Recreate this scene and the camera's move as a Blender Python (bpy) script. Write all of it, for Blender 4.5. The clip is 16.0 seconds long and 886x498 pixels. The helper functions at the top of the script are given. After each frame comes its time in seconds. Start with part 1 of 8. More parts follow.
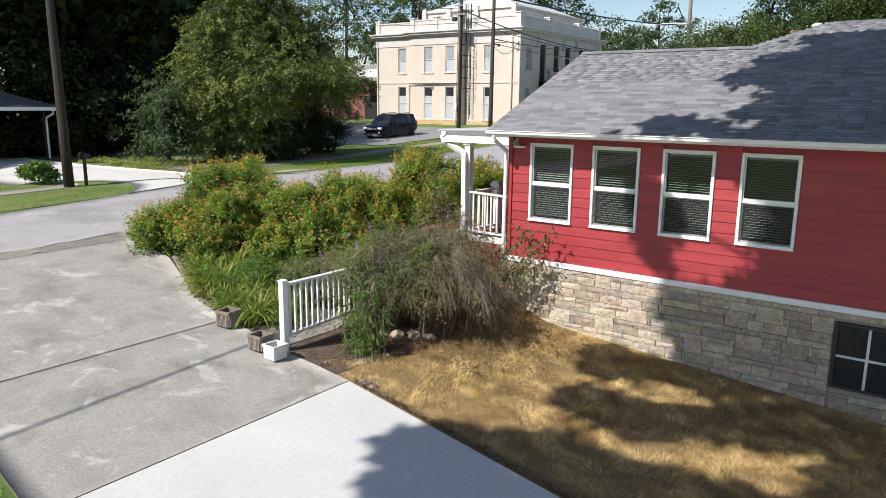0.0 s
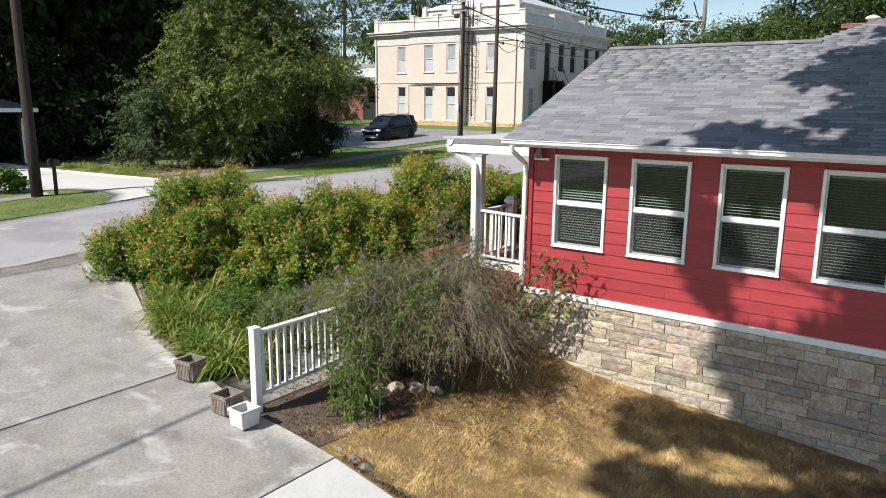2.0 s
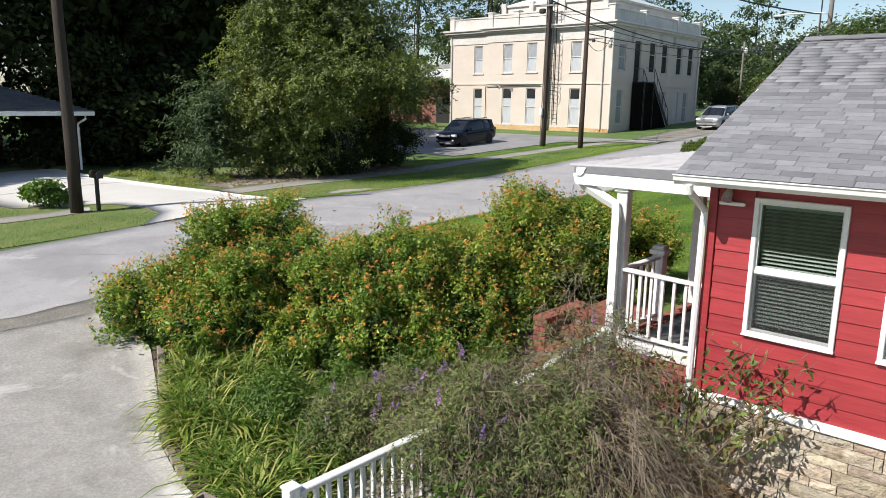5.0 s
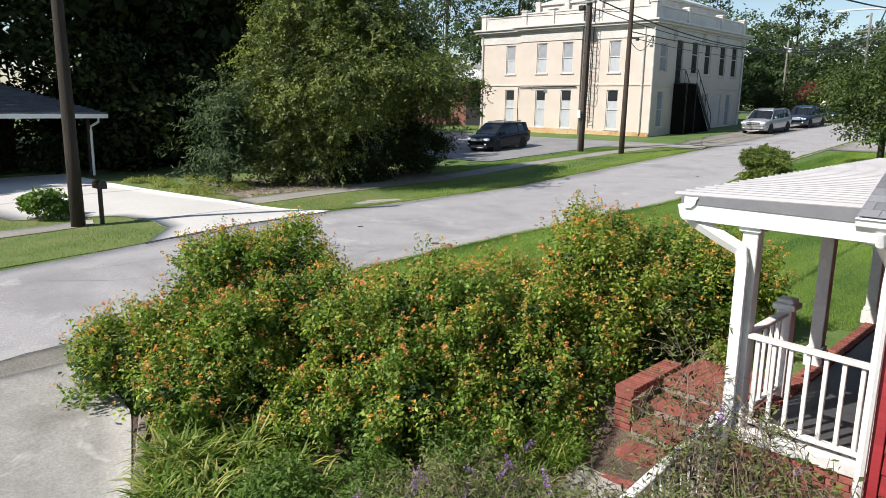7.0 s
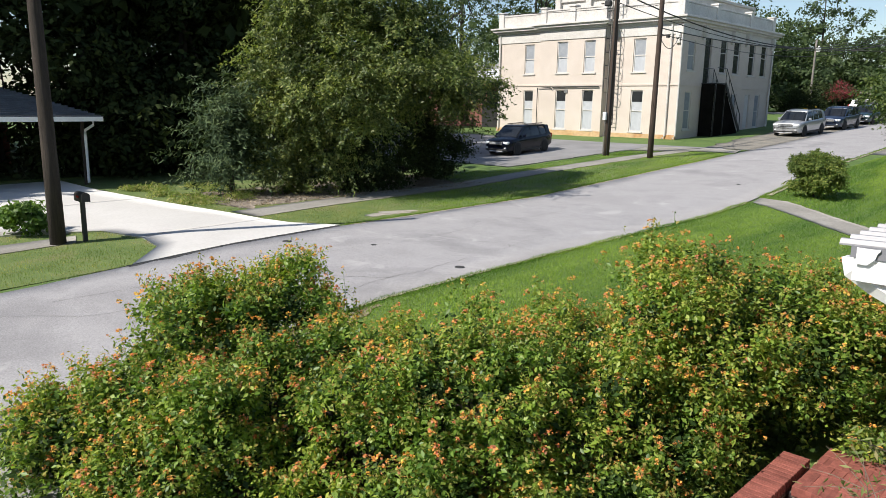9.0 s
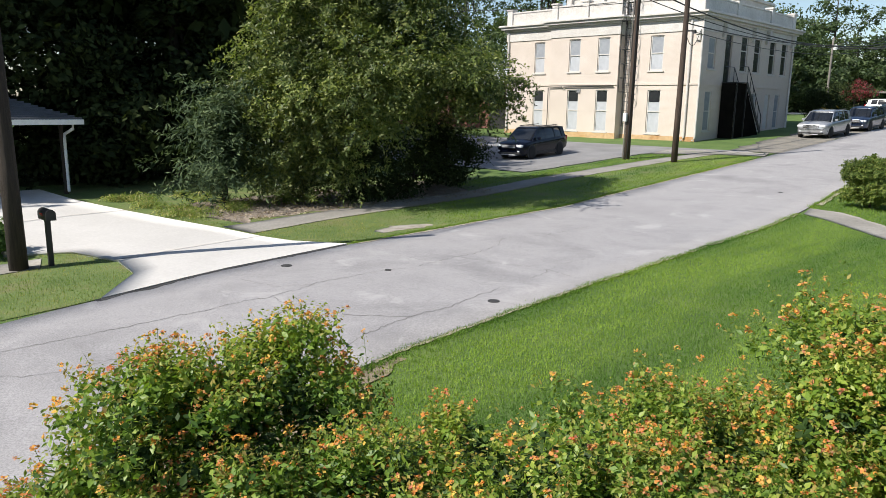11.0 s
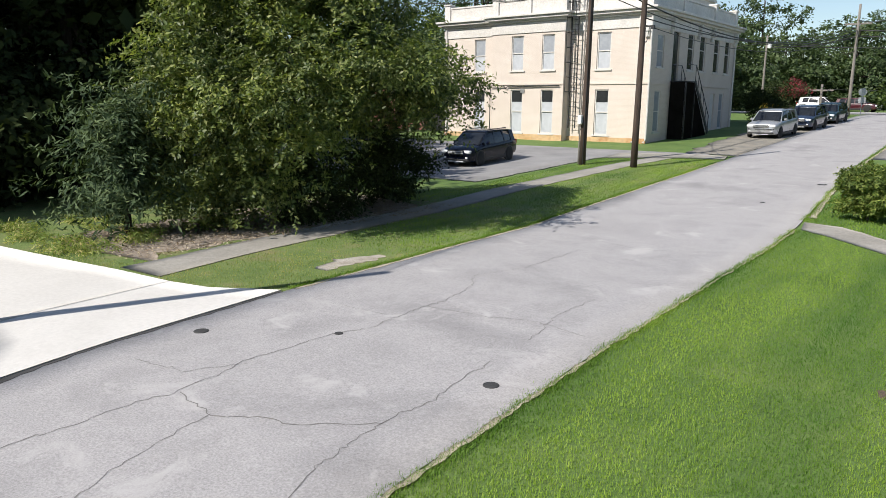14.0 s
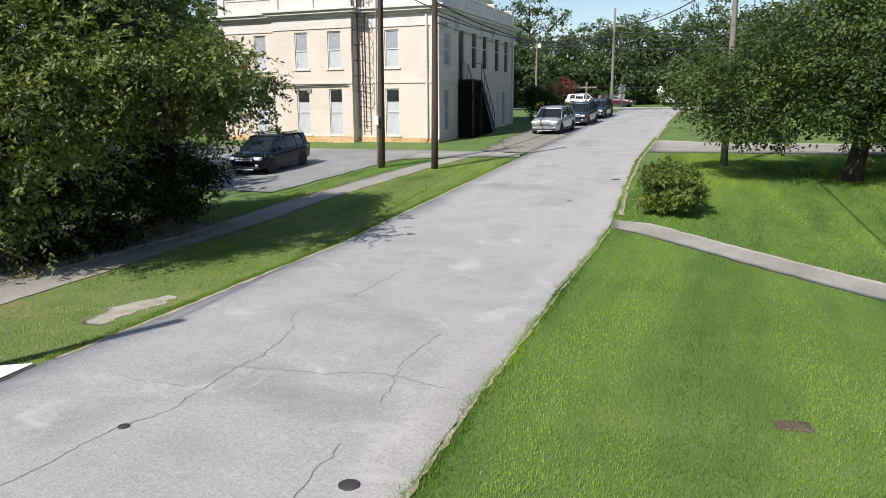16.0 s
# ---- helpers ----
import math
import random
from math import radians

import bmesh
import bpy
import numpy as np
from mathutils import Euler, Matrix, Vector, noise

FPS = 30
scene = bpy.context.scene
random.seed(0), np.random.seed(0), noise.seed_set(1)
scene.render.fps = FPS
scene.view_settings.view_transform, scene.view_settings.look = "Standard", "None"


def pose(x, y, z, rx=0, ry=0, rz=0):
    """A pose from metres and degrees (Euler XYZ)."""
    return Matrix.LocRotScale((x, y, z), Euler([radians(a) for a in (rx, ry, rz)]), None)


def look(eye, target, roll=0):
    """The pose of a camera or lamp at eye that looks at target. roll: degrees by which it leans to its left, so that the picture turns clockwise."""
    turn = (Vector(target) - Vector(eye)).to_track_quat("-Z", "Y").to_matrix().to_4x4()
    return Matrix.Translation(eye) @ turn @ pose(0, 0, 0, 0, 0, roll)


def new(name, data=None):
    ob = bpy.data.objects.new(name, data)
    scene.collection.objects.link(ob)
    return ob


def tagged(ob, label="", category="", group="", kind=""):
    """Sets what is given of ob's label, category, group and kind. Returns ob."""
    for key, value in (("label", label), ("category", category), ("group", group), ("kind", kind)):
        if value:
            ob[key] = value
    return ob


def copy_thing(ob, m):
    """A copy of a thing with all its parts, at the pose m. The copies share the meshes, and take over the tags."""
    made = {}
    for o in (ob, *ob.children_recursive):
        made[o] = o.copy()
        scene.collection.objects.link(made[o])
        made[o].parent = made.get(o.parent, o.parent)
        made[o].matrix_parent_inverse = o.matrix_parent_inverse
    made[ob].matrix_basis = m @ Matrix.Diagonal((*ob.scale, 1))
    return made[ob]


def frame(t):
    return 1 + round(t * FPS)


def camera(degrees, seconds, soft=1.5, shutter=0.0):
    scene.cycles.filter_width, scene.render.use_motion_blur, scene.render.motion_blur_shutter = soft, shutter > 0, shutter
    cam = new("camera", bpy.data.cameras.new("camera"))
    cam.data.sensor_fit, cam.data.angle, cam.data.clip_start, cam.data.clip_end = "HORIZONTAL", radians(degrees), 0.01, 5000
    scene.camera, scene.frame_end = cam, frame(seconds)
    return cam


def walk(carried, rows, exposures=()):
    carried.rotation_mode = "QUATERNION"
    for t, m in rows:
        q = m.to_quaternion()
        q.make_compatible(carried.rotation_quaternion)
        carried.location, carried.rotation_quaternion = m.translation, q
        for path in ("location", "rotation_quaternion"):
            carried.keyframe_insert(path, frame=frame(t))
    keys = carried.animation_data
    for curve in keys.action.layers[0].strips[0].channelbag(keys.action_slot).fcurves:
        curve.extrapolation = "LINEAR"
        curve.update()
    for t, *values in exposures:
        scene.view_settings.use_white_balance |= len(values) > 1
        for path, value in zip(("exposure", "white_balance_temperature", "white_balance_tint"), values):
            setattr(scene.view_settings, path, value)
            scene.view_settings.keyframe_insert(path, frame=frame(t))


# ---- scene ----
import itertools

cam = camera(63.4, 16.0, soft=0.85)
METRES, EYE, TILT, LEAN, TURN = 20.0, 4.0, 0.0, 0.0, 36.3
ROWS = [
    (0.0, 0.0, 0.0, 0.0, 0.12, -11.52, -0.61),
    (0.5, -0.0018, 0.0274, 0.0001, 0.1, -11.54, -0.6),
    (1.0, -0.0025, 0.0558, 0.001, 0.09, -11.53, -0.61),
    (1.5, -0.0045, 0.0886, 0.0021, 0.08, -11.53, -0.63),
    (2.0, -0.0072, 0.1186, 0.0032, 0.07, -11.54, -0.63),
    (2.5, -0.0131, 0.1526, 0.0045, 2.82, -11.55, -0.73),
    (3.0, -0.018, 0.1855, 0.0058, 5.41, -11.57, -0.86),
    (3.5, -0.0245, 0.2211, 0.0076, 5.49, -11.57, -0.83),
    (4.0, -0.0311, 0.2537, 0.0087, 5.47, -11.56, -0.83),
    (6.5, -0.0709, 0.4073, 0.0126, 6.02, -11.49, -0.86),
    (7.0, -0.0772, 0.4359, 0.0131, 7.55, -11.5, -0.95),
    (7.5, -0.0842, 0.4661, 0.0134, 8.46, -11.49, -0.96),
    (8.0, -0.0915, 0.4926, 0.0136, 8.54, -11.47, -0.93),
    (8.5, -0.0999, 0.5223, 0.0144, 8.52, -11.48, -0.91),
    (9.0, -0.1075, 0.5502, 0.0149, 8.5, -11.47, -0.89),
    (11.5, -0.1649, 0.7047, 0.0158, 8.35, -11.43, -0.75),
    (12.0, -0.1738, 0.7334, 0.0173, 8.12, -11.46, -0.73),
    (12.5, -0.1837, 0.7648, 0.0187, 8.07, -11.47, -0.69),
    (13.0, -0.1924, 0.7931, 0.0202, 7.45, -11.46, -0.65),
    (13.5, -0.2012, 0.8237, 0.0218, 5.58, -11.47, -0.56),
    (14.0, -0.2085, 0.8519, 0.0227, 2.81, -11.45, -0.43),
    (14.5, -0.2162, 0.8828, 0.0237, -1.39, -11.45, -0.22),
    (15.0, -0.2221, 0.9116, 0.0245, -4.81, -11.44, -0.07),
    (15.5, -0.2278, 0.9411, 0.0257, -9.0, -11.49, 0.11),
    (16.0, -0.2316, 0.9683, 0.0272, -14.35, -11.53, 0.33),
]
walk(cam, [(t, pose(0, 0, EYE, TILT, LEAN, TURN) @ pose(METRES * x, METRES * y, METRES * z, 90 + pitch, roll, yaw)) for t, x, y, z, yaw, pitch, roll in ROWS])

# ---- light ----
SUN = Vector((-0.36, -0.93, 0.97)).normalized()
world = bpy.data.worlds.new("world")
scene.world = world
world.use_nodes = True
wn = world.node_tree
sky = wn.nodes.new("ShaderNodeTexSky")
sky.sky_type = "NISHITA"
sky.sun_disc = False
sky.sun_elevation = math.asin(SUN.z)
sky.sun_rotation = math.atan2(SUN.x, SUN.y)
sky.air_density, sky.dust_density, sky.ozone_density = 1.0, 0.6, 1.2
wn.links.new(sky.outputs[0], wn.nodes["Background"].inputs[0])
wn.nodes["Background"].inputs[1].default_value = 0.102
sun_data = bpy.data.lights.new("sun", "SUN")
sun_data.energy, sun_data.angle, sun_data.color = 5.0, radians(0.53), (1.0, 0.95, 0.87)
sun = new("sun", sun_data)
sun.matrix_basis = look(SUN * 60, (0, 0, 0))
scene.view_settings.exposure = 0.4


# ---- materials ----
def ramp(nt, fac, stops):
    r = nt.nodes.new("ShaderNodeValToRGB")
    while len(r.color_ramp.elements) < len(stops):
        r.color_ramp.elements.new(0.5)
    for e, (p, c) in zip(r.color_ramp.elements, stops):
        e.position, e.color = p, (*c, 1)
    nt.links.new(fac, r.inputs[0])
    return r.outputs[0]


def noise_tex(nt, vec, scale, detail=4.0, rough=0.6, distortion=0.0):
    n = nt.nodes.new("ShaderNodeTexNoise")
    n.inputs["Scale"].default_value, n.inputs["Detail"].default_value = scale, detail
    n.inputs["Roughness"].default_value, n.inputs["Distortion"].default_value = rough, distortion
    nt.links.new(vec, n.inputs["Vector"])
    return n.outputs[0]


def mixc(nt, kind, fac, a, b):
    m = nt.nodes.new("ShaderNodeMix")
    m.data_type, m.blend_type = "RGBA", kind
    for slot, v in ((0, fac), (6, a), (7, b)):
        if isinstance(v, (int, float)):
            m.inputs[slot].default_value = v
        elif isinstance(v, tuple):
            m.inputs[slot].default_value = (*v, 1)
        else:
            nt.links.new(v, m.inputs[slot])
    return m.outputs[2]


def rng(nt, fac, lo, hi, a=0.0, b=1.0):
    m = nt.nodes.new("ShaderNodeMapRange")
    for slot, v in ((1, a), (2, b), (3, lo), (4, hi)):
        m.inputs[slot].default_value = v
    nt.links.new(fac, m.inputs[0])
    return m.outputs[0]


def mat(name, c1, c2, scale=1.5, c3=None, fine=30.0, fine_amt=0.35, rough=0.75, bump=0.15, bscale=60.0, bdist=0.01,
        metal=0.0, rnd=0.0, island=0.0, stretch=(1, 1, 1), coat=0.0, spots=None, spot_scale=6.0, spot_at=0.62, hue=0.0):
    """A surface: large patches from c1 to c2 (to c3), fine grain, a bump; spots: a stain colour; rnd: change from piece to piece."""
    m = bpy.data.materials.new(name)
    m.use_nodes = True
    nt = m.node_tree
    b = nt.nodes["Principled BSDF"]
    tc = nt.nodes.new("ShaderNodeTexCoord")
    mp = nt.nodes.new("ShaderNodeMapping")
    mp.inputs["Scale"].default_value = stretch
    vec = tc.outputs["Object"]
    info = nt.nodes.new("ShaderNodeObjectInfo")
    if rnd:
        add = nt.nodes.new("ShaderNodeVectorMath")
        add.operation = "ADD"
        sc = nt.nodes.new("ShaderNodeVectorMath")
        sc.operation = "SCALE"
        comb = nt.nodes.new("ShaderNodeCombineXYZ")
        for k in range(3):
            nt.links.new(info.outputs["Random"], comb.inputs[k])
        nt.links.new(comb.outputs[0], sc.inputs[0])
        sc.inputs["Scale"].default_value = 37.0
        nt.links.new(vec, add.inputs[0])
        nt.links.new(sc.outputs[0], add.inputs[1])
        vec = add.outputs[0]
    nt.links.new(vec, mp.inputs["Vector"])
    vec = mp.outputs[0]
    big = noise_tex(nt, vec, scale, 5.0, 0.62, 0.3)
    stops = [(0.32, c1), (0.68, c2)] if c3 is None else [(0.28, c1), (0.5, c2), (0.72, c3)]
    col = ramp(nt, big, stops)
    grain = noise_tex(nt, vec, fine, 3.0, 0.7)
    col = mixc(nt, "MULTIPLY", 1.0, col, ramp(nt, grain, [(0.25, (1 - fine_amt,) * 3), (0.75, (1 + fine_amt * 0.4,) * 3)]))
    if spots:
        s = noise_tex(nt, vec, spot_scale, 4.0, 0.65, 0.6)
        col = mixc(nt, "MIX", rng(nt, s, 0.0, 0.85, spot_at, spot_at + 0.1), col, spots)
    rand = None
    if rnd:
        rand = info.outputs["Random"]
        amt = rnd
    if island:
        geo = nt.nodes.new("ShaderNodeNewGeometry")
        rand = geo.outputs["Random Per Island"]
        amt = island
    if rand is not None:
        hsv = nt.nodes.new("ShaderNodeHueSaturation")
        nt.links.new(rng(nt, rand, 1 - amt, 1 + amt), hsv.inputs["Value"])
        if hue:
            wn_ = nt.nodes.new("ShaderNodeTexWhiteNoise")
            wn_.noise_dimensions = "1D"
            nt.links.new(rand, wn_.inputs["W"])
            nt.links.new(rng(nt, wn_.outputs["Value"], 0.5 - hue, 0.5 + hue), hsv.inputs["Hue"])
        nt.links.new(col, hsv.inputs["Color"])
        col = hsv.outputs[0]
    nt.links.new(col, b.inputs["Base Color"])
    b.inputs["Metallic"].default_value = metal
    nt.links.new(rng(nt, grain, max(rough - 0.1, 0.03), min(rough + 0.1, 1.0)), b.inputs["Roughness"])
    b.inputs["Coat Weight"].default_value = coat
    if bump:
        bp = nt.nodes.new("ShaderNodeBump")
        bp.inputs["Strength"].default_value, bp.inputs["Distance"].default_value = bump, bdist
        nt.links.new(noise_tex(nt, vec, bscale, 4.0, 0.7), bp.inputs["Height"])
        nt.links.new(bp.outputs[0], b.inputs["Normal"])
    return m


def leaf_mat(name, cols, translucent=0.35, rough=0.55, spec=0.3, patch=None, lo=(0.7, 0.74, 0.7), hi=(1.2, 1.15, 1.0), stretch=None):
    """Leaves: one colour to a leaf out of the ramp, with light shining through."""
    m = bpy.data.materials.new(name)
    m.use_nodes = True
    nt = m.node_tree
    b = nt.nodes["Principled BSDF"]
    geo = nt.nodes.new("ShaderNodeNewGeometry")
    n = len(cols)
    col = ramp(nt, geo.outputs["Random Per Island"], [(k / max(n - 1, 1), c) for k, c in enumerate(cols)])
    tc = nt.nodes.new("ShaderNodeTexCoord")
    vec = tc.outputs["Object"]
    if stretch:
        mp = nt.nodes.new("ShaderNodeMapping")
        mp.inputs["Scale"].default_value = stretch
        nt.links.new(vec, mp.inputs["Vector"])
        vec = mp.outputs[0]
    big = noise_tex(nt, vec, patch or 0.9, 3.0)
    col = mixc(nt, "MULTIPLY", 1.0, col, ramp(nt, big, [(0.37, lo), (0.63, hi)]))
    nt.links.new(col, b.inputs["Base Color"])
    b.inputs["Roughness"].default_value = rough
    b.inputs["Specular IOR Level"].default_value = spec
    tr = nt.nodes.new("ShaderNodeBsdfTranslucent")
    nt.links.new(mixc(nt, "MULTIPLY", 1.0, col, (1.35, 1.45, 0.7)), tr.inputs[0])
    mx = nt.nodes.new("ShaderNodeMixShader")
    mx.inputs[0].default_value = translucent
    nt.links.new(b.outputs[0], mx.inputs[1])
    nt.links.new(tr.outputs[0], mx.inputs[2])
    nt.links.new(mx.outputs[0], nt.nodes["Material Output"].inputs[0])
    return m


def glass_mat(name, tint, rough=0.02):
    """A thin clear pane: it lets light straight through and mirrors what the angle gives."""
    m = bpy.data.materials.new(name)
    m.use_nodes = True
    nt = m.node_tree
    tr = nt.nodes.new("ShaderNodeBsdfTransparent")
    tr.inputs[0].default_value = (*tint, 1)
    gl = nt.nodes.new("ShaderNodeBsdfGlossy")
    gl.inputs["Roughness"].default_value = rough
    fr = nt.nodes.new("ShaderNodeFresnel")
    fr.inputs[0].default_value = 1.55
    mx = nt.nodes.new("ShaderNodeMixShader")
    nt.links.new(fr.outputs[0], mx.inputs[0])
    nt.links.new(tr.outputs[0], mx.inputs[1])
    nt.links.new(gl.outputs[0], mx.inputs[2])
    nt.links.new(mx.outputs[0], nt.nodes["Material Output"].inputs[0])
    return m


def brick_mat(name, c1, c2, mortar, sx, sy, rough=0.8, bump=0.4):
    """Painted or bare brick courses, for walls too far off to tell the bricks apart."""
    m = mat(name, c1, c2, 0.6, fine=14, fine_amt=0.15, rough=rough, bump=0)
    nt = m.node_tree
    b = nt.nodes["Principled BSDF"]
    tc = nt.nodes.new("ShaderNodeTexCoord")
    sep = nt.nodes.new("ShaderNodeSeparateXYZ")
    nt.links.new(tc.outputs["Object"], sep.inputs[0])
    add = nt.nodes.new("ShaderNodeMath")
    nt.links.new(sep.outputs[0], add.inputs[0])
    nt.links.new(sep.outputs[1], add.inputs[1])
    comb = nt.nodes.new("ShaderNodeCombineXYZ")
    nt.links.new(add.outputs[0], comb.inputs[0])
    nt.links.new(sep.outputs[2], comb.inputs[1])
    br = nt.nodes.new("ShaderNodeTexBrick")
    br.inputs["Scale"].default_value = 1.0
    br.inputs["Brick Width"].default_value, br.inputs["Row Height"].default_value = sx, sy
    br.inputs["Mortar Size"].default_value = 0.008
    nt.links.new(comb.outputs[0], br.inputs["Vector"])
    old = b.inputs["Base Color"].links[0].from_socket
    nt.links.new(mixc(nt, "MIX", br.outputs["Fac"], old, mortar), b.inputs["Base Color"])
    bp = nt.nodes.new("ShaderNodeBump")
    bp.invert = True
    bp.inputs["Strength"].default_value, bp.inputs["Distance"].default_value = bump, 0.008
    nt.links.new(br.outputs["Fac"], bp.inputs["Height"])
    nt.links.new(bp.outputs[0], b.inputs["Normal"])
    return m


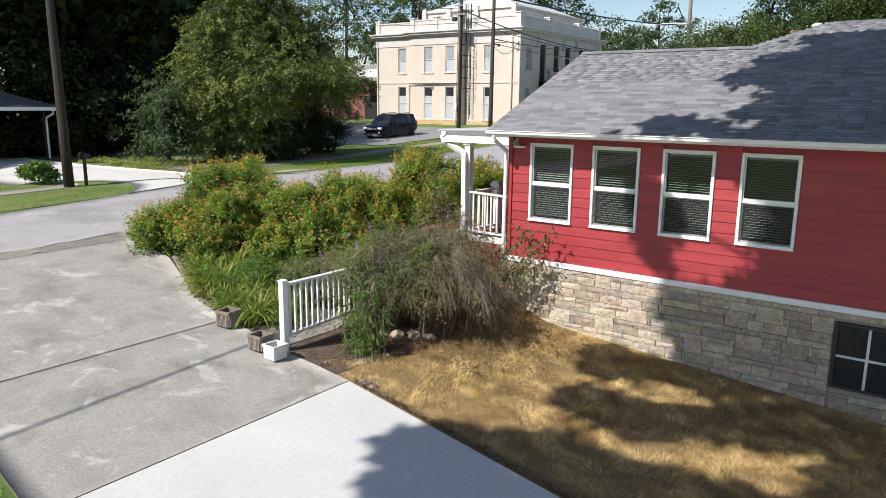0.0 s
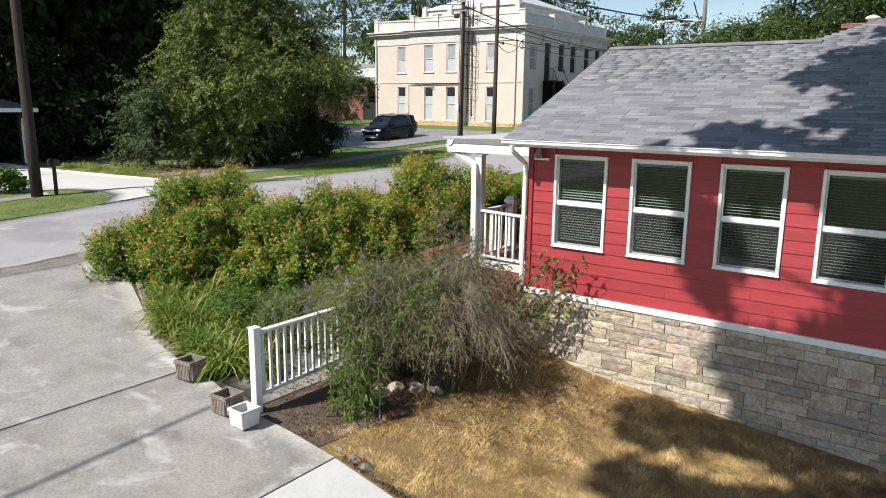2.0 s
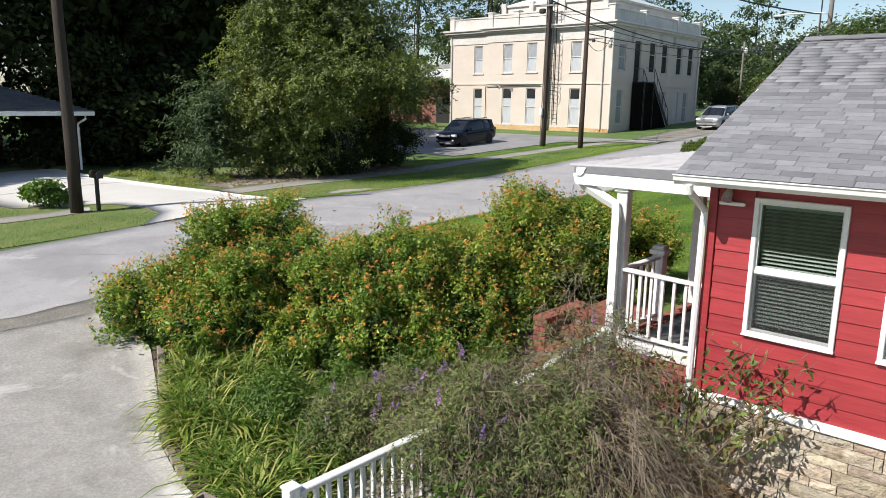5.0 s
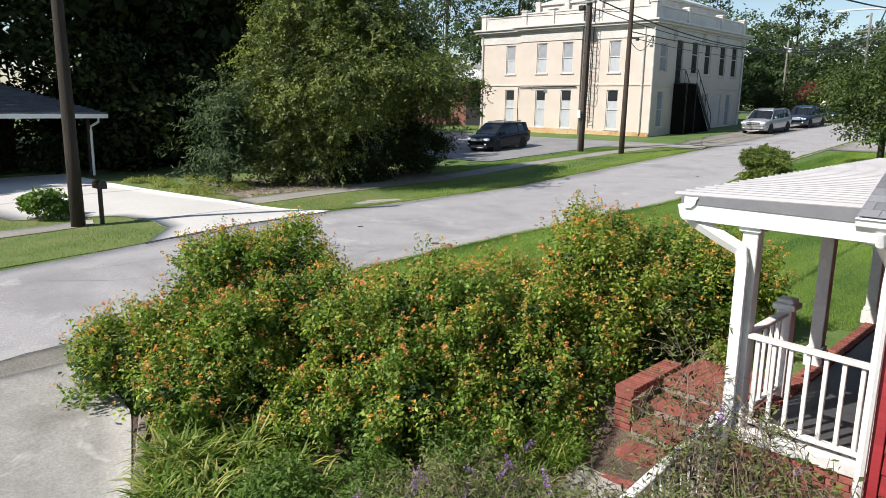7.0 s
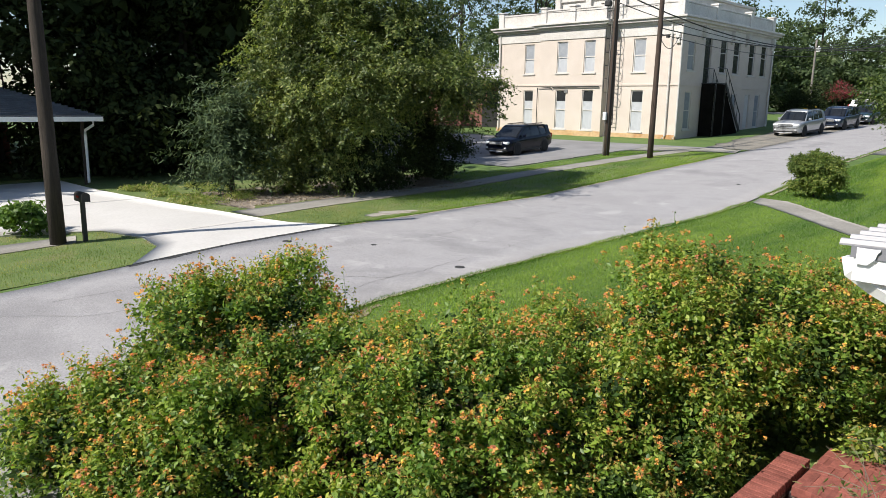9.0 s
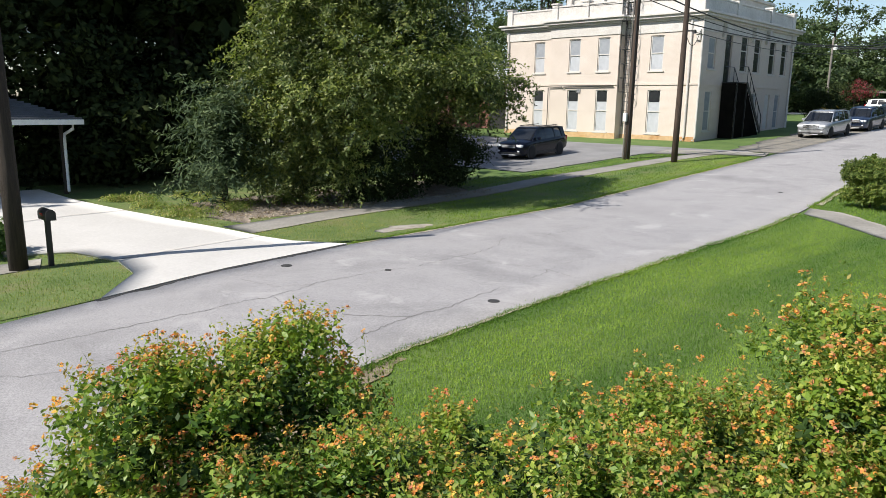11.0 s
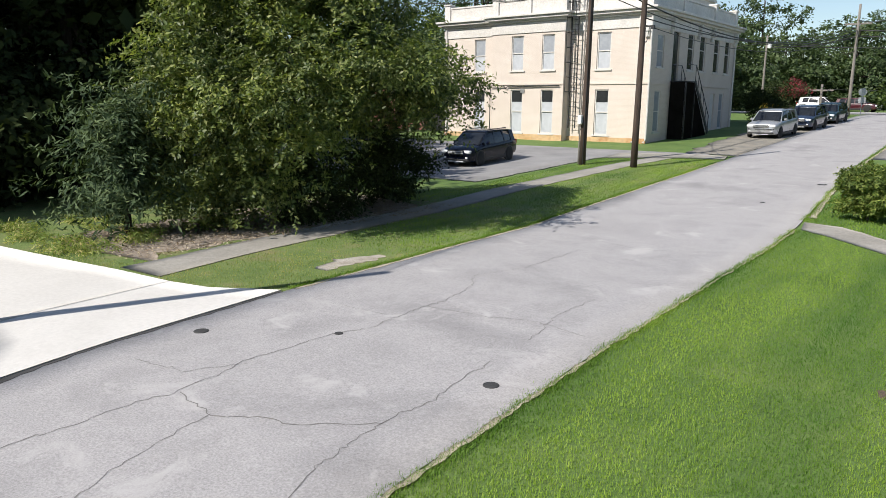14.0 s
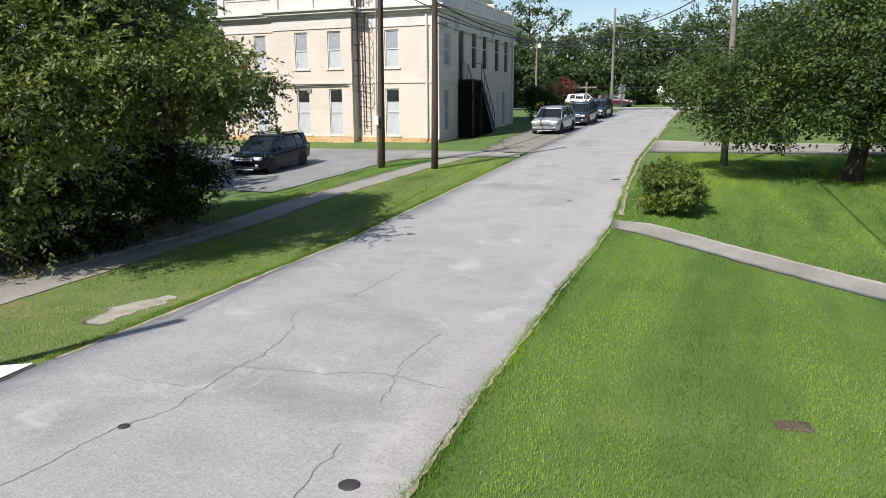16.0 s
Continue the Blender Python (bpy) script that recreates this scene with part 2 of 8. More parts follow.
M = dict(
    lawn=mat("lawn_soil", (0.07, 0.125, 0.024), (0.1, 0.17, 0.035), 0.5, (0.14, 0.2, 0.05), 25, 0.4, 0.9, 0.4, 40, 0.03),
    verge=mat("verge_turf", (0.085, 0.14, 0.03), (0.135, 0.19, 0.05), 0.9, (0.21, 0.19, 0.085), 25, 0.4, 0.9, 0.4, 40, 0.03),
    # soil colour, darkened to paint the shadows between the straw as well
    straw=mat("straw_soil_shade", (0.13, 0.082, 0.036), (0.3, 0.2, 0.088), 3.0, (0.15, 0.12, 0.045), 60, 0.6, 0.9, 0.5, 90, 0.02),
    dirt=mat("dirt", (0.1, 0.068, 0.05), (0.2, 0.145, 0.11), 2.2, None, 28, 0.6, 0.95, 1.0, 26, 0.05),
    pale_dirt=mat("pale_bare_soil", (0.3, 0.26, 0.21), (0.48, 0.44, 0.39), 2.2, None, 28, 0.4, 0.95, 0.7, 26, 0.03),
    mulch=mat("leaf_litter", (0.2, 0.155, 0.115), (0.42, 0.36, 0.3), 2.5, None, 25, 0.6, 0.95, 0.8, 25, 0.04),
    asphalt=mat("worn_asphalt", (0.268, 0.259, 0.264), (0.388, 0.374, 0.378), 0.35, (0.318, 0.307, 0.311), 38, 0.42, 0.9, 0.5, 120, 0.01,
                spots=(0.42, 0.405, 0.405), spot_scale=0.8, spot_at=0.6),
    lot=mat("lot_asphalt", (0.2, 0.197, 0.202), (0.285, 0.28, 0.282), 0.5, None, 60, 0.3, 0.9, 0.3, 150, 0.006),
    patch=mat("tar", (0.03, 0.03, 0.032), (0.055, 0.054, 0.055), 3, None, 60, 0.3, 0.8, 0.3, 120),
    crack=mat("road_crack", (0.15, 0.143, 0.138), (0.21, 0.2, 0.19), 3, None, 60, 0.3, 0.95, 0.3, 120),
    concrete=mat("old_concrete", (0.21, 0.198, 0.18), (0.36, 0.343, 0.32), 0.8, (0.27, 0.255, 0.236), 26, 0.34, 0.85, 0.35, 90, 0.008,
                 spots=(0.47, 0.455, 0.435), spot_scale=1.3, spot_at=0.57),
    slab=mat("new_concrete", (0.52, 0.52, 0.515), (0.58, 0.58, 0.575), 0.6, None, 15, 0.12, 0.8, 0.1, 150, 0.004),
    white_conc=mat("bright_concrete", (0.55, 0.53, 0.505), (0.61, 0.59, 0.565), 0.5, None, 12, 0.12, 0.8, 0.1, 120, 0.004),
    walk=mat("sidewalk_concrete", (0.24, 0.225, 0.2), (0.34, 0.32, 0.29), 0.7, None, 12, 0.3, 0.85, 0.3, 80, 0.01),
    sand=mat("sandy_soil", (0.32, 0.275, 0.2), (0.47, 0.41, 0.32), 2.0, None, 25, 0.4, 0.95, 0.4, 60, 0.01),
    tan_soil=mat("tan_soil", (0.2, 0.15, 0.1), (0.36, 0.29, 0.215), 2.6, None, 30, 0.5, 0.95, 0.7, 40, 0.02),
    gravel=mat("gravel", (0.2, 0.19, 0.17), (0.32, 0.29, 0.24), 1.0, None, 35, 0.5, 0.95, 0.6, 60, 0.02),
    siding=mat("red_siding", (0.29, 0.026, 0.033), (0.385, 0.039, 0.047), 2.0, None, 9, 0.22, 0.5, 0.35, 30, 0.005, rnd=0.08, stretch=(0.3, 5, 5)),
    white=mat("white_paint", (0.78, 0.78, 0.78), (0.84, 0.84, 0.84), 2.0, None, 14, 0.1, 0.4, 0.05, 60, 0.003),
    worn_white=mat("worn_white_paint", (0.62, 0.61, 0.6), (0.78, 0.78, 0.77), 3.0, None, 20, 0.15, 0.5, 0.2, 50, 0.004,
                   spots=(0.33, 0.29, 0.24), spot_scale=9.0, spot_at=0.68),
    blind=mat("grey_blind", (0.68, 0.7, 0.68), (0.76, 0.78, 0.76), 1.0, None, 8, 0.1, 0.5, 0.0),
    glass=glass_mat("window_glass", (0.62, 0.68, 0.66)),
    # matt black without gloss, paints the shade under the iron stair
    stair_shade=mat("stair_shade_black", (0.006, 0.006, 0.005), (0.016, 0.014, 0.013), 1, None, 8, 0.2, 0.95, 0),
    # near black, paints the darkness of unlit rooms and openings
    dark=mat("interior_shade", (0.012, 0.012, 0.013), (0.02, 0.02, 0.02), 1, None, 8, 0.2, 0.8, 0),
    shingle=mat("grey_shingle", (0.172, 0.173, 0.194), (0.248, 0.247, 0.266), 1.2, None, 90, 0.4, 0.9, 0.5, 300, 0.003, rnd=0.23),
    shingle_rest=mat("grey_shingle_rest", (0.172, 0.173, 0.194), (0.248, 0.247, 0.266), 1.2, None, 90, 0.4, 0.9, 0.5, 300, 0.003, island=0.23),
    stone=mat("cut_stone", (0.345, 0.265, 0.185), (0.5, 0.425, 0.33), 2.4, (0.37, 0.35, 0.33), 11, 0.45, 0.85, 1.0, 9, 0.05, rnd=0.28, hue=0.02),
    mortar=mat("mortar", (0.28, 0.24, 0.195), (0.37, 0.325, 0.27), 4, None, 40, 0.3, 0.95, 0.4, 60),
    brick=mat("red_brick", (0.2, 0.06, 0.045), (0.31, 0.1, 0.075), 6, None, 40, 0.3, 0.85, 0.4, 60, 0.006, rnd=0.22),
    joint=mat("brick_joint", (0.25, 0.19, 0.16), (0.36, 0.29, 0.25), 6, None, 40, 0.3, 0.95, 0.3, 60),
    metal_roof=mat("grey_metal", (0.25, 0.245, 0.26), (0.31, 0.305, 0.32), 1.2, None, 12, 0.15, 0.5, 0.05, 20, 0.004, metal=0.1),
    dark_grey=mat("grey_paint", (0.17, 0.17, 0.19), (0.22, 0.22, 0.24), 2, None, 14, 0.12, 0.5, 0.05, 40),
    porch_floor=mat("porch_deck_paint", (0.06, 0.06, 0.065), (0.09, 0.09, 0.095), 2, None, 14, 0.15, 0.5, 0.05, 40),
    planter=mat("brown_planter", (0.18, 0.14, 0.11), (0.33, 0.29, 0.25), 5, None, 30, 0.4, 0.9, 0.5, 40, 0.01),
    soil=mat("potting_soil", (0.05, 0.035, 0.025), (0.09, 0.065, 0.045), 8, None, 50, 0.5, 0.95, 0.8, 60, 0.02),
    bark=mat("bark", (0.035, 0.027, 0.021), (0.085, 0.068, 0.054), 4, None, 30, 0.5, 0.95, 1.0, 18, 0.04, stretch=(3, 3, 0.5)),
    dead_leaf=leaf_mat("dead_leaf", [(0.035, 0.024, 0.017), (0.07, 0.048, 0.033), (0.13, 0.09, 0.06), (0.24, 0.18, 0.12)], 0.1, 0.8, 0.1),
    litter_leaf=leaf_mat("litter_leaf", [(0.09, 0.05, 0.028), (0.17, 0.1, 0.055), (0.3, 0.2, 0.11), (0.05, 0.03, 0.02)], 0.1, 0.8, 0.1),
    pale_bits=leaf_mat("pale_bits", [(0.16, 0.11, 0.075), (0.3, 0.24, 0.19), (0.5, 0.44, 0.38)], 0.1, 0.8, 0.1),
    bare_twig=mat("bleached_twig", (0.165, 0.125, 0.09), (0.29, 0.235, 0.175), 5, None, 40, 0.4, 0.9, 0.0),
    twig=mat("dry_twig", (0.13, 0.1, 0.075), (0.23, 0.185, 0.145), 5, None, 40, 0.4, 0.9, 0.0),
    pole=mat("pole_wood", (0.024, 0.016, 0.012), (0.056, 0.04, 0.03), 5, None, 40, 0.45, 0.85, 0.8, 30, 0.02, stretch=(5, 5, 0.3)),
    pole_brown=mat("brown_pole_wood", (0.05, 0.033, 0.025), (0.105, 0.074, 0.057), 5, None, 40, 0.45, 0.85, 0.8, 30, 0.02, stretch=(5, 5, 0.3)),
    pole_grey=mat("weathered_pole_wood", (0.17, 0.15, 0.13), (0.27, 0.25, 0.225), 5, None, 40, 0.4, 0.85, 0.6, 30, 0.02, stretch=(5, 5, 0.3)),
    black=mat("black_iron", (0.012, 0.012, 0.013), (0.025, 0.025, 0.026), 4, None, 30, 0.2, 0.45, 0.1, 50),
    cable=mat("cable_sheath", (0.015, 0.015, 0.016), (0.03, 0.03, 0.03), 2, None, 20, 0.2, 0.6, 0),
    steel=mat("galvanised_steel", (0.38, 0.39, 0.4), (0.5, 0.51, 0.52), 4, None, 30, 0.2, 0.45, 0.1, 50, metal=0.8),
    cream=brick_mat("cream_painted_brick", (0.6, 0.525, 0.46), (0.68, 0.6, 0.535), (0.54, 0.465, 0.4), 0.21, 0.075, 0.7, 0.25),
    cream_trim=mat("cream_white_trim", (0.56, 0.53, 0.495), (0.69, 0.665, 0.63), 1.0, None, 9, 0.25, 0.6, 0.1, 30),
    rust=mat("rust_stained_base", (0.42, 0.19, 0.05), (0.6, 0.42, 0.24), 0.7, (0.52, 0.3, 0.11), 5, 0.3, 0.8, 0.2, 40),
    pane=mat("pale_curtained_pane", (0.42, 0.44, 0.47), (0.56, 0.58, 0.61), 1.2, None, 3, 0.1, 0.2, 0.0),
    pane_dark=mat("dark_pane", (0.02, 0.022, 0.025), (0.04, 0.044, 0.046), 0.8, None, 6, 0.15, 0.15, 0.0),
    old_brick=brick_mat("dark_red_brick", (0.2, 0.06, 0.045), (0.27, 0.085, 0.06), (0.2, 0.15, 0.13), 0.21, 0.075),
    tin=mat("white_tin_roof", (0.66, 0.67, 0.68), (0.74, 0.75, 0.76), 0.8, None, 12, 0.1, 0.4, 0.1, 20, metal=0.2),
    carport_roof=mat("slate_grey_shingle", (0.085, 0.088, 0.1), (0.13, 0.135, 0.15), 2.0, None, 60, 0.3, 0.85, 0.3, 120, island=0.15),
    tyre=mat("tyre_rubber", (0.015, 0.015, 0.016), (0.025, 0.025, 0.026), 6, None, 40, 0.3, 0.85, 0.2, 60),
    rim=mat("alloy_rim", (0.55, 0.56, 0.57), (0.62, 0.63, 0.64), 4, None, 20, 0.1, 0.3, 0, metal=0.25),
    car_glass=mat("car_glass", (0.012, 0.014, 0.017), (0.02, 0.022, 0.026), 1, None, 5, 0.1, 0.06, 0),
    car_black=mat("black_car_paint", (0.004, 0.006, 0.014), (0.006, 0.008, 0.018), 1, None, 5, 0.1, 0.14, 0),
    car_silver=mat("silver_car_paint", (0.42, 0.43, 0.45), (0.47, 0.48, 0.5), 1, None, 5, 0.05, 0.3, 0, metal=0.5, coat=0.6),
    car_blue=mat("blue_car_paint", (0.02, 0.035, 0.075), (0.026, 0.042, 0.085), 1, None, 5, 0.05, 0.3, 0, metal=0.3, coat=1.0),
    car_teal=mat("teal_car_paint", (0.02, 0.05, 0.065), (0.025, 0.058, 0.075), 1, None, 5, 0.05, 0.3, 0, metal=0.3, coat=1.0),
    car_red=mat("maroon_car_paint", (0.05, 0.008, 0.013), (0.07, 0.01, 0.016), 1, None, 5, 0.05, 0.3, 0, coat=1.0),
    car_white=mat("white_car_paint", (0.7, 0.7, 0.7), (0.75, 0.75, 0.75), 1, None, 5, 0.05, 0.3, 0, coat=1.0),
    car_light_blue=mat("light_blue_car_paint", (0.2, 0.42, 0.5), (0.25, 0.47, 0.55), 1, None, 5, 0.05, 0.3, 0, coat=1.0),
    lens=mat("lamp_lens", (0.62, 0.64, 0.66), (0.72, 0.74, 0.76), 3, None, 20, 0.1, 0.12, 0),
    red_lens=mat("red_lamp_lens", (0.3, 0.01, 0.012), (0.36, 0.015, 0.015), 3, None, 20, 0.1, 0.2, 0),
    plastic=mat("black_plastic", (0.02, 0.02, 0.021), (0.03, 0.03, 0.031), 3, None, 30, 0.15, 0.55, 0.05, 60),
    lantana=leaf_mat("lantana_leaf", [(0.06, 0.12, 0.022), (0.125, 0.22, 0.035), (0.2, 0.3, 0.05), (0.31, 0.38, 0.085)], 0.36, 0.45, 0.4, patch=0.8, lo=(0.8, 0.88, 0.82), hi=(1.35, 1.2, 1.0)),
    # much darker leaf green, for the shade painted into the hedge's inside
    lantana_inner=leaf_mat("shade_lantana_leaf", [(0.02, 0.042, 0.012), (0.035, 0.07, 0.016), (0.055, 0.09, 0.022)], 0.2, 0.6, 0.2),
    lantana_tip=leaf_mat("lit_young_lantana_leaf", [(0.16, 0.25, 0.04), (0.23, 0.3, 0.06), (0.34, 0.36, 0.09), (0.4, 0.27, 0.1)], 0.45, patch=0.8),
    flower_o=leaf_mat("orange_petal", [(0.64, 0.2, 0.07), (0.68, 0.32, 0.07), (0.73, 0.47, 0.12), (0.58, 0.23, 0.13), (0.5, 0.31, 0.15)], 0.3, 0.6, 0.2, patch=1.5, lo=(0.95, 0.75, 0.95), hi=(1.08, 1.25, 0.9)),
    flower_p=leaf_mat("purple_petal", [(0.24, 0.12, 0.42), (0.36, 0.2, 0.55), (0.45, 0.32, 0.6)], 0.25, 0.6, 0.2),
    lily=leaf_mat("daylily_leaf", [(0.0756, 0.139, 0.0252), (0.134, 0.214, 0.0378), (0.227, 0.302, 0.0714), (0.42, 0.386, 0.168)], 0.4, patch=2.0, lo=(0.65, 0.7, 0.65), hi=(1.35, 1.3, 1.1)),
    buddleia=leaf_mat("grey_green_leaf", [(0.085, 0.125, 0.042), (0.15, 0.195, 0.07), (0.23, 0.265, 0.115), (0.21, 0.17, 0.1)], 0.3, 0.6, 0.2),
    shrub=leaf_mat("shrub_leaf", [(0.065, 0.125, 0.024), (0.1, 0.18, 0.035), (0.16, 0.24, 0.06)], 0.35),
    tree_near=leaf_mat("tree_leaf", [(0.045, 0.073, 0.024), (0.085, 0.122, 0.038), (0.14, 0.18, 0.056), (0.24, 0.265, 0.105)], 0.34, 0.5, 0.35, patch=0.5, lo=(0.45, 0.5, 0.5), hi=(1.55, 1.45, 1.2)),
    tree_right=leaf_mat("broad_tree_leaf", [(0.03, 0.055, 0.017), (0.05, 0.083, 0.024), (0.075, 0.114, 0.034), (0.125, 0.16, 0.052)], 0.3, patch=0.5, lo=(0.55, 0.6, 0.58), hi=(1.35, 1.28, 1.1)),
    bush_leaf=leaf_mat("bush_leaf", [(0.06, 0.1, 0.022), (0.1, 0.155, 0.035), (0.16, 0.215, 0.055), (0.3, 0.33, 0.1)], 0.35),
    vine_leaf=leaf_mat("vine_leaf", [(0.07, 0.12, 0.03), (0.12, 0.18, 0.045), (0.2, 0.24, 0.08), (0.22, 0.15, 0.08), (0.14, 0.08, 0.045)], 0.3),
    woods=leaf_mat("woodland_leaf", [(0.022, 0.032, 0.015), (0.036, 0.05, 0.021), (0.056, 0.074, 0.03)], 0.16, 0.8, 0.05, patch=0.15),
    evergreen=leaf_mat("evergreen_spray", [(0.04, 0.065, 0.036), (0.07, 0.105, 0.055), (0.12, 0.165, 0.085)], 0.15, 0.7, 0.15),
    far_leaf=leaf_mat("distant_leaf", [(0.036, 0.062, 0.026), (0.064, 0.1, 0.04), (0.105, 0.145, 0.062)], 0.25, patch=0.3),
    myrtle=leaf_mat("crimson_blossom", [(0.2, 0.02, 0.045), (0.28, 0.03, 0.06), (0.04, 0.06, 0.025), (0.05, 0.07, 0.03)], 0.25),
    yellow_fl=leaf_mat("yellow_blossom", [(0.55, 0.4, 0.03), (0.45, 0.3, 0.03), (0.2, 0.22, 0.04)], 0.25),
    dark_purple=leaf_mat("plum_leaf", [(0.06, 0.025, 0.07), (0.1, 0.05, 0.13)], 0.25),
    grass=leaf_mat("grass_blade", [(0.1, 0.195, 0.028), (0.138, 0.25, 0.04), (0.17, 0.288, 0.05), (0.21, 0.305, 0.072)], 0.4, patch=0.75, lo=(0.52, 0.66, 0.52), hi=(1.8, 1.48, 1.3), stretch=(1, 0.14, 1)),
    verge_blade=leaf_mat("dry_verge_blade", [(0.115, 0.18, 0.035), (0.18, 0.25, 0.055), (0.28, 0.31, 0.11), (0.4, 0.35, 0.18)], 0.35, patch=0.7, lo=(0.75, 0.85, 0.7), hi=(1.35, 1.2, 1.15)),
    straw_blade=leaf_mat("straw_blade", [(0.3, 0.19, 0.075), (0.6, 0.43, 0.2), (0.85, 0.68, 0.4), (0.22, 0.19, 0.07)], 0.22, 0.6, 0.2, patch=2.2, lo=(0.6, 0.52, 0.44), hi=(1.25, 1.24, 1.2)),
)
M["stair_shade"].node_tree.nodes["Principled BSDF"].inputs["Specular IOR Level"].default_value = 0.0
M["car_black"].node_tree.nodes["Principled BSDF"].inputs["Specular IOR Level"].default_value = 0.3
M["pane_dark"].node_tree.nodes["Principled BSDF"].inputs["Specular IOR Level"].default_value = 0.3


def screen_mat(name):
    """Fine dark insect screen: half of it is holes."""
    m = bpy.data.materials.new(name)
    m.use_nodes = True
    nt = m.node_tree
    b = nt.nodes["Principled BSDF"]
    b.inputs["Base Color"].default_value = (0.05, 0.052, 0.055, 1)
    b.inputs["Roughness"].default_value = 0.7
    tr = nt.nodes.new("ShaderNodeBsdfTransparent")
    mx = nt.nodes.new("ShaderNodeMixShader")
    mx.inputs[0].default_value = 0.25
    nt.links.new(tr.outputs[0], mx.inputs[1])
    nt.links.new(b.outputs[0], mx.inputs[2])
    nt.links.new(mx.outputs[0], nt.nodes["Material Output"].inputs[0])
    return m


M["screen"] = screen_mat("insect_screen")


# ---- mesh helpers ----
def part(name, bm, material, parent=None, label="", smooth=False):
    """Links a bmesh as one mesh object, under a thing or a part where one is given."""
    me = bpy.data.meshes.new(name)
    bm.to_mesh(me)
    bm.free()
    me.materials.append(material)
    if smooth:
        me.polygons.foreach_set("use_smooth", [True] * len(me.polygons))
    ob = new(name, me)
    if parent is not None:
        ob.parent = parent
    if label:
        ob["label"] = label
    return ob


def raw(name, verts, tris, material, parent=None, n=3, smooth=False):
    """A mesh of many small faces of n corners from arrays."""
    verts, tris = np.asarray(verts, np.float32), np.asarray(tris, np.int32)
    me = bpy.data.meshes.new(name)
    me.vertices.add(len(verts))
    me.vertices.foreach_set("co", verts.ravel())
    me.loops.add(tris.size)
    me.loops.foreach_set("vertex_index", tris.ravel())
    me.polygons.add(len(tris))
    me.polygons.foreach_set("loop_start", np.arange(0, tris.size, n, dtype=np.int32))
    if smooth:
        me.polygons.foreach_set("use_smooth", np.ones(len(tris), bool))
    me.update()
    me.validate()
    me.materials.append(material)
    ob = new(name, me)
    if parent is not None:
        ob.parent = parent
    return ob


def empty(name, x=0.0, y=0.0, z=0.0):
    ob = new(name)
    ob.empty_display_size = 0.1
    ob.matrix_basis = pose(x, y, z)
    return ob


BOX_Q = [(0, 1, 3, 2), (4, 6, 7, 5), (0, 4, 5, 1), (2, 3, 7, 6), (0, 2, 6, 4), (1, 5, 7, 3)]


def add_box(bm, x0, x1, y0, y1, z0, z1, c=0.0, m=None):
    """A box with edges cut off by c, added to bm; m: a pose for it."""
    cx, cy, cz = (x0 + x1) / 2, (y0 + y1) / 2, (z0 + z1) / 2
    hx, hy, hz = abs(x1 - x0) / 2, abs(y1 - y0) / 2, abs(z1 - z0) / 2
    c = min(c, hx * 0.45, hy * 0.45, hz * 0.45)
    vs = []
    corners = list(itertools.product((-1, 1), (-1, 1), (-1, 1)))
    grid = {}
    for s in corners:
        if c <= 0:
            vs.append((cx + s[0] * hx, cy + s[1] * hy, cz + s[2] * hz))
            continue
        for k in range(3):
            h = [hx - c, hy - c, hz - c]
            h[k] += c
            grid[s, k] = len(vs)
            vs.append((cx + s[0] * h[0], cy + s[1] * h[1], cz + s[2] * h[2]))
    bv = [bm.verts.new(m @ Vector(v) if m else v) for v in vs]
    if c <= 0:
        for q in BOX_Q:
            bm.faces.new([bv[k] for k in q])
        return
    for k in range(3):
        a, b = [i for i in range(3) if i != k]
        for sg in (-1, 1):
            ring = []
            for sa, sb in ((-1, -1), (1, -1), (1, 1), (-1, 1)):
                s = [0, 0, 0]
                s[k], s[a], s[b] = sg, sa, sb
                ring.append(bv[grid[tuple(s), k]])
            bm.faces.new(ring)
    for a, b in ((0, 1), (0, 2), (1, 2)):
        k = 3 - a - b
        for sa, sb in itertools.product((-1, 1), (-1, 1)):
            s0, s1 = [0, 0, 0], [0, 0, 0]
            s0[a], s0[b], s0[k] = sa, sb, -1
            s1[a], s1[b], s1[k] = sa, sb, 1
            s0, s1 = tuple(s0), tuple(s1)
            bm.faces.new([bv[grid[s0, a]], bv[grid[s0, b]], bv[grid[s1, b]], bv[grid[s1, a]]])
    for s in corners:
        bm.faces.new([bv[grid[s, k]] for k in range(3)])


def boxes(*rows, c=0.0, m=None):
    bm = bmesh.new()
    for r in rows:
        add_box(bm, *r, c=c, m=m)
    bmesh.ops.recalc_face_normals(bm, faces=bm.faces)
    return bm


def add_tube(bm, pts, radii, sides=8, cap=True):
    """A round bar along points, with a radius at each."""
    pts = [Vector(p) for p in pts]
    if isinstance(radii, (int, float)):
        radii = [radii] * len(pts)
    rings, up = [], Vector((0.13, 0.21, 1)).normalized()
    for k, p in enumerate(pts):
        d = (pts[min(k + 1, len(pts) - 1)] - pts[max(k - 1, 0)]).normalized()
        u = d.cross(up)
        u = u.normalized() if u.length > 1e-3 else d.orthogonal().normalized()
        v = d.cross(u)
        rings.append([bm.verts.new(p + radii[k] * (math.cos(2 * math.pi * j / sides) * u + math.sin(2 * math.pi * j / sides) * v)) for j in range(sides)])
    for a, b in zip(rings, rings[1:]):
        for j in range(sides):
            bm.faces.new((a[j], a[(j + 1) % sides], b[(j + 1) % sides], b[j]))
    if cap:
        bm.faces.new(rings[0][::-1])
        bm.faces.new(rings[-1])


def tube(pts, radii, sides=8):
    bm = bmesh.new()
    add_tube(bm, pts, radii, sides)
    bmesh.ops.recalc_face_normals(bm, faces=bm.faces)
    return bm


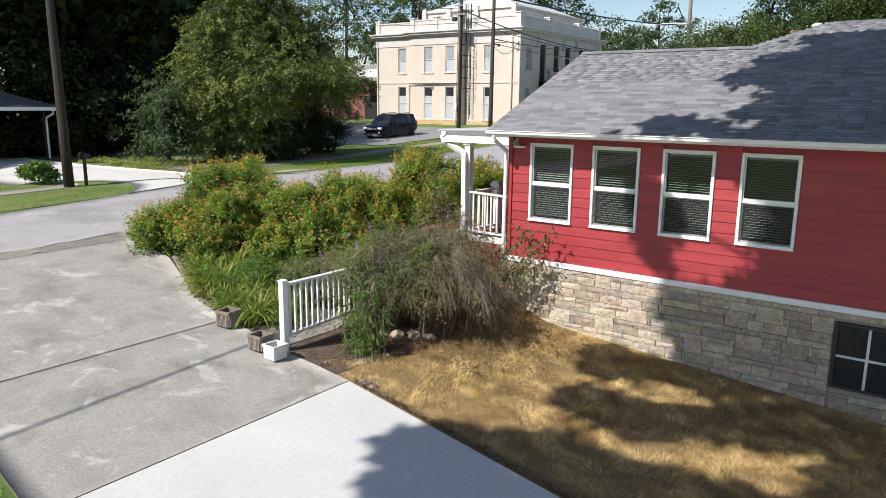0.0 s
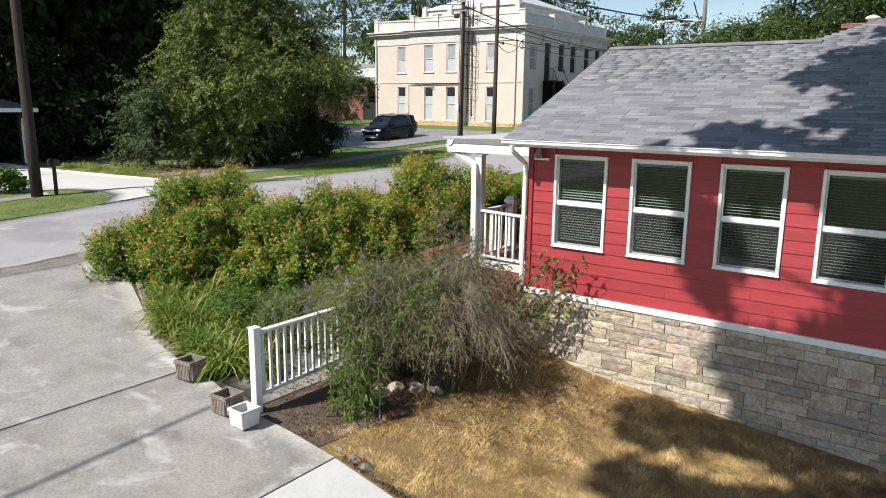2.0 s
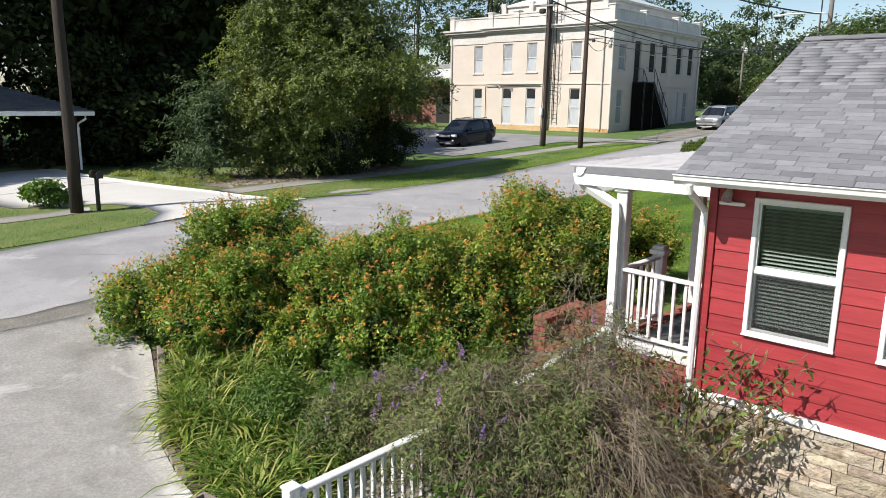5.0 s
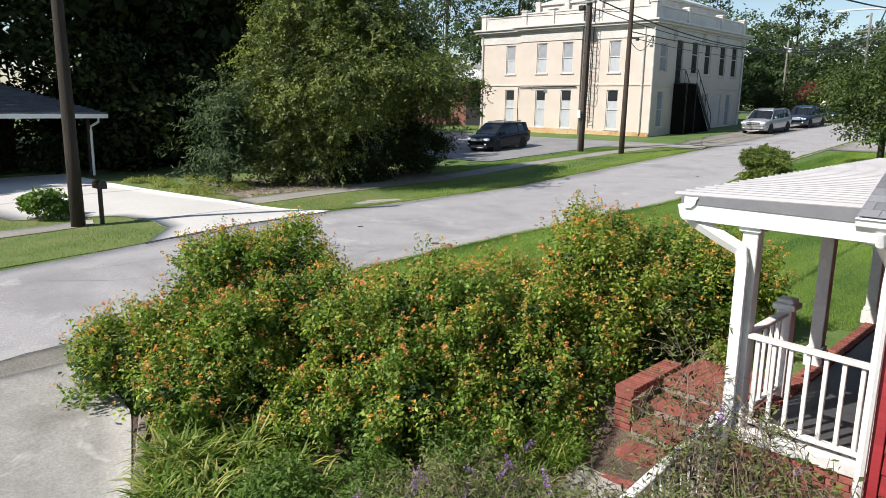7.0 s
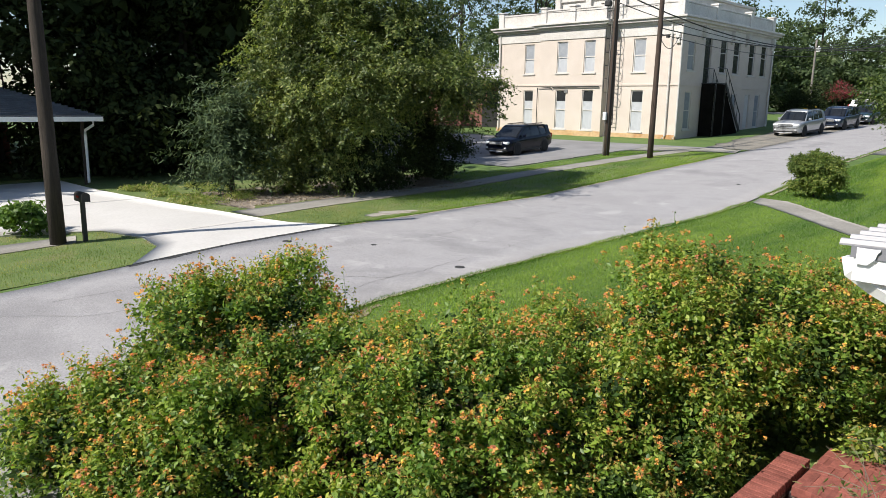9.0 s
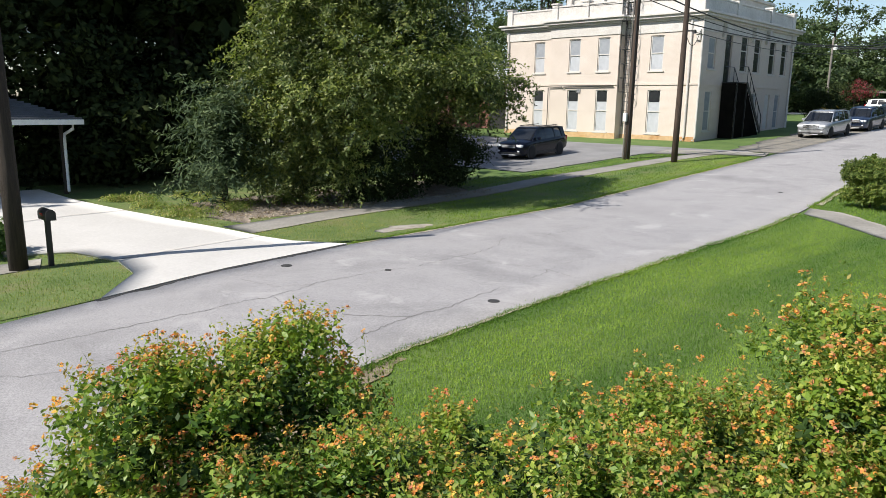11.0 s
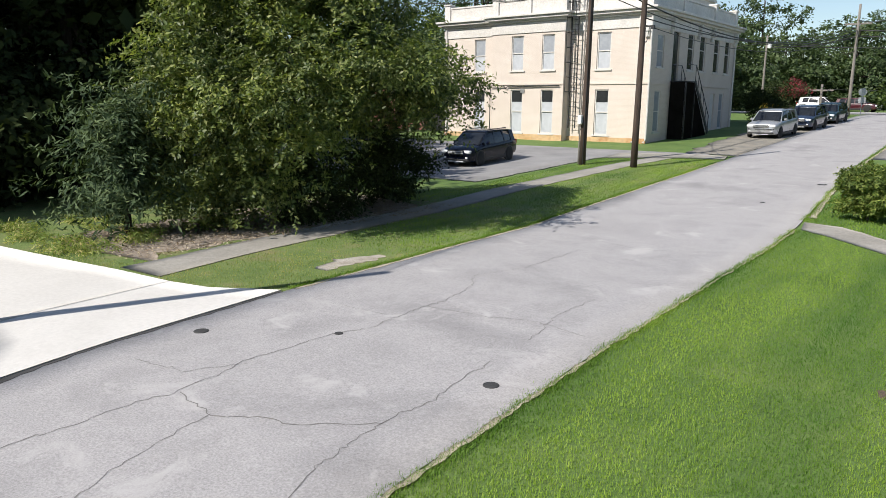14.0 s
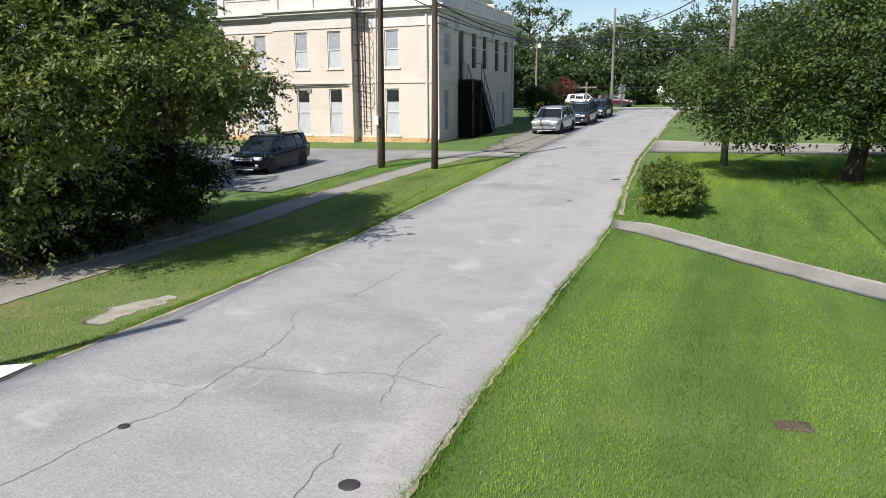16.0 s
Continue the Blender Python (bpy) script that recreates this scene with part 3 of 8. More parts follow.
def extrude_profile(profile, path):
    """A profile (list of (u, v) in the plane across) swept along x from path[0] to path[1]: u is y, v is z."""
    bm = bmesh.new()
    a = [bm.verts.new((path[0], u, v)) for u, v in profile]
    b = [bm.verts.new((path[1], u, v)) for u, v in profile]
    n = len(profile)
    for j in range(n):
        bm.faces.new((a[j], a[(j + 1) % n], b[(j + 1) % n], b[j]))
    bm.faces.new(a[::-1])
    bm.faces.new(b)
    bmesh.ops.recalc_face_normals(bm, faces=bm.faces)
    return bm


def lathe(profile, sides=16):
    """A turned body about z from (radius, height) pairs."""
    bm = bmesh.new()
    rings = [[bm.verts.new((r * math.cos(2 * math.pi * j / sides), r * math.sin(2 * math.pi * j / sides), z)) for j in range(sides)] for r, z in profile]
    for a, b in zip(rings, rings[1:]):
        for j in range(sides):
            bm.faces.new((a[j], a[(j + 1) % sides], b[(j + 1) % sides], b[j]))
    bm.faces.new(rings[0][::-1])
    bm.faces.new(rings[-1])
    bmesh.ops.recalc_face_normals(bm, faces=bm.faces)
    return bm


# ---- the lie of the land ----
def sstep(a, b, v):
    t = np.clip((np.asarray(v, float) - a) / (b - a), 0, 1)
    return t * t * (3 - 2 * t)


def road_z(y):
    y = np.asarray(y, float)
    z = 0.85 + 0.047 * np.clip(y - 29, 0, 1) * 0.5 + 0.047 * np.clip(y - 30, 0, 58)
    z = z + 0.018 * np.clip(y - 88, 0, 60)
    return z - 0.0375 * np.clip(16 - y, 0, 12) - 0.01 * np.clip(4 - y, 0, 200)


def land(x, y):
    """The height of the ground: a road that climbs to the north, a lawn beside it, and a side yard that falls away to the east."""
    x, y = np.asarray(x, float), np.asarray(y, float)
    side = -0.35 - 0.085 * (np.clip(x, -18, 8) + 7.3)
    lift = sstep(10.3, 14.6, y) * (1 - sstep(-8.6, -6.3, x))
    front = side * (1 - lift) + road_z(y) * lift
    near = 1 - sstep(-17.6, -16.6, x)
    back = sstep(24, 34, y)
    front = front * (1 - back) + road_z(y) * back
    return front * (1 - near) + road_z(y) * near


def H(x, y):
    return float(land(x, y))


def axis(lo, hi, fine_lo, fine_hi, step, grow=1.25):
    v = list(np.arange(fine_lo, fine_hi + step / 2, step))
    s = step
    while v[0] > lo:
        s *= grow
        v.insert(0, v[0] - s)
    s = step
    while v[-1] < hi:
        s *= grow
        v.append(v[-1] + s)
    return np.array(v)


gx, gy = axis(-900, 900, -42, 4, 0.5), axis(-900, 900, 0, 60, 0.5)
GX, GY = np.meshgrid(gx, gy, indexing="ij")
GZ = land(GX, GY) + 0.012 * np.sin(GX * 1.7 + 3 * np.sin(GY * 0.6)) * np.sin(GY * 1.3)
ny = len(gy)
idx = np.arange(len(gx) * ny).reshape(len(gx), ny)
quads = np.stack([idx[:-1, :-1], idx[1:, :-1], idx[1:, 1:], idx[:-1, 1:]], -1).reshape(-1, 4)
ground = raw("ground", np.stack([GX, GY, GZ], -1).reshape(-1, 3), quads, M["lawn"], n=4, smooth=True)
tagged(ground, "green mown lawn that climbs gently beside the road", "ground", kind="structure")


def resample(line, n):
    p = np.array(line, float)
    d = np.r_[0, np.cumsum(np.hypot(*np.diff(p, axis=0).T))]
    s = np.linspace(0, d[-1], n)
    return np.stack([np.interp(s, d, p[:, 0]), np.interp(s, d, p[:, 1])], -1)


def strip(a, b, nu, nv, lift=0.03, ragged=0.0, deep=0.12, seed=0):
    """A sheet that lies on the land between the edge lines a and b, with turned-down edges."""
    r = np.random.RandomState(seed)
    A, B = resample(a, nu), resample(b, nu)
    if ragged:
        for L in (A, B):
            k = r.normal(0, ragged, nu)
            k = (k + np.roll(k, 1) + 0.6 * r.normal(0, ragged, nu)) / 1.6
            L[:, 0] += k
            L[:, 1] += 0.3 * k
    w = np.linspace(0, 1, nv)[None, :, None]
    P = A[:, None] * (1 - w) + B[:, None] * w
    Z = land(P[..., 0], P[..., 1]) + lift
    top = np.concatenate([P, Z[..., None]], -1)
    ii = np.arange(nu * nv).reshape(nu, nv)
    q = np.stack([ii[:-1, :-1], ii[1:, :-1], ii[1:, 1:], ii[:-1, 1:]], -1).reshape(-1, 4)
    rim = np.r_[ii[:, 0], ii[-1, 1:], ii[-2::-1, -1], ii[0, -2:0:-1]]
    v = top.reshape(-1, 3)
    low = v[rim].copy()
    low[:, 2] -= deep
    n0, m = len(v), len(rim)
    k = np.arange(m)
    sk = np.stack([rim, rim[(k + 1) % m], n0 + (k + 1) % m, n0 + k], -1)
    return np.r_[v, low], np.r_[q, sk]


def sheet(name, a, b, nu, nv, material, label, category="", kind="structure", parent=None, **kw):
    v, q = strip(a, b, nu, nv, **kw)
    ob = raw(name, v, q, material, parent, n=4)
    if parent is None:
        tagged(ob, label, category or name.replace("_", " "), kind=kind)
    return ob


# The road, its cracks and lids
near_edge = [(-16.6, -60), (-17.05, -5), (-17.2, 6), (-17.45, 12), (-17.68, 15.5), (-18.0, 20.4), (-18.3, 28), (-18.35, 33.4), (-18.9, 40), (-19.5, 48), (-20.2, 72), (-20.6, 100)]
far_edge = [(-22.2, -60), (-22.6, 0), (-22.9, 8), (-23.45, 13), (-23.9, 16.5), (-24.3, 20), (-24.6, 25), (-24.95, 32.5), (-25.3, 47), (-25.7, 61), (-26.2, 75), (-26.4, 100)]
road = sheet("road", near_edge, far_edge, 260, 9, M["asphalt"], "pale grey worn asphalt road with cracks and ragged edges", lift=0.03, ragged=0.02, seed=3)
sheet("cross_street", [(-90, 93), (-20, 93.5), (60, 92)], [(-90, 100), (-20, 100.5), (60, 99)], 60, 4, M["asphalt"], "pale asphalt cross street on the crest of the rise", "road", lift=0.06)


def ribbon(line, width, seed, jag=0.07):
    r = np.random.RandomState(seed)
    p = resample(line, max(6, int(np.hypot(*np.diff(np.array(line), axis=0).T).sum() / 0.09)))
    p[1:-1] += np.cumsum(r.normal(0, jag * 0.5, (len(p) - 2, 2)), 0) * np.sin(np.linspace(0, np.pi, len(p) - 2))[:, None] * 0.5 + r.normal(0, jag * 0.3, (len(p) - 2, 2))
    d = np.gradient(p, axis=0)
    nrm = np.stack([-d[:, 1], d[:, 0]], -1) / np.linalg.norm(d, axis=1)[:, None]
    w = width * (0.35 + 0.65 * r.rand(len(p)))[:, None]
    a, b = p + nrm * w / 2, p - nrm * w / 2
    v = np.r_[np.c_[a, land(a[:, 0], a[:, 1]) + 0.034], np.c_[b, land(b[:, 0], b[:, 1]) + 0.034]]
    k = np.arange(len(p) - 1)
    return v, np.stack([k, k + 1, len(p) + k + 1, len(p) + k], -1)


for k, (line, w) in enumerate([
    ([(-21.9, 11.5), (-21.6, 13.6), (-21.53, 15.34), (-21.36, 15.78), (-21.54, 16.95), (-21.63, 18.12), (-21.33, 19.31), (-21.45, 20.76), (-21.6, 22.4), (-22.1, 23.25), (-21.78, 24.5), (-21.9, 27)], 0.016),
    ([(-18.2, 14.6), (-18.6, 15.8), (-18.75, 16.74), (-18.8, 17.1), (-18.75, 17.7), (-18.85, 18.0), (-19.0, 19.2)], 0.017),
    ([(-19.08, 20.3), (-19.37, 21.71), (-19.4, 23.14)], 0.013),
    ([(-21.45, 20.76), (-20.67, 20.9), (-19.77, 21.14), (-18.5, 21.06)], 0.012),
    ([(-21.36, 15.78), (-20.5, 15.66), (-19.6, 16.1), (-18.75, 16.74)], 0.02),
    ([(-22.9, 16.0), (-21.8, 16.27), (-21.54, 16.95)], 0.012),
    ([(-23.0, 19.8), (-21.66, 19.9)], 0.010),
    ([(-22.3, 28.6), (-20.74, 28.15), (-19.3, 28.9)], 0.012),
    ([(-20.5, 15.66), (-20.2, 14.2), (-19.2, 12.4)], 0.012),
    ([(-22.6, 9.5), (-20.6, 11.5), (-20.1, 13.8)], 0.012),
]):
    v, q = ribbon(line, w, 40 + k)
    raw("crack", v, q, M["crack"], road, n=4)
for k, (x, y, r_) in enumerate([(-18.47, 18.47, 0.11), (-23.3, 17.33, 0.12), (-21.55, 18.66, 0.07), (-19.54, 42.2, 0.18), (-20.3, 37.0, 0.08)]):
    lid = part("utility_lid", lathe([(r_, -0.03), (r_, 0.006), (r_ * 0.9, 0.012), (r_ * 0.86, 0.006), (r_ * 0.3, 0.008), (0.01, 0.01)], 18), M["patch"])
    lid.matrix_basis = pose(x, y, H(x, y) + 0.03)
    lid.parent = road
    lid["label"] = "round dark iron lid"

# The far side: verge, sidewalk, bright drive, bare ground, lot and shoulder
sheet("verge", [(-23.3, 0), (-23.6, 13), (-24.3, 20), (-24.8, 28), (-25.2, 42), (-25.5, 48)], [(-42, 0), (-42, 13), (-42, 20), (-41, 26), (-31, 34), (-28, 48)], 90, 20, M["verge"],
      "patchy dry turf beside the far edge of the road", "ground", lift=0.012, seed=5)
far_drive = empty("concrete_driveway", -28, 16, H(-28, 16))
tagged(far_drive, "bright new concrete driveway that flares to the road", "driveway", kind="structure")
for a, b in (([(-23.55, 13.6), (-24.9, 14.75), (-26.2, 14.95)], [(-24.35, 19.75), (-25.6, 18.95), (-26.6, 18.72)]),
             ([(-26.215, 14.95), (-27.9, 14.55), (-29.4, 12.2), (-32.9, 11.8)], [(-26.615, 18.72), (-28.4, 18.55), (-30.4, 18.25), (-33.2, 17.9)]),
             ([(-32.915, 11.8), (-36.5, 11.0), (-40.5, 10.0)], [(-33.215, 17.9), (-36.5, 17.6), (-40.5, 17.6)])):
    v, q = strip(a, b, 30, 8, lift=0.05)
    pc = raw("concrete_slab", v, q, M["white_conc"], n=4)
    pc.parent, pc.matrix_parent_inverse = far_drive, far_drive.matrix_basis.inverted()
v, q = strip([(-23.42, 13.5), (-23.85, 16.5), (-24.25, 19.7)], [(-23.55, 13.5), (-23.98, 16.5), (-24.38, 19.7)], 40, 2, lift=0.036, ragged=0.02, seed=8)
pc = raw("tar_seam", v, q, M["patch"], n=4)
pc.parent, pc.matrix_parent_inverse = far_drive, far_drive.matrix_basis.inverted()
sw_a = resample([(-27.2, 18.85), (-27.9, 22.5), (-28.5, 29), (-28.75, 35), (-28.4, 44), (-27.7, 50)], 26)
sw_b = resample([(-28.6, 18.75), (-29.2, 22.5), (-29.8, 29), (-30.0, 35), (-29.6, 44), (-28.7, 50)], 26)
sheet("sidewalk", sw_a, sw_b, 90, 5, M["walk"], "narrow old concrete sidewalk along the grass verge", "sidewalk", lift=0.03, ragged=0.025, seed=9)
sheet("side_walk", [(-27.0, 2), (-27.0, 11), (-26.9, 13.6)], [(-27.9, 2), (-28.0, 11), (-27.8, 13.9)], 20, 3, M["walk"], "old grey concrete walk across the verge", "sidewalk", lift=0.03, ragged=0.03)
sheet("bare_ground", [(-28.9, 19.4), (-29.1, 20.8), (-29.4, 24), (-29.9, 30.5)], [(-32.2, 19.0), (-33.6, 20.6), (-34.0, 24), (-33.5, 31)], 40, 14, M["mulch"], "bare ground strewn with brown leaf litter", "ground", lift=0.02, ragged=0.28, seed=11)
sheet("mud_patch", [(-25.0, 21.5), (-25.0, 22.6), (-25.05, 23.5)], [(-25.3, 21.5), (-25.7, 22.4), (-25.3, 23.5)], 14, 5, M["pale_dirt"], "pale bare patch in the verge", "ground", lift=0.018, ragged=0.07, seed=12)
sheet("parking_lot", [(-31.7, 36), (-31.5, 41), (-31.4, 46.3), (-28.4, 48.6), (-25.6, 49.3)], [(-62, 36), (-62, 41), (-52, 51.4), (-38, 50.6), (-27.2, 50.8)], 60, 16, M["lot"], "dark asphalt parking area beside the grass", "parking lot", lift=0.035, ragged=0.03, seed=13)
sheet("drive_apron", [(-25.45, 48.6), (-27.6, 48.3), (-31.2, 46.5)], [(-25.75, 50.2), (-28.0, 50.2), (-31.4, 49.2)], 16, 4, M["walk"], "pale concrete apron between the lot and the road", "driveway", lift=0.05, ragged=0.02)
sheet("shoulder", [(-25.35, 50.6), (-25.6, 61), (-26.05, 75), (-26.2, 84)], [(-28.2, 50.8), (-29.4, 61), (-29.0, 75), (-27.6, 84)], 60, 6, M["gravel"], "gravelly worn parking shoulder beside the road", "shoulder", lift=0.026, ragged=0.12, seed=14)

# The near side: path to the road, tip of bare soil, neighbour's drive
pa = [(-18.2, 33.2), (-17.3, 32.55), (-15.66, 31.1), (-12.38, 27.95), (-9.2, 25.3), (-7.5, 23.6)]
pb = [(-18.35, 34.3), (-17.3, 34.1), (-15.02, 31.95), (-12.14, 29.4), (-8.9, 26.8), (-6.5, 24.6)]
sheet("garden_path", pa, pb, 60, 7, M["walk"], "curving grey concrete path over the lawn to the road", "path", lift=0.022, ragged=0.02, seed=16)
sheet("sandy_edge", [(-17.6, 15), (-17.95, 20.4), (-18.22, 28), (-18.25, 33)], [(-17.68, 15), (-18.0, 20.4), (-18.28, 28), (-18.31, 33)], 200, 3, M["sand"], "pale sandy rim between the road and the lawn", "ground", lift=0.036, ragged=0.016, seed=24)
sheet("sandy_edge", [(-18.2, 35), (-18.75, 40), (-19.3, 48), (-20.0, 70)], [(-18.4, 35), (-18.9, 40), (-19.45, 48), (-20.15, 70)], 200, 3, M["sand"], "pale sandy rim between the road and the far lawn", "ground", lift=0.036, ragged=0.018, seed=25)
sheet("sandy_edge", [(-24.2, 20), (-24.5, 25), (-24.85, 32.5), (-25.2, 47)], [(-24.3, 20), (-24.6, 25), (-24.95, 32.5), (-25.28, 47)], 200, 3, M["sand"], "pale sandy rim between the road and the verge", "ground", lift=0.036, ragged=0.016, seed=26)
sheet("bare_tip", [(-17.5, 11.2), (-17.56, 12.6), (-17.6, 13.9), (-17.68, 15.4)], [(-16.9, 11.2), (-16.75, 12.8), (-17.0, 14.2), (-17.5, 15.4)], 30, 6, M["tan_soil"], "bare tan soil at the corner of the lawn", "ground", lift=0.016, ragged=0.06, seed=15)
sheet("neighbour_drive", [(-19.5, 52), (-18.45, 52), (-15.5, 52.4), (-8, 53)], [(-19.8, 58.4), (-19.0, 58.4), (-16, 57.5), (-8, 58)], 16, 6, M["walk"], "grey concrete driveway of a neighbour beyond the lawn", "driveway", lift=0.03)
dr = part("lawn_drain", boxes((-0.2, 0.2, -0.12, 0.12, -0.1, 0.015), c=0.01), M["dirt"])
dr.matrix_basis = pose(-14.35, 21.5, H(-14.35, 21.5) + 0.02, 0, 0, 12)
tagged(dr, "rusty brown meter lid sunk in the lawn", "meter cover")

# The house drive: old slabs, a newer pale slab, soil and straw beside them
drive = empty("house_driveway", -12, 6, H(-12, 6))
tagged(drive, "stained grey concrete driveway with dark joints", "driveway", kind="structure")
edge_n = [(-16.95, 9.75), (-15.1, 9.55), (-13.6, 8.9), (-12.4, 8.3), (-11.6, 8.1), (-10.2, 7.95), (-9.3, 7.75), (-8.3, 7.75), (-7.46, 7.7)]


def north(x):
    return float(np.interp(x, [p[0] for p in edge_n], [p[1] for p in edge_n]))


cuts = [-16.98, -10.87, -7.46]
for x0, x1 in zip(cuts, cuts[1:]):
    xs = np.linspace(x0 + 0.012, x1 - 0.012, 24)
    v, q = strip([(x, 2.9 - 0.12 * (x + 7)) if x > -9.5 else (x, 3.2 + 0.05 * (x + 9.5)) for x in xs], [(x, north(x)) for x in xs], 40, 18, lift=0.045)
    pc = raw("concrete_slab", v, q, M["concrete"], n=4)
    pc.parent, pc.matrix_parent_inverse = drive, drive.matrix_basis.inverted()
bm = bmesh.new()
top_ = [(-7.435, 1.9), (9, 1.9), (9, 6.2), (4, 6.6), (-3.4, 7.15), (-7.435, 7.68)]
hi_ = [bm.verts.new((x, y, -0.35 - 0.085 * (x + 7.3) + 0.055)) for x, y in top_]
lo_ = [bm.verts.new((x, y, -0.35 - 0.085 * (x + 7.3) - 0.08)) for x, y in top_]
bm.faces.new(hi_), bm.faces.new(lo_[::-1])
for k in range(6):
    bm.faces.new((hi_[k], lo_[k], lo_[(k + 1) % 6], hi_[(k + 1) % 6]))
bmesh.ops.recalc_face_normals(bm, faces=bm.faces)
pc = part("concrete_slab", bm, M["slab"])
pc.parent, pc.matrix_parent_inverse = drive, drive.matrix_basis.inverted()
pc["label"] = "newer pale concrete slab"
v, q = strip([(-7.5, 2.9), (-7.5, 7.7)], [(-7.4, 2.9), (-7.4, 7.7)], 20, 3, lift=0.006)
pc = raw("joint_filler", v, q, M["crack"], n=4)
pc.parent, pc.matrix_parent_inverse = drive, drive.matrix_basis.inverted()
v, q = strip([(-10.93, 3.0), (-10.93, 8.0)], [(-10.81, 3.0), (-10.81, 8.0)], 20, 3, lift=0.006)
pc = raw("joint_filler", v, q, M["crack"], n=4)
pc.parent, pc.matrix_parent_inverse = drive, drive.matrix_basis.inverted()
sheet("gutter_dirt", [(-16.95, -4), (-16.95, 2), (-16.95, 9.8)], [(-17.4, -4), (-17.45, 2), (-17.5, 9.8)], 60, 4, M["gravel"], "dark gritty seam between the drive and the road", "road edge", lift=0.034, ragged=0.07, seed=17)
sheet("straw_yard", [(-8.7, 7.7), (-7.3, 7.4), (-3.4, 6.85), (4, 6.3), (9, 5.9)], [(-8.9, 12.9), (-7.3, 12.75), (-3.4, 12.75), (4, 12.75), (9, 12.75)], 70, 26, M["straw"], "dry straw-coloured grass in the side yard", "ground", lift=0.02, ragged=0.05, seed=18)
sheet("bed_soil", [(-15.1, 9.3), (-12.4, 8.0), (-10.2, 7.65), (-8.6, 7.5), (-7.75, 7.42)], [(-14.5, 13.8), (-11.9, 13.9), (-9.2, 13.2), (-8.0, 12.4), (-7.6, 8.7)], 40, 20, M["dirt"], "brown bare garden soil under the shrubs", "ground", lift=0.03, ragged=0.1, seed=19)

# ---- the red house ----
WY = 12.65
house = empty("house", -4, 16, -0.4)
tagged(house, "red clapboard cottage on cut stone with a grey shingle roof", "house")


def under(ob, parent=house):
    ob.parent = parent
    ob.matrix_parent_inverse = parent.matrix_basis.inverted()
    return ob


def hpart(name, bm, material, label="", smooth=False):
    return under(part(name, bm, material, None, label, smooth))


WIN = [(-7.14, -6.2), (-5.8, -4.87), (-4.45, -3.53), (-3.11, -2.185), (0.6, 1.53), (1.95, 2.88)]
WZ0, WZ1 = 1.70, 3.24
XW, XE = -7.62, 8.0
# sheathing behind the boards, with the window openings through it
rows = []
xs = [XW + 0.02] + [e for w in WIN for e in w] + [XE]
for k in range(0, len(xs), 2):
    rows.append((xs[k], xs[k + 1], WY + 0.03, WY + 0.16, 0.8, 3.62))
for a, b in WIN:
    rows += [(a, b, WY + 0.03, WY + 0.16, 0.8, WZ0), (a, b, WY + 0.03, WY + 0.16, WZ1, 3.62)]
hpart("south_wall", boxes(*rows), M["siding"])
hpart("west_wall", boxes((XW, XW + 0.14, WY + 0.17, 20.5, 0.8, 3.75)), M["siding"])
gab = bmesh.new()
for x in (XW, XW + 0.14):
    gab.verts.new((x, 12.82, 3.75)), gab.verts.new((x, 20.3, 3.75)), gab.verts.new((x, 16.2, 5.15))
gv = list(gab.verts)
gab.faces.new(gv[:3]), gab.faces.new(gv[5:2:-1])
for a, b in ((0, 1), (1, 2), (2, 0)):
    gab.faces.new((gv[a], gv[a + 3], gv[b + 3], gv[b]))
hpart("gable_wall", gab, M["siding"])
hpart("north_wall", boxes((XW, XE, 24.3, 24.45, 0.0, 3.6)), M["siding"])
hpart("east_wall", boxes((XE - 0.15, XE, WY, 24.4, -1.6, 3.6)), M["siding"])
# a black sheet stands in for the darkness of the room
hpart("interior_screen", boxes((XW + 0.2, XE - 0.2, WY + 0.75, WY + 0.8, -1.2, 3.5)), M["dark"], "black sheet that paints the unlit room behind the blinds")
hpart("corner_board", boxes((XW - 0.02, XW + 0.075, WY - 0.03, WY + 0.15, 0.8, 3.45), c=0.004), M["siding"], "red corner board")
hpart("sill_band", boxes((XW - 0.03, XE, WY - 0.05, WY + 0.1, 0.795, 0.9), c=0.008), M["white"], "white painted band over the stone")


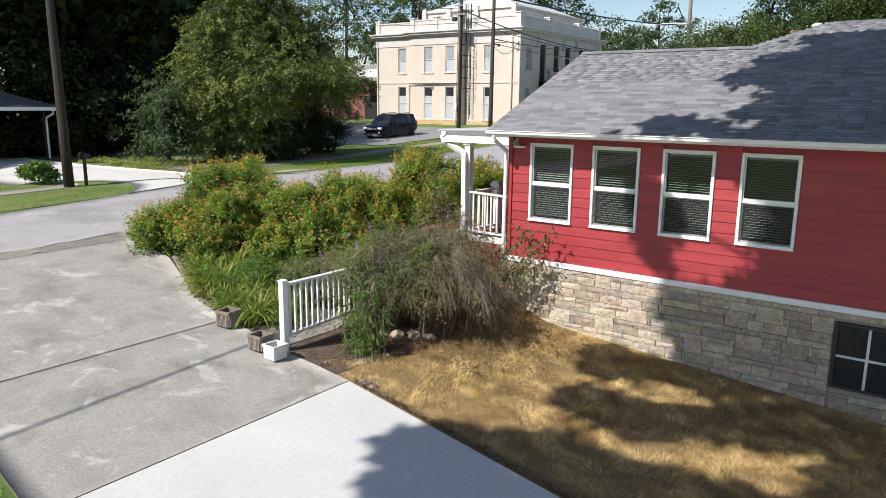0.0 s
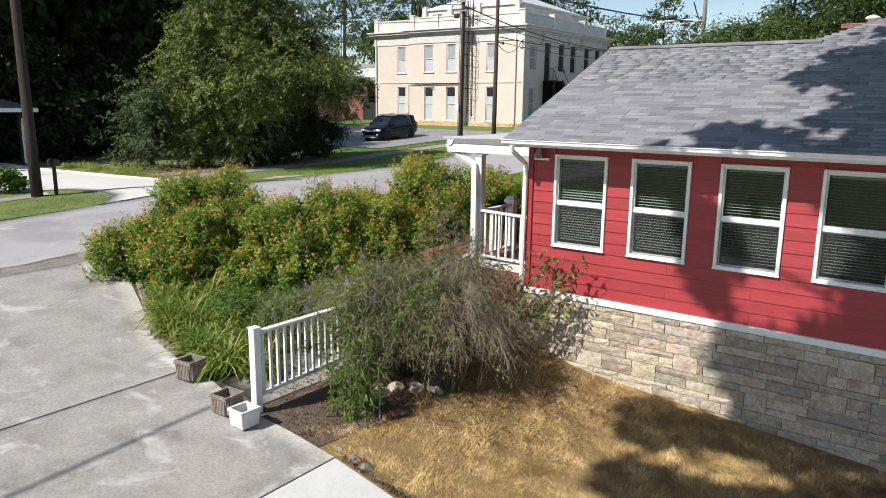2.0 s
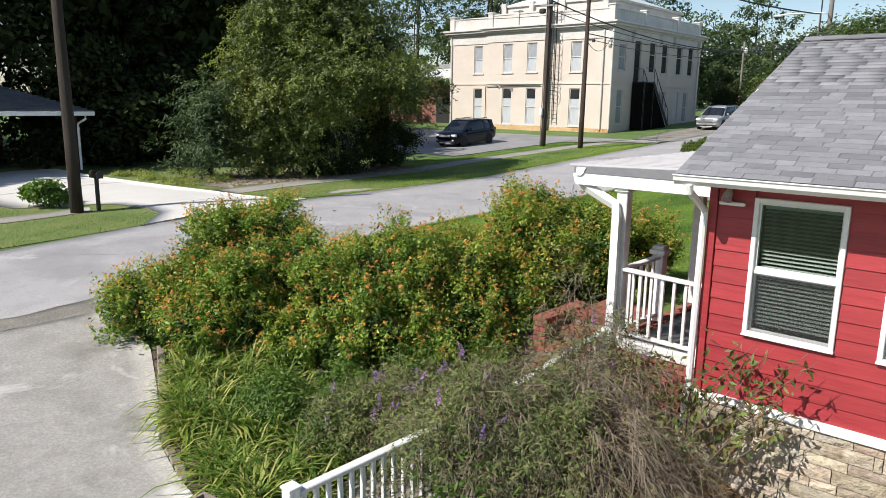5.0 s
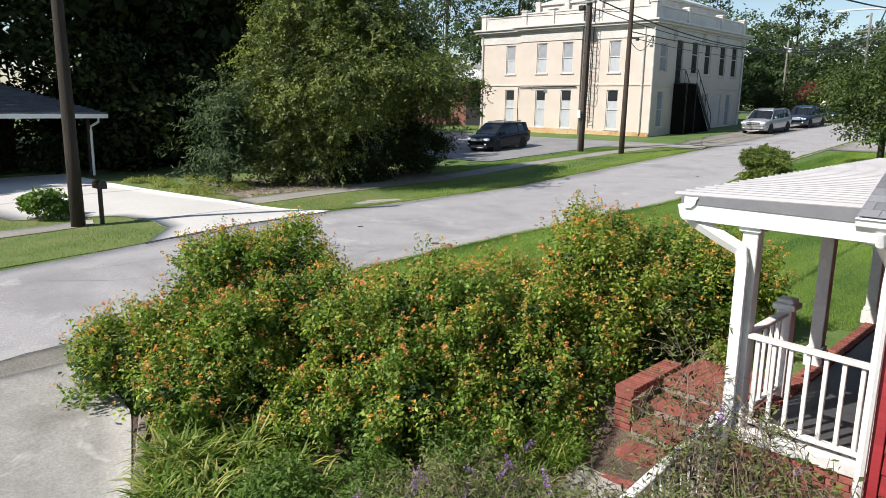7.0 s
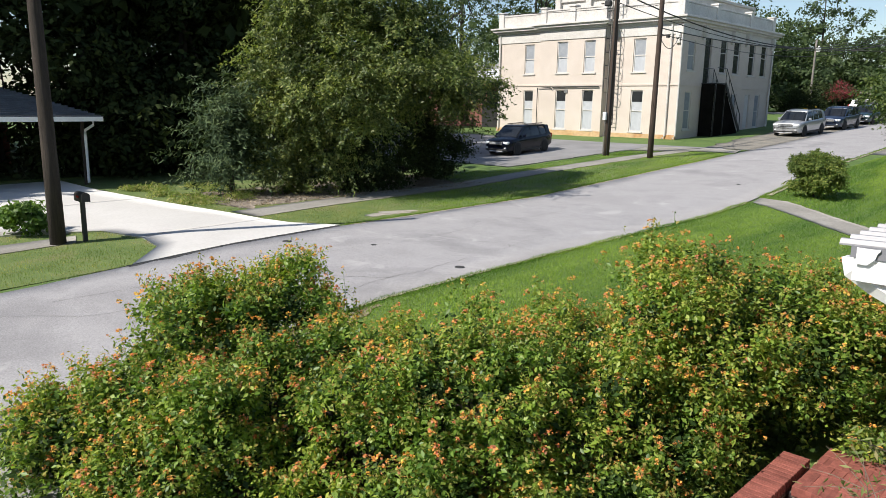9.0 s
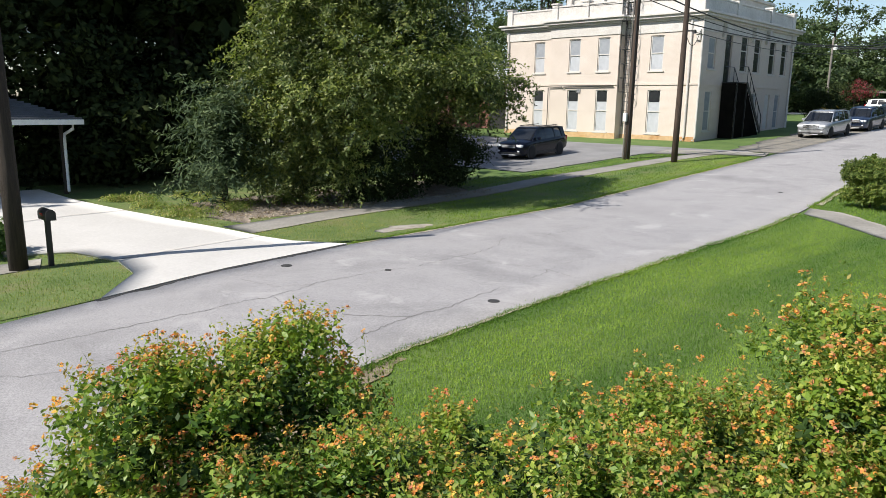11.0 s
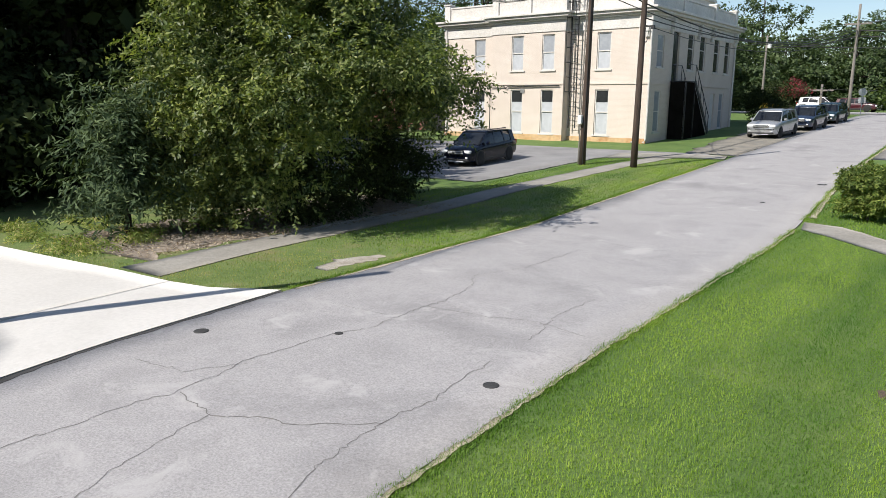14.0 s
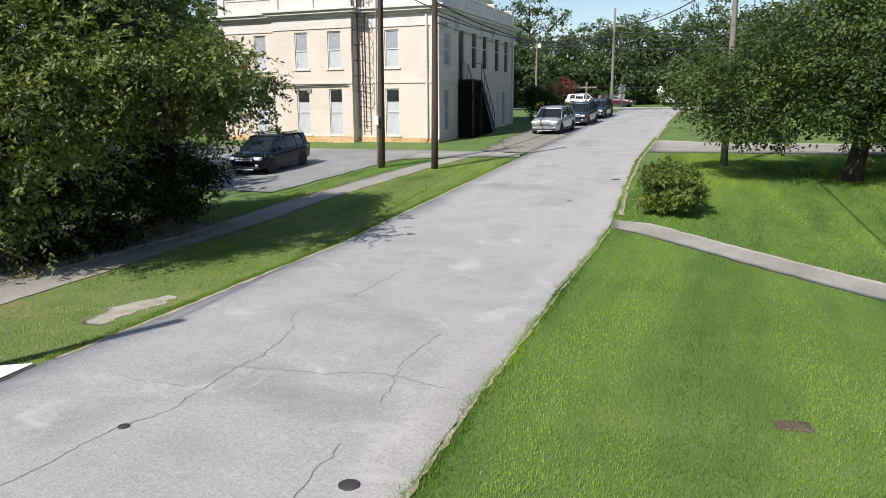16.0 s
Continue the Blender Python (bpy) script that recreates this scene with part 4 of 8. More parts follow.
def window_unit(a, b, turn):
    """A white double-hung window with grey blinds, whose slats are turned by so many degrees."""
    w = tagged(empty("window", (a + b) / 2, WY, WZ0), "white framed sash window with grey slatted blinds", "window", "south windows")
    h, hw = WZ1 - WZ0, (b - a) / 2
    t, y0 = 0.05, -0.035
    part("window_frame", boxes((-hw, -hw + t, y0, 0.14, 0, h), (hw - t, hw, y0, 0.14, 0, h), (-hw + t, hw - t, y0, 0.14, h - t, h), (-hw + t, hw - t, y0, 0.14, 0, t * 0.8), c=0.006), M["white"], w)
    part("window_sill", boxes((-hw - 0.006, hw + 0.006, y0 - 0.012, 0.0, -0.02, 0.008), c=0.004), M["white"], w)
    mid = h * 0.47
    part("meeting_rail", boxes((-hw + t, hw - t, 0.0, 0.05, mid - 0.025, mid + 0.035), c=0.004), M["white"], w)
    for nm, z0, z1, yy in (("upper_sash", mid + 0.036, h - t - 0.002, 0.012), ("lower_sash", t * 0.8 + 0.002, mid - 0.026, 0.034)):
        s = 0.02
        sash = part(nm, boxes((-hw + t + 0.002, -hw + t + s, yy, yy + 0.03, z0, z1), (hw - t - s, hw - t - 0.002, yy, yy + 0.03, z0, z1), (-hw + t + s, hw - t - s, yy, yy + 0.03, z1 - s, z1), (-hw + t + s, hw - t - s, yy, yy + 0.03, z0, z0 + s)), M["white"], w)
        pn = part("pane", boxes((-hw + t + s - 0.004, hw - t - s + 0.004, yy + 0.013, yy + 0.017, z0 + s - 0.004, z1 - s + 0.004)), M["glass"], sash)
        pn.visible_shadow = False
        if nm == "lower_sash":
            part("insect_screen", boxes((-hw + t + 0.004, hw - t - 0.004, -0.012, -0.01, z0, z1)), M["screen"], sash, "dark insect screen")
    bl = part("blind", boxes((-hw + 0.08, hw - 0.08, 0.1, 0.135, h - 0.12, h - 0.08), c=0.004), M["blind"], w)
    sl = boxes((-hw + 0.085, hw - 0.085, -0.022, 0.022, -0.0012, 0.0012))
    me = None
    z = h - 0.15
    while z > 0.1:
        if me is None:
            s0 = part("slat", sl, M["blind"], bl)
            me = s0.data
            ob = s0
        else:
            ob = new("slat", me)
            ob.parent = bl
        ob.matrix_basis = pose(0, 0.118, z, turn + 3 * math.sin(z * 9), 0, 0.25 * math.sin(z * 31))
        z -= 0.044
    return w


for (a, b), turn in zip(WIN, (16, 7, 4, 3, 6, 6)):
    window_unit(a, b, turn)

# eaves: soffit, fascia and gutter
EY, EZ = 12.12, 3.46
hpart("soffit", boxes((XW - 0.12, XE, EY + 0.06, WY + 0.02, 3.40, 3.43)), M["white"], "white soffit")
hpart("fascia", boxes((XW - 0.14, XE, EY + 0.02, EY + 0.06, 3.38, 3.5), c=0.004), M["white"], "white fascia board")
gut = [(0, 0), (-0.07, 0.0), (-0.115, 0.045), (-0.125, 0.085), (-0.14, 0.1), (-0.14, 0.112), (-0.122, 0.112), (-0.108, 0.05), (-0.068, 0.012), (-0.01, 0.012), (-0.01, 0.112), (0, 0.112)]
cap_ = gut[:6] + [(0, 0.112)]
hpart("gutter_cap", extrude_profile([(EY + 0.02 + u, 3.375 + v) for u, v in cap_], (XW - 0.206, XW - 0.2)), M["white"])
hpart("gutter", extrude_profile([(EY + 0.02 + u, 3.375 + v) for u, v in gut], (XW - 0.2, XE)), M["white"], "white metal eaves gutter")
hpart("downspout", tube([(XW - 0.04, 12.08, 3.38), (XW - 0.04, 12.1, 3.3), (XW - 0.05, WY - 0.06, 3.05), (XW - 0.05, WY - 0.07, 2.9), (XW - 0.06, WY - 0.07, 0.95), (XW - 0.07, WY - 0.12, 0.8), (XW - 0.07, WY - 0.12, 0.25), (XW - 0.12, WY - 0.24, 0.12)], 0.042, 8), M["white"], "white downspout at the house corner")
hpart("drain_boot", tube([(XW - 0.09, WY - 0.2, 0.22), (XW - 0.12, WY - 0.28, 0.05), (XW - 0.15, WY - 0.42, -0.02)], [0.065, 0.07, 0.06], 8), M["plastic"], "black plastic drain boot")

# roof planes under the shingles
SL = 0.415


def rz(y):
    return EZ + 0.05 + SL * (y - EY)


def slab_from(name, pts, thick, material, label=""):
    bm = bmesh.new()
    top = [bm.verts.new(p) for p in pts]
    bot = [bm.verts.new((p[0], p[1], p[2] - thick)) for p in pts]
    n = len(pts)
    bm.faces.new(top), bm.faces.new(bot[::-1])
    for j in range(n):
        bm.faces.new((top[j], bot[j], bot[(j + 1) % n], top[(j + 1) % n]))
    bmesh.ops.recalc_face_normals(bm, faces=bm.faces)
    return hpart(name, bm, material, label)


RX = XW - 0.2
slab_from("roof_deck", [(RX + 0.01, EY, rz(EY) - 0.02), (XE + 0.2, EY, rz(EY) - 0.02), (XE + 0.2, 17.6, rz(17.6) - 0.02), (-2.75, 17.6, rz(17.6) - 0.02), (-4.05, 16.2, rz(16.2) - 0.02), (RX + 0.01, 16.2, rz(16.2) - 0.02)], 0.06, M["shingle_rest"])
slab_from("rear_roof", [(RX, 16.2, rz(16.2) - 0.01), (-3.0, 16.2, rz(16.2) - 0.01), (-3.0, 20.4, rz(12)), (RX, 20.4, rz(12))], 0.06, M["shingle_rest"])
slab_from("rear_main_roof", [(-2.75, 17.6, rz(17.6) - 0.01), (XE + 0.2, 17.6, rz(17.6) - 0.01), (XE + 0.2, 24.6, rz(12)), (-4.6, 24.6, rz(12))], 0.06, M["shingle_rest"])
slab_from("hip_roof", [(-4.05, 16.2, rz(16.2) - 0.01), (-2.75, 17.6, rz(17.6) - 0.01), (-4.6, 24.6, rz(12)), (-6.2, 18.0, rz(14))], 0.06, M["shingle_rest"])
hpart("rake_board", boxes((RX - 0.005, RX + 0.03, 0, 4.1, -0.14, -0.01), m=pose(0, EY, rz(EY), math.degrees(math.atan(SL)))), M["white"], "white rake board")
chim = tagged(empty("chimney", -4.0, 22.5, 4.0), "red brick chimney with a white vent cap beyond the ridge", "chimney")
part("stack", boxes((-0.45, 0.45, -0.4, 0.4, 0, 1.92), (-0.5, 0.5, -0.45, 0.45, 1.92, 2.03), c=0.01), M["old_brick"], chim)
part("vent_cap", lathe([(0.1, 2.03), (0.1, 2.14), (0.17, 2.16), (0.15, 2.2), (0.06, 2.24), (0.02, 2.25)], 14), M["white"], chim, "white vent cap", True).matrix_basis = pose(0.1, 0, 0)

# the flood lamp under the eaves
lamp = tagged(empty("flood_lamp", -7.38, WY, 3.24), "white twin flood lamp on the wall under the eaves", "lamp")
part("back_plate", boxes((-0.14, 0.14, -0.06, 0.0, -0.11, -0.07), c=0.01), M["white"], lamp)
part("lamp_arm", tube([(-0.02, -0.02, -0.07), (-0.02, -0.08, 0.0), (-0.02, -0.12, 0.02)], 0.018, 6), M["steel"], lamp)
part("lamp_head", tube([(-0.02, -0.08, 0.07), (-0.02, -0.12, 0.03), (-0.02, -0.17, -0.04)], [0.03, 0.05, 0.06], 10), M["steel"], lamp)

# basement window
bw = tagged(empty("basement_window", -0.75, WY, -0.46), "steel framed basement window with four dark panes", "window")
bx, bh = 0.7, 1.1
part("window_frame", boxes((-bx, -bx + 0.05, -0.05, 0.06, 0, bh), (bx - 0.05, bx, -0.05, 0.06, 0, bh), (-bx + 0.05, bx - 0.05, -0.05, 0.06, bh - 0.05, bh), (-bx + 0.05, bx - 0.05, -0.05, 0.06, 0, 0.05), c=0.006), M["plastic"], bw)
part("glazing_bar", boxes((-0.23, -0.19, -0.03, 0.02, 0.05, bh - 0.05), (0.25, 0.29, -0.03, 0.02, 0.05, bh - 0.05)), M["worn_white"], bw)
part("glazing_bar", boxes((-bx + 0.05, -0.23, -0.028, 0.018, 0.52, 0.555), (-0.19, 0.25, -0.028, 0.018, 0.52, 0.555), (0.29, bx - 0.05, -0.028, 0.018, 0.52, 0.555)), M["worn_white"], bw)
for px, pz in itertools.product(((-bx + 0.05, -0.23), (-0.19, 0.25), (0.29, bx - 0.05)), ((0.05, 0.52), (0.555, bh - 0.05))):
    part("pane", boxes((px[0], px[1], 0.0, 0.004, pz[0], pz[1])), M["pane_dark"], bw)
# black sheet in place of the unlit cellar behind the panes
part("well", boxes((-bx, bx, 0.1, 0.14, 0, bh)), M["dark"], bw)

# ---- stone base: irregular courses of cut stone ----
base = under(part("stone_base", boxes((XW + 0.01, -1.45, WY + 0.02, WY + 0.3, -1.4, 0.795), (-0.05, XE, WY + 0.02, WY + 0.3, -1.4, 0.795), (-1.45, -0.05, WY + 0.02, WY + 0.3, -1.4, -0.46), (-1.45, -0.05, WY + 0.02, WY + 0.3, 0.64, 0.795)), M["mortar"]))
base["label"] = "cut stone foundation in irregular courses"
rs = random.Random(7)
stones = []
z_levels = [0.79, 0.69, 0.53, 0.41, 0.24, 0.14, -0.02, -0.13, -0.29, -0.39, -0.56, -0.67, -0.83, -0.94, -1.1, -1.2]
used = {}
for k in range(len(z_levels) - 1):
    z1, z0 = z_levels[k], z_levels[k + 1]
    x = XW + 0.01 - 0.1
    while x < 2.6:
        w = rs.choice((0.3, 0.42, 0.55, 0.7, 0.85)) * rs.uniform(0.9, 1.1)
        a, b = max(x, XW + 0.01), x + w
        tall = rs.random() < 0.22 and k + 2 < len(z_levels) and w < 0.5
        free = [(a, b)]
        for (ua, ub) in used.get(k, []):
            nf = []
            for fa, fb in free:
                if ub <= fa or ua >= fb:
                    nf.append((fa, fb))
                else:
                    if ua - fa > 0.08:
                        nf.append((fa, ua))
                    if fb - ub > 0.08:
                        nf.append((ub, fb))
            free = nf
        for fa, fb in free:
            zz = z0
            if tall and fb - fa > 0.2:
                zz = z_levels[k + 2]
                used.setdefault(k + 1, []).append((fa, fb))
            if fb > -1.47 and fa < -0.03 and zz < 0.64 and z1 > -0.46:
                if fa < -1.55:
                    fb = -1.47
                elif fb > 0.05:
                    fa = -0.03
                else:
                    continue
            stones.append((fa, fb, zz, z1))
        x = b
for fa, fb, z0, z1 in stones:
    bm = bmesh.new()
    g = 0.0045
    nx, nz = 3, 2
    d = rs.uniform(0.025, 0.045)
    vs = {}
    for i in range(nx + 1):
        for j in range(nz + 1):
            edge = 0.009 if (i in (0, nx) or j in (0, nz)) else 0.0
            vs[i, j] = bm.verts.new((fa + g + (fb - fa - 2 * g) * i / nx, WY - d + edge + rs.uniform(-0.006, 0.006), z0 + g + (z1 - z0 - 2 * g) * j / nz))
    for i in range(nx):
        for j in range(nz):
            bm.faces.new((vs[i, j], vs[i + 1, j], vs[i + 1, j + 1], vs[i, j + 1]))
    rimv = [vs[i, 0] for i in range(nx + 1)] + [vs[nx, j] for j in range(1, nz + 1)] + [vs[i, nz] for i in range(nx - 1, -1, -1)] + [vs[0, j] for j in range(nz - 1, 0, -1)]
    back = [bm.verts.new((v.co.x, WY + 0.025, v.co.z)) for v in rimv]
    n = len(rimv)
    for j in range(n):
        bm.faces.new((rimv[j], back[j], back[(j + 1) % n], rimv[(j + 1) % n]))
    bmesh.ops.recalc_face_normals(bm, faces=bm.faces)
    st = part("stone", bm, M["stone"])
    st.parent, st.matrix_parent_inverse = base, base.matrix_basis.inverted()

# ---- porch ----
PX, PY, PZ = -8.95, 13.0, 1.08
porch = tagged(empty("porch", -8.3, 16, 0.5), "white posted front porch with a grey metal roof and brick base", "porch")


def ppart(name, bm, material, label="", smooth=False):
    return under(part(name, bm, material, None, label, smooth), porch)


ppart("deck", boxes((PX + 0.16, XW - 0.005, PY + 0.02, 20.4, PZ - 0.06, PZ), c=0.005), M["porch_floor"], "dark painted deck")
brick_core = ppart("brick_base", boxes((PX - 0.02, XW - 0.01, PY + 0.05, PY + 0.2, -0.1, PZ - 0.07), (PX - 0.02, PX + 0.14, PY + 0.2, 20.4, 0.5, PZ - 0.07)), M["joint"], "red brick porch base")


def porch_post(y, x=PX, w=0.075):
    ob = ppart("post", boxes((x - w, x + w, y - w, y + w, PZ, 3.2), (x - w - 0.035, x + w + 0.035, y - w - 0.035, y + w + 0.035, PZ, PZ + 0.2), (x - w - 0.02, x + w + 0.02, y - w - 0.02, y + w + 0.02, PZ + 0.2, PZ + 0.26), (x - w - 0.03, x + w + 0.03, y - w - 0.03, y + w + 0.03, 3.1, 3.18), c=0.008), M["worn_white"], "white painted square post")
    return ob


for yy in (PY + 0.12, 15.65, 18.25, 20.3):
    porch_post(yy)
porch_post(PY + 0.08, XW - 0.09, 0.05)
newel = ppart("newel_post", boxes((PX - 0.06, PX + 0.1, 14.2, 14.36, PZ, 2.1), c=0.006), M["white"], "white newel post")
part("cap", boxes((PX - 0.1, PX + 0.14, 14.16, 14.4, 2.1, 2.17), (PX - 0.07, PX + 0.11, 14.19, 14.37, 2.17, 2.22), c=0.012), M["worn_white"], newel, "pale weathered cap")


def rail_run(a, b, top, bottom, n, parent):
    """A top rail, a bottom rail and n balusters between two points on the plan; top and bottom: heights at both ends."""
    ax, ay = a
    bx_, by = b
    L = math.hypot(bx_ - ax, by - ay)
    ang = math.degrees(math.atan2(by - ay, bx_ - ax))
    for nm, hh, sz in (("top_rail", top, 0.05), ("bottom_rail", bottom, 0.038)):
        tilt = -math.degrees(math.atan2(hh[1] - hh[0], L))
        m = pose(ax, ay, hh[0], 0, 0, ang) @ pose(0, 0, 0, 0, tilt, 0)
        ob = part(nm, boxes((0.0, L / math.cos(math.radians(tilt)), -sz, sz, -0.045, 0.0), c=0.008, m=m), M["worn_white"])
        under(ob, parent)
    for k in range(n):
        f = (k + 0.6) / (n + 0.2)
        z1, z0 = top[0] + f * (top[1] - top[0]) - 0.045, bottom[0] + f * (bottom[1] - bottom[0]) - 0.02
        ob = part("baluster", boxes((-0.02, 0.02, -0.02, 0.02, 0, z1 - z0), c=0.004), M["worn_white"])
        under(ob, parent)
        ob.matrix_basis = pose(ax + f * (bx_ - ax), ay + f * (by - ay), z0, 0, 0, ang)


rail_run((PX + 0.08, PY + 0.08), (XW - 0.14, PY + 0.08), (2.1, 2.06), (1.24, 1.22), 7, porch)
rail_run((PX + 0.02, PY + 0.2), (PX + 0.02, 14.2), (2.08, 2.08), (1.22, 1.22), 5, porch)
# porch roof: ribbed sheet that falls to the west, with fascia, flashing and gutter
rib = []
yy = PY - 0.02
while yy < 20.9:
    rib += [(yy, 0.0), (yy + 0.02, 0.03), (yy + 0.055, 0.03), (yy + 0.075, 0.0)]
    yy += 0.23
bm = bmesh.new()
ra = [bm.verts.new((-9.72, u, 3.4 + v)) for u, v in rib]
rb = [bm.verts.new((XW - 0.06, u, 3.455 + v)) for u, v in rib]
rc = [bm.verts.new((-9.72, u, 3.388)) for u, v in rib]
rd = [bm.verts.new((XW - 0.06, u, 3.44)) for u, v in rib]
for j in range(len(rib) - 1):
    bm.faces.new((ra[j], ra[j + 1], rb[j + 1], rb[j]))
    bm.faces.new((rc[j + 1], rc[j], rd[j], rd[j + 1]))
    bm.faces.new((ra[j + 1], ra[j], rc[j], rc[j + 1]))
bm.faces.new((ra[0], rb[0], rd[0], rc[0]))
bmesh.ops.recalc_face_normals(bm, faces=bm.faces)
ppart("metal_roof", bm, M["metal_roof"], "ribbed grey metal roofing")
ppart("fascia", boxes((-9.62, XW + 0.02, PY - 0.02, PY + 0.03, 3.15, 3.312), (-9.62, -9.57, PY + 0.03, 20.6, 3.15, 3.312), c=0.004), M["white"], "white fascia boards")
fl = bmesh.new()
fv = [fl.verts.new(p) for p in ((-9.64, PY - 0.03, 3.314), (XW, PY - 0.03, 3.314), (XW, PY - 0.03, 3.45), (-9.64, PY - 0.03, 3.394), (-9.64, PY, 3.314), (XW, PY, 3.314), (XW, PY, 3.45), (-9.64, PY, 3.394))]
for q in ((0, 1, 2, 3), (7, 6, 5, 4), (0, 4, 5, 1), (1, 5, 6, 2), (2, 6, 7, 3), (3, 7, 4, 0)):
    fl.faces.new([fv[k] for k in q])
bmesh.ops.recalc_face_normals(fl, faces=fl.faces)
ppart("flashing", fl, M["dark_grey"], "grey drip flashing")
ppart("beam", boxes((PX - 0.07, PX + 0.07, PY + 0.04, 20.5, 3.16, 3.29), c=0.005), M["white"], "white beam over the posts")
ppart("porch_ceiling", boxes((-9.56, XW - 0.01, PY + 0.04, 20.5, 3.295, 3.312)), M["white"])
gy0 = extrude_profile([(u, v) for u, v in gut], (0, 7.7))
gob = ppart("gutter", gy0, M["white"], "white metal gutter")
gob.matrix_basis = pose(-9.6, PY - 0.04, 3.275, 0, 0, 90) @ Matrix.Scale(1, 4)
gcap = ppart("gutter_cap", extrude_profile(cap_, (-0.006, 0)), M["white"])
gcap.matrix_basis = gob.matrix_basis.copy()
ppart("downspout", tube([(-9.66, PY + 0.1, 3.3), (-9.64, PY + 0.1, 3.2), (-9.5, PY + 0.09, 3.12), (-9.2, PY + 0.03, 3.0), (PX - 0.06, PY - 0.01, 2.93), (PX - 0.02, PY - 0.03, 2.8), (PX - 0.02, PY - 0.03, 1.3), (PX - 0.03, PY - 0.07, 1.14), (PX - 0.04, PY - 0.15, 0.97), (PX - 0.04, PY - 0.19, 0.4)], 0.07, 4), M["white"], "white downspout with elbows")
ppart("edge_board", boxes((PX + 0.1, XW - 0.14, PY - 0.025, PY + 0.015, PZ - 0.07, PZ + 0.05), (PX + 0.1, XW - 0.14, PY + 0.015, PY + 0.15, PZ + 0.004, PZ + 0.05), c=0.006), M["worn_white"], "flaking white edge board")

# ---- brick steps with a cheek wall ----
steps = tagged(empty("brick_steps", -9.7, 13.4, 0.3), "red brick steps with a brick cheek wall up to the porch", "steps")
SX0, SX1 = -10.12, -9.08
tops = [(12.45, 0.36), (12.8, 0.54), (13.15, 0.72), (13.5, 0.9), (13.85, 1.07)]
core = part("core", boxes((SX0 + 0.01, SX1 - 0.01, 12.47, 12.82, 0.0, 0.29), (SX0 + 0.01, SX1 - 0.01, 12.82, 13.17, 0.0, 0.47), (SX0 + 0.01, SX1 - 0.01, 13.17, 13.52, 0.0, 0.65), (SX0 + 0.01, SX1 - 0.01, 13.52, 13.87, 0.0, 0.83), (SX0 + 0.01, SX1 - 0.01, 13.87, 14.95, 0.1, 1.0)), M["joint"])
under(core, steps)
cheek = under(part("cheek_wall", boxes((-10.36, -10.14, 13.25, 14.5, 0.1, 1.005)), M["joint"]), steps)
sheet("garden_walk", [(-9.2, 7.95), (-9.2, 10), (-9.2, 12.5)], [(-10.2, 8.05), (-10.3, 10), (-10.35, 12.5)], 14, 5, M["walk"], "mossy paved walk between the drive and the steps", "path", lift=0.045, ragged=0.02)

# ---- handrail along the walk ----
fence = tagged(empty("handrail_fence", -9.06, 7.8, -0.25), "white wooden handrail with balusters beside the walk", "fence")
under(part("post", boxes((-9.115, -9.0, 7.75, 7.865, H(-9.06, 7.8) - 0.05, 1.04), (-9.125, -8.99, 7.74, 7.875, 1.04, 1.065), c=0.008), M["white"]), fence)
under(part("post", boxes((-9.11, -9.01, 10.4, 10.5, H(-9.06, 10.45) - 0.1, 1.0), c=0.008), M["worn_white"]), fence)
rail_run((-9.06, 7.86), (-9.06, 10.42), (1.0, 0.98), (0.1, 0.2), 19, fence)
rail_run((-9.06, 10.5), (-9.04, 12.98), (0.98, 1.25), (0.22, 0.45), 18, fence)

# ---- planters ----
def planter(name, s, h, material, x, y, turn, label, flutes=True):
    z = max(H(x, y), H(x + s / 2, y), H(x - s / 2, y)) + 0.05
    p = tagged(empty(name, x, y, z), label, "planter", "drive planters")
    p.matrix_basis = pose(x, y, z, 0, 0, turn)
    bm = bmesh.new()
    t, lo = 0.035, 0.42 * s
    hi = 0.5 * s
    ring = lambda r, zz: [bm.verts.new((sx * r, sy * r, zz)) for sx, sy in ((-1, -1), (1, -1), (1, 1), (-1, 1))]
    r = [ring(lo, 0), ring(hi - 0.012, h * 0.82), ring(hi, h * 0.83), ring(hi, h), ring(hi - t, h), ring(hi - t - 0.01, h * 0.45)]
    for a, b in zip(r, r[1:]):
        for j in range(4):
            bm.faces.new((a[j], a[(j + 1) % 4], b[(j + 1) % 4], b[j]))
    bm.faces.new(r[0][::-1])
    bm.faces.new(r[-1])
    bmesh.ops.recalc_face_normals(bm, faces=bm.faces)
    part("tub", bm, material, p)
    if flutes:
        for k in range(9):
            u = (k - 4) / 4.6 * lo
            for q in range(4):
                f = part("flute", boxes((u - 0.012, u + 0.012, -lo - 0.03, -lo + 0.01, 0.01, h * 0.8), c=0.005, m=pose(0, 0, 0, 0, 0, 90 * q)), material, p)
    part("soil", boxes((-lo + 0.03, lo - 0.03, -lo + 0.03, lo - 0.03, h * 0.45 - 0.02, h * 0.52), c=0.02), M["soil"], p, "dark dry soil")
    return p


planter("planter", 0.34, 0.29, M["planter"], -10.55, 7.8, 8, "fluted brown concrete planter box, empty, beside the drive")
planter("planter", 0.33, 0.26, M["planter"], -9.33, 7.52, 3, "fluted brown concrete planter box with dry soil, beside the rail post")
planter("planter", 0.31, 0.24, M["worn_white"], -8.87, 7.44, -2, "white ribbed planter box at the foot of the rail post", False)


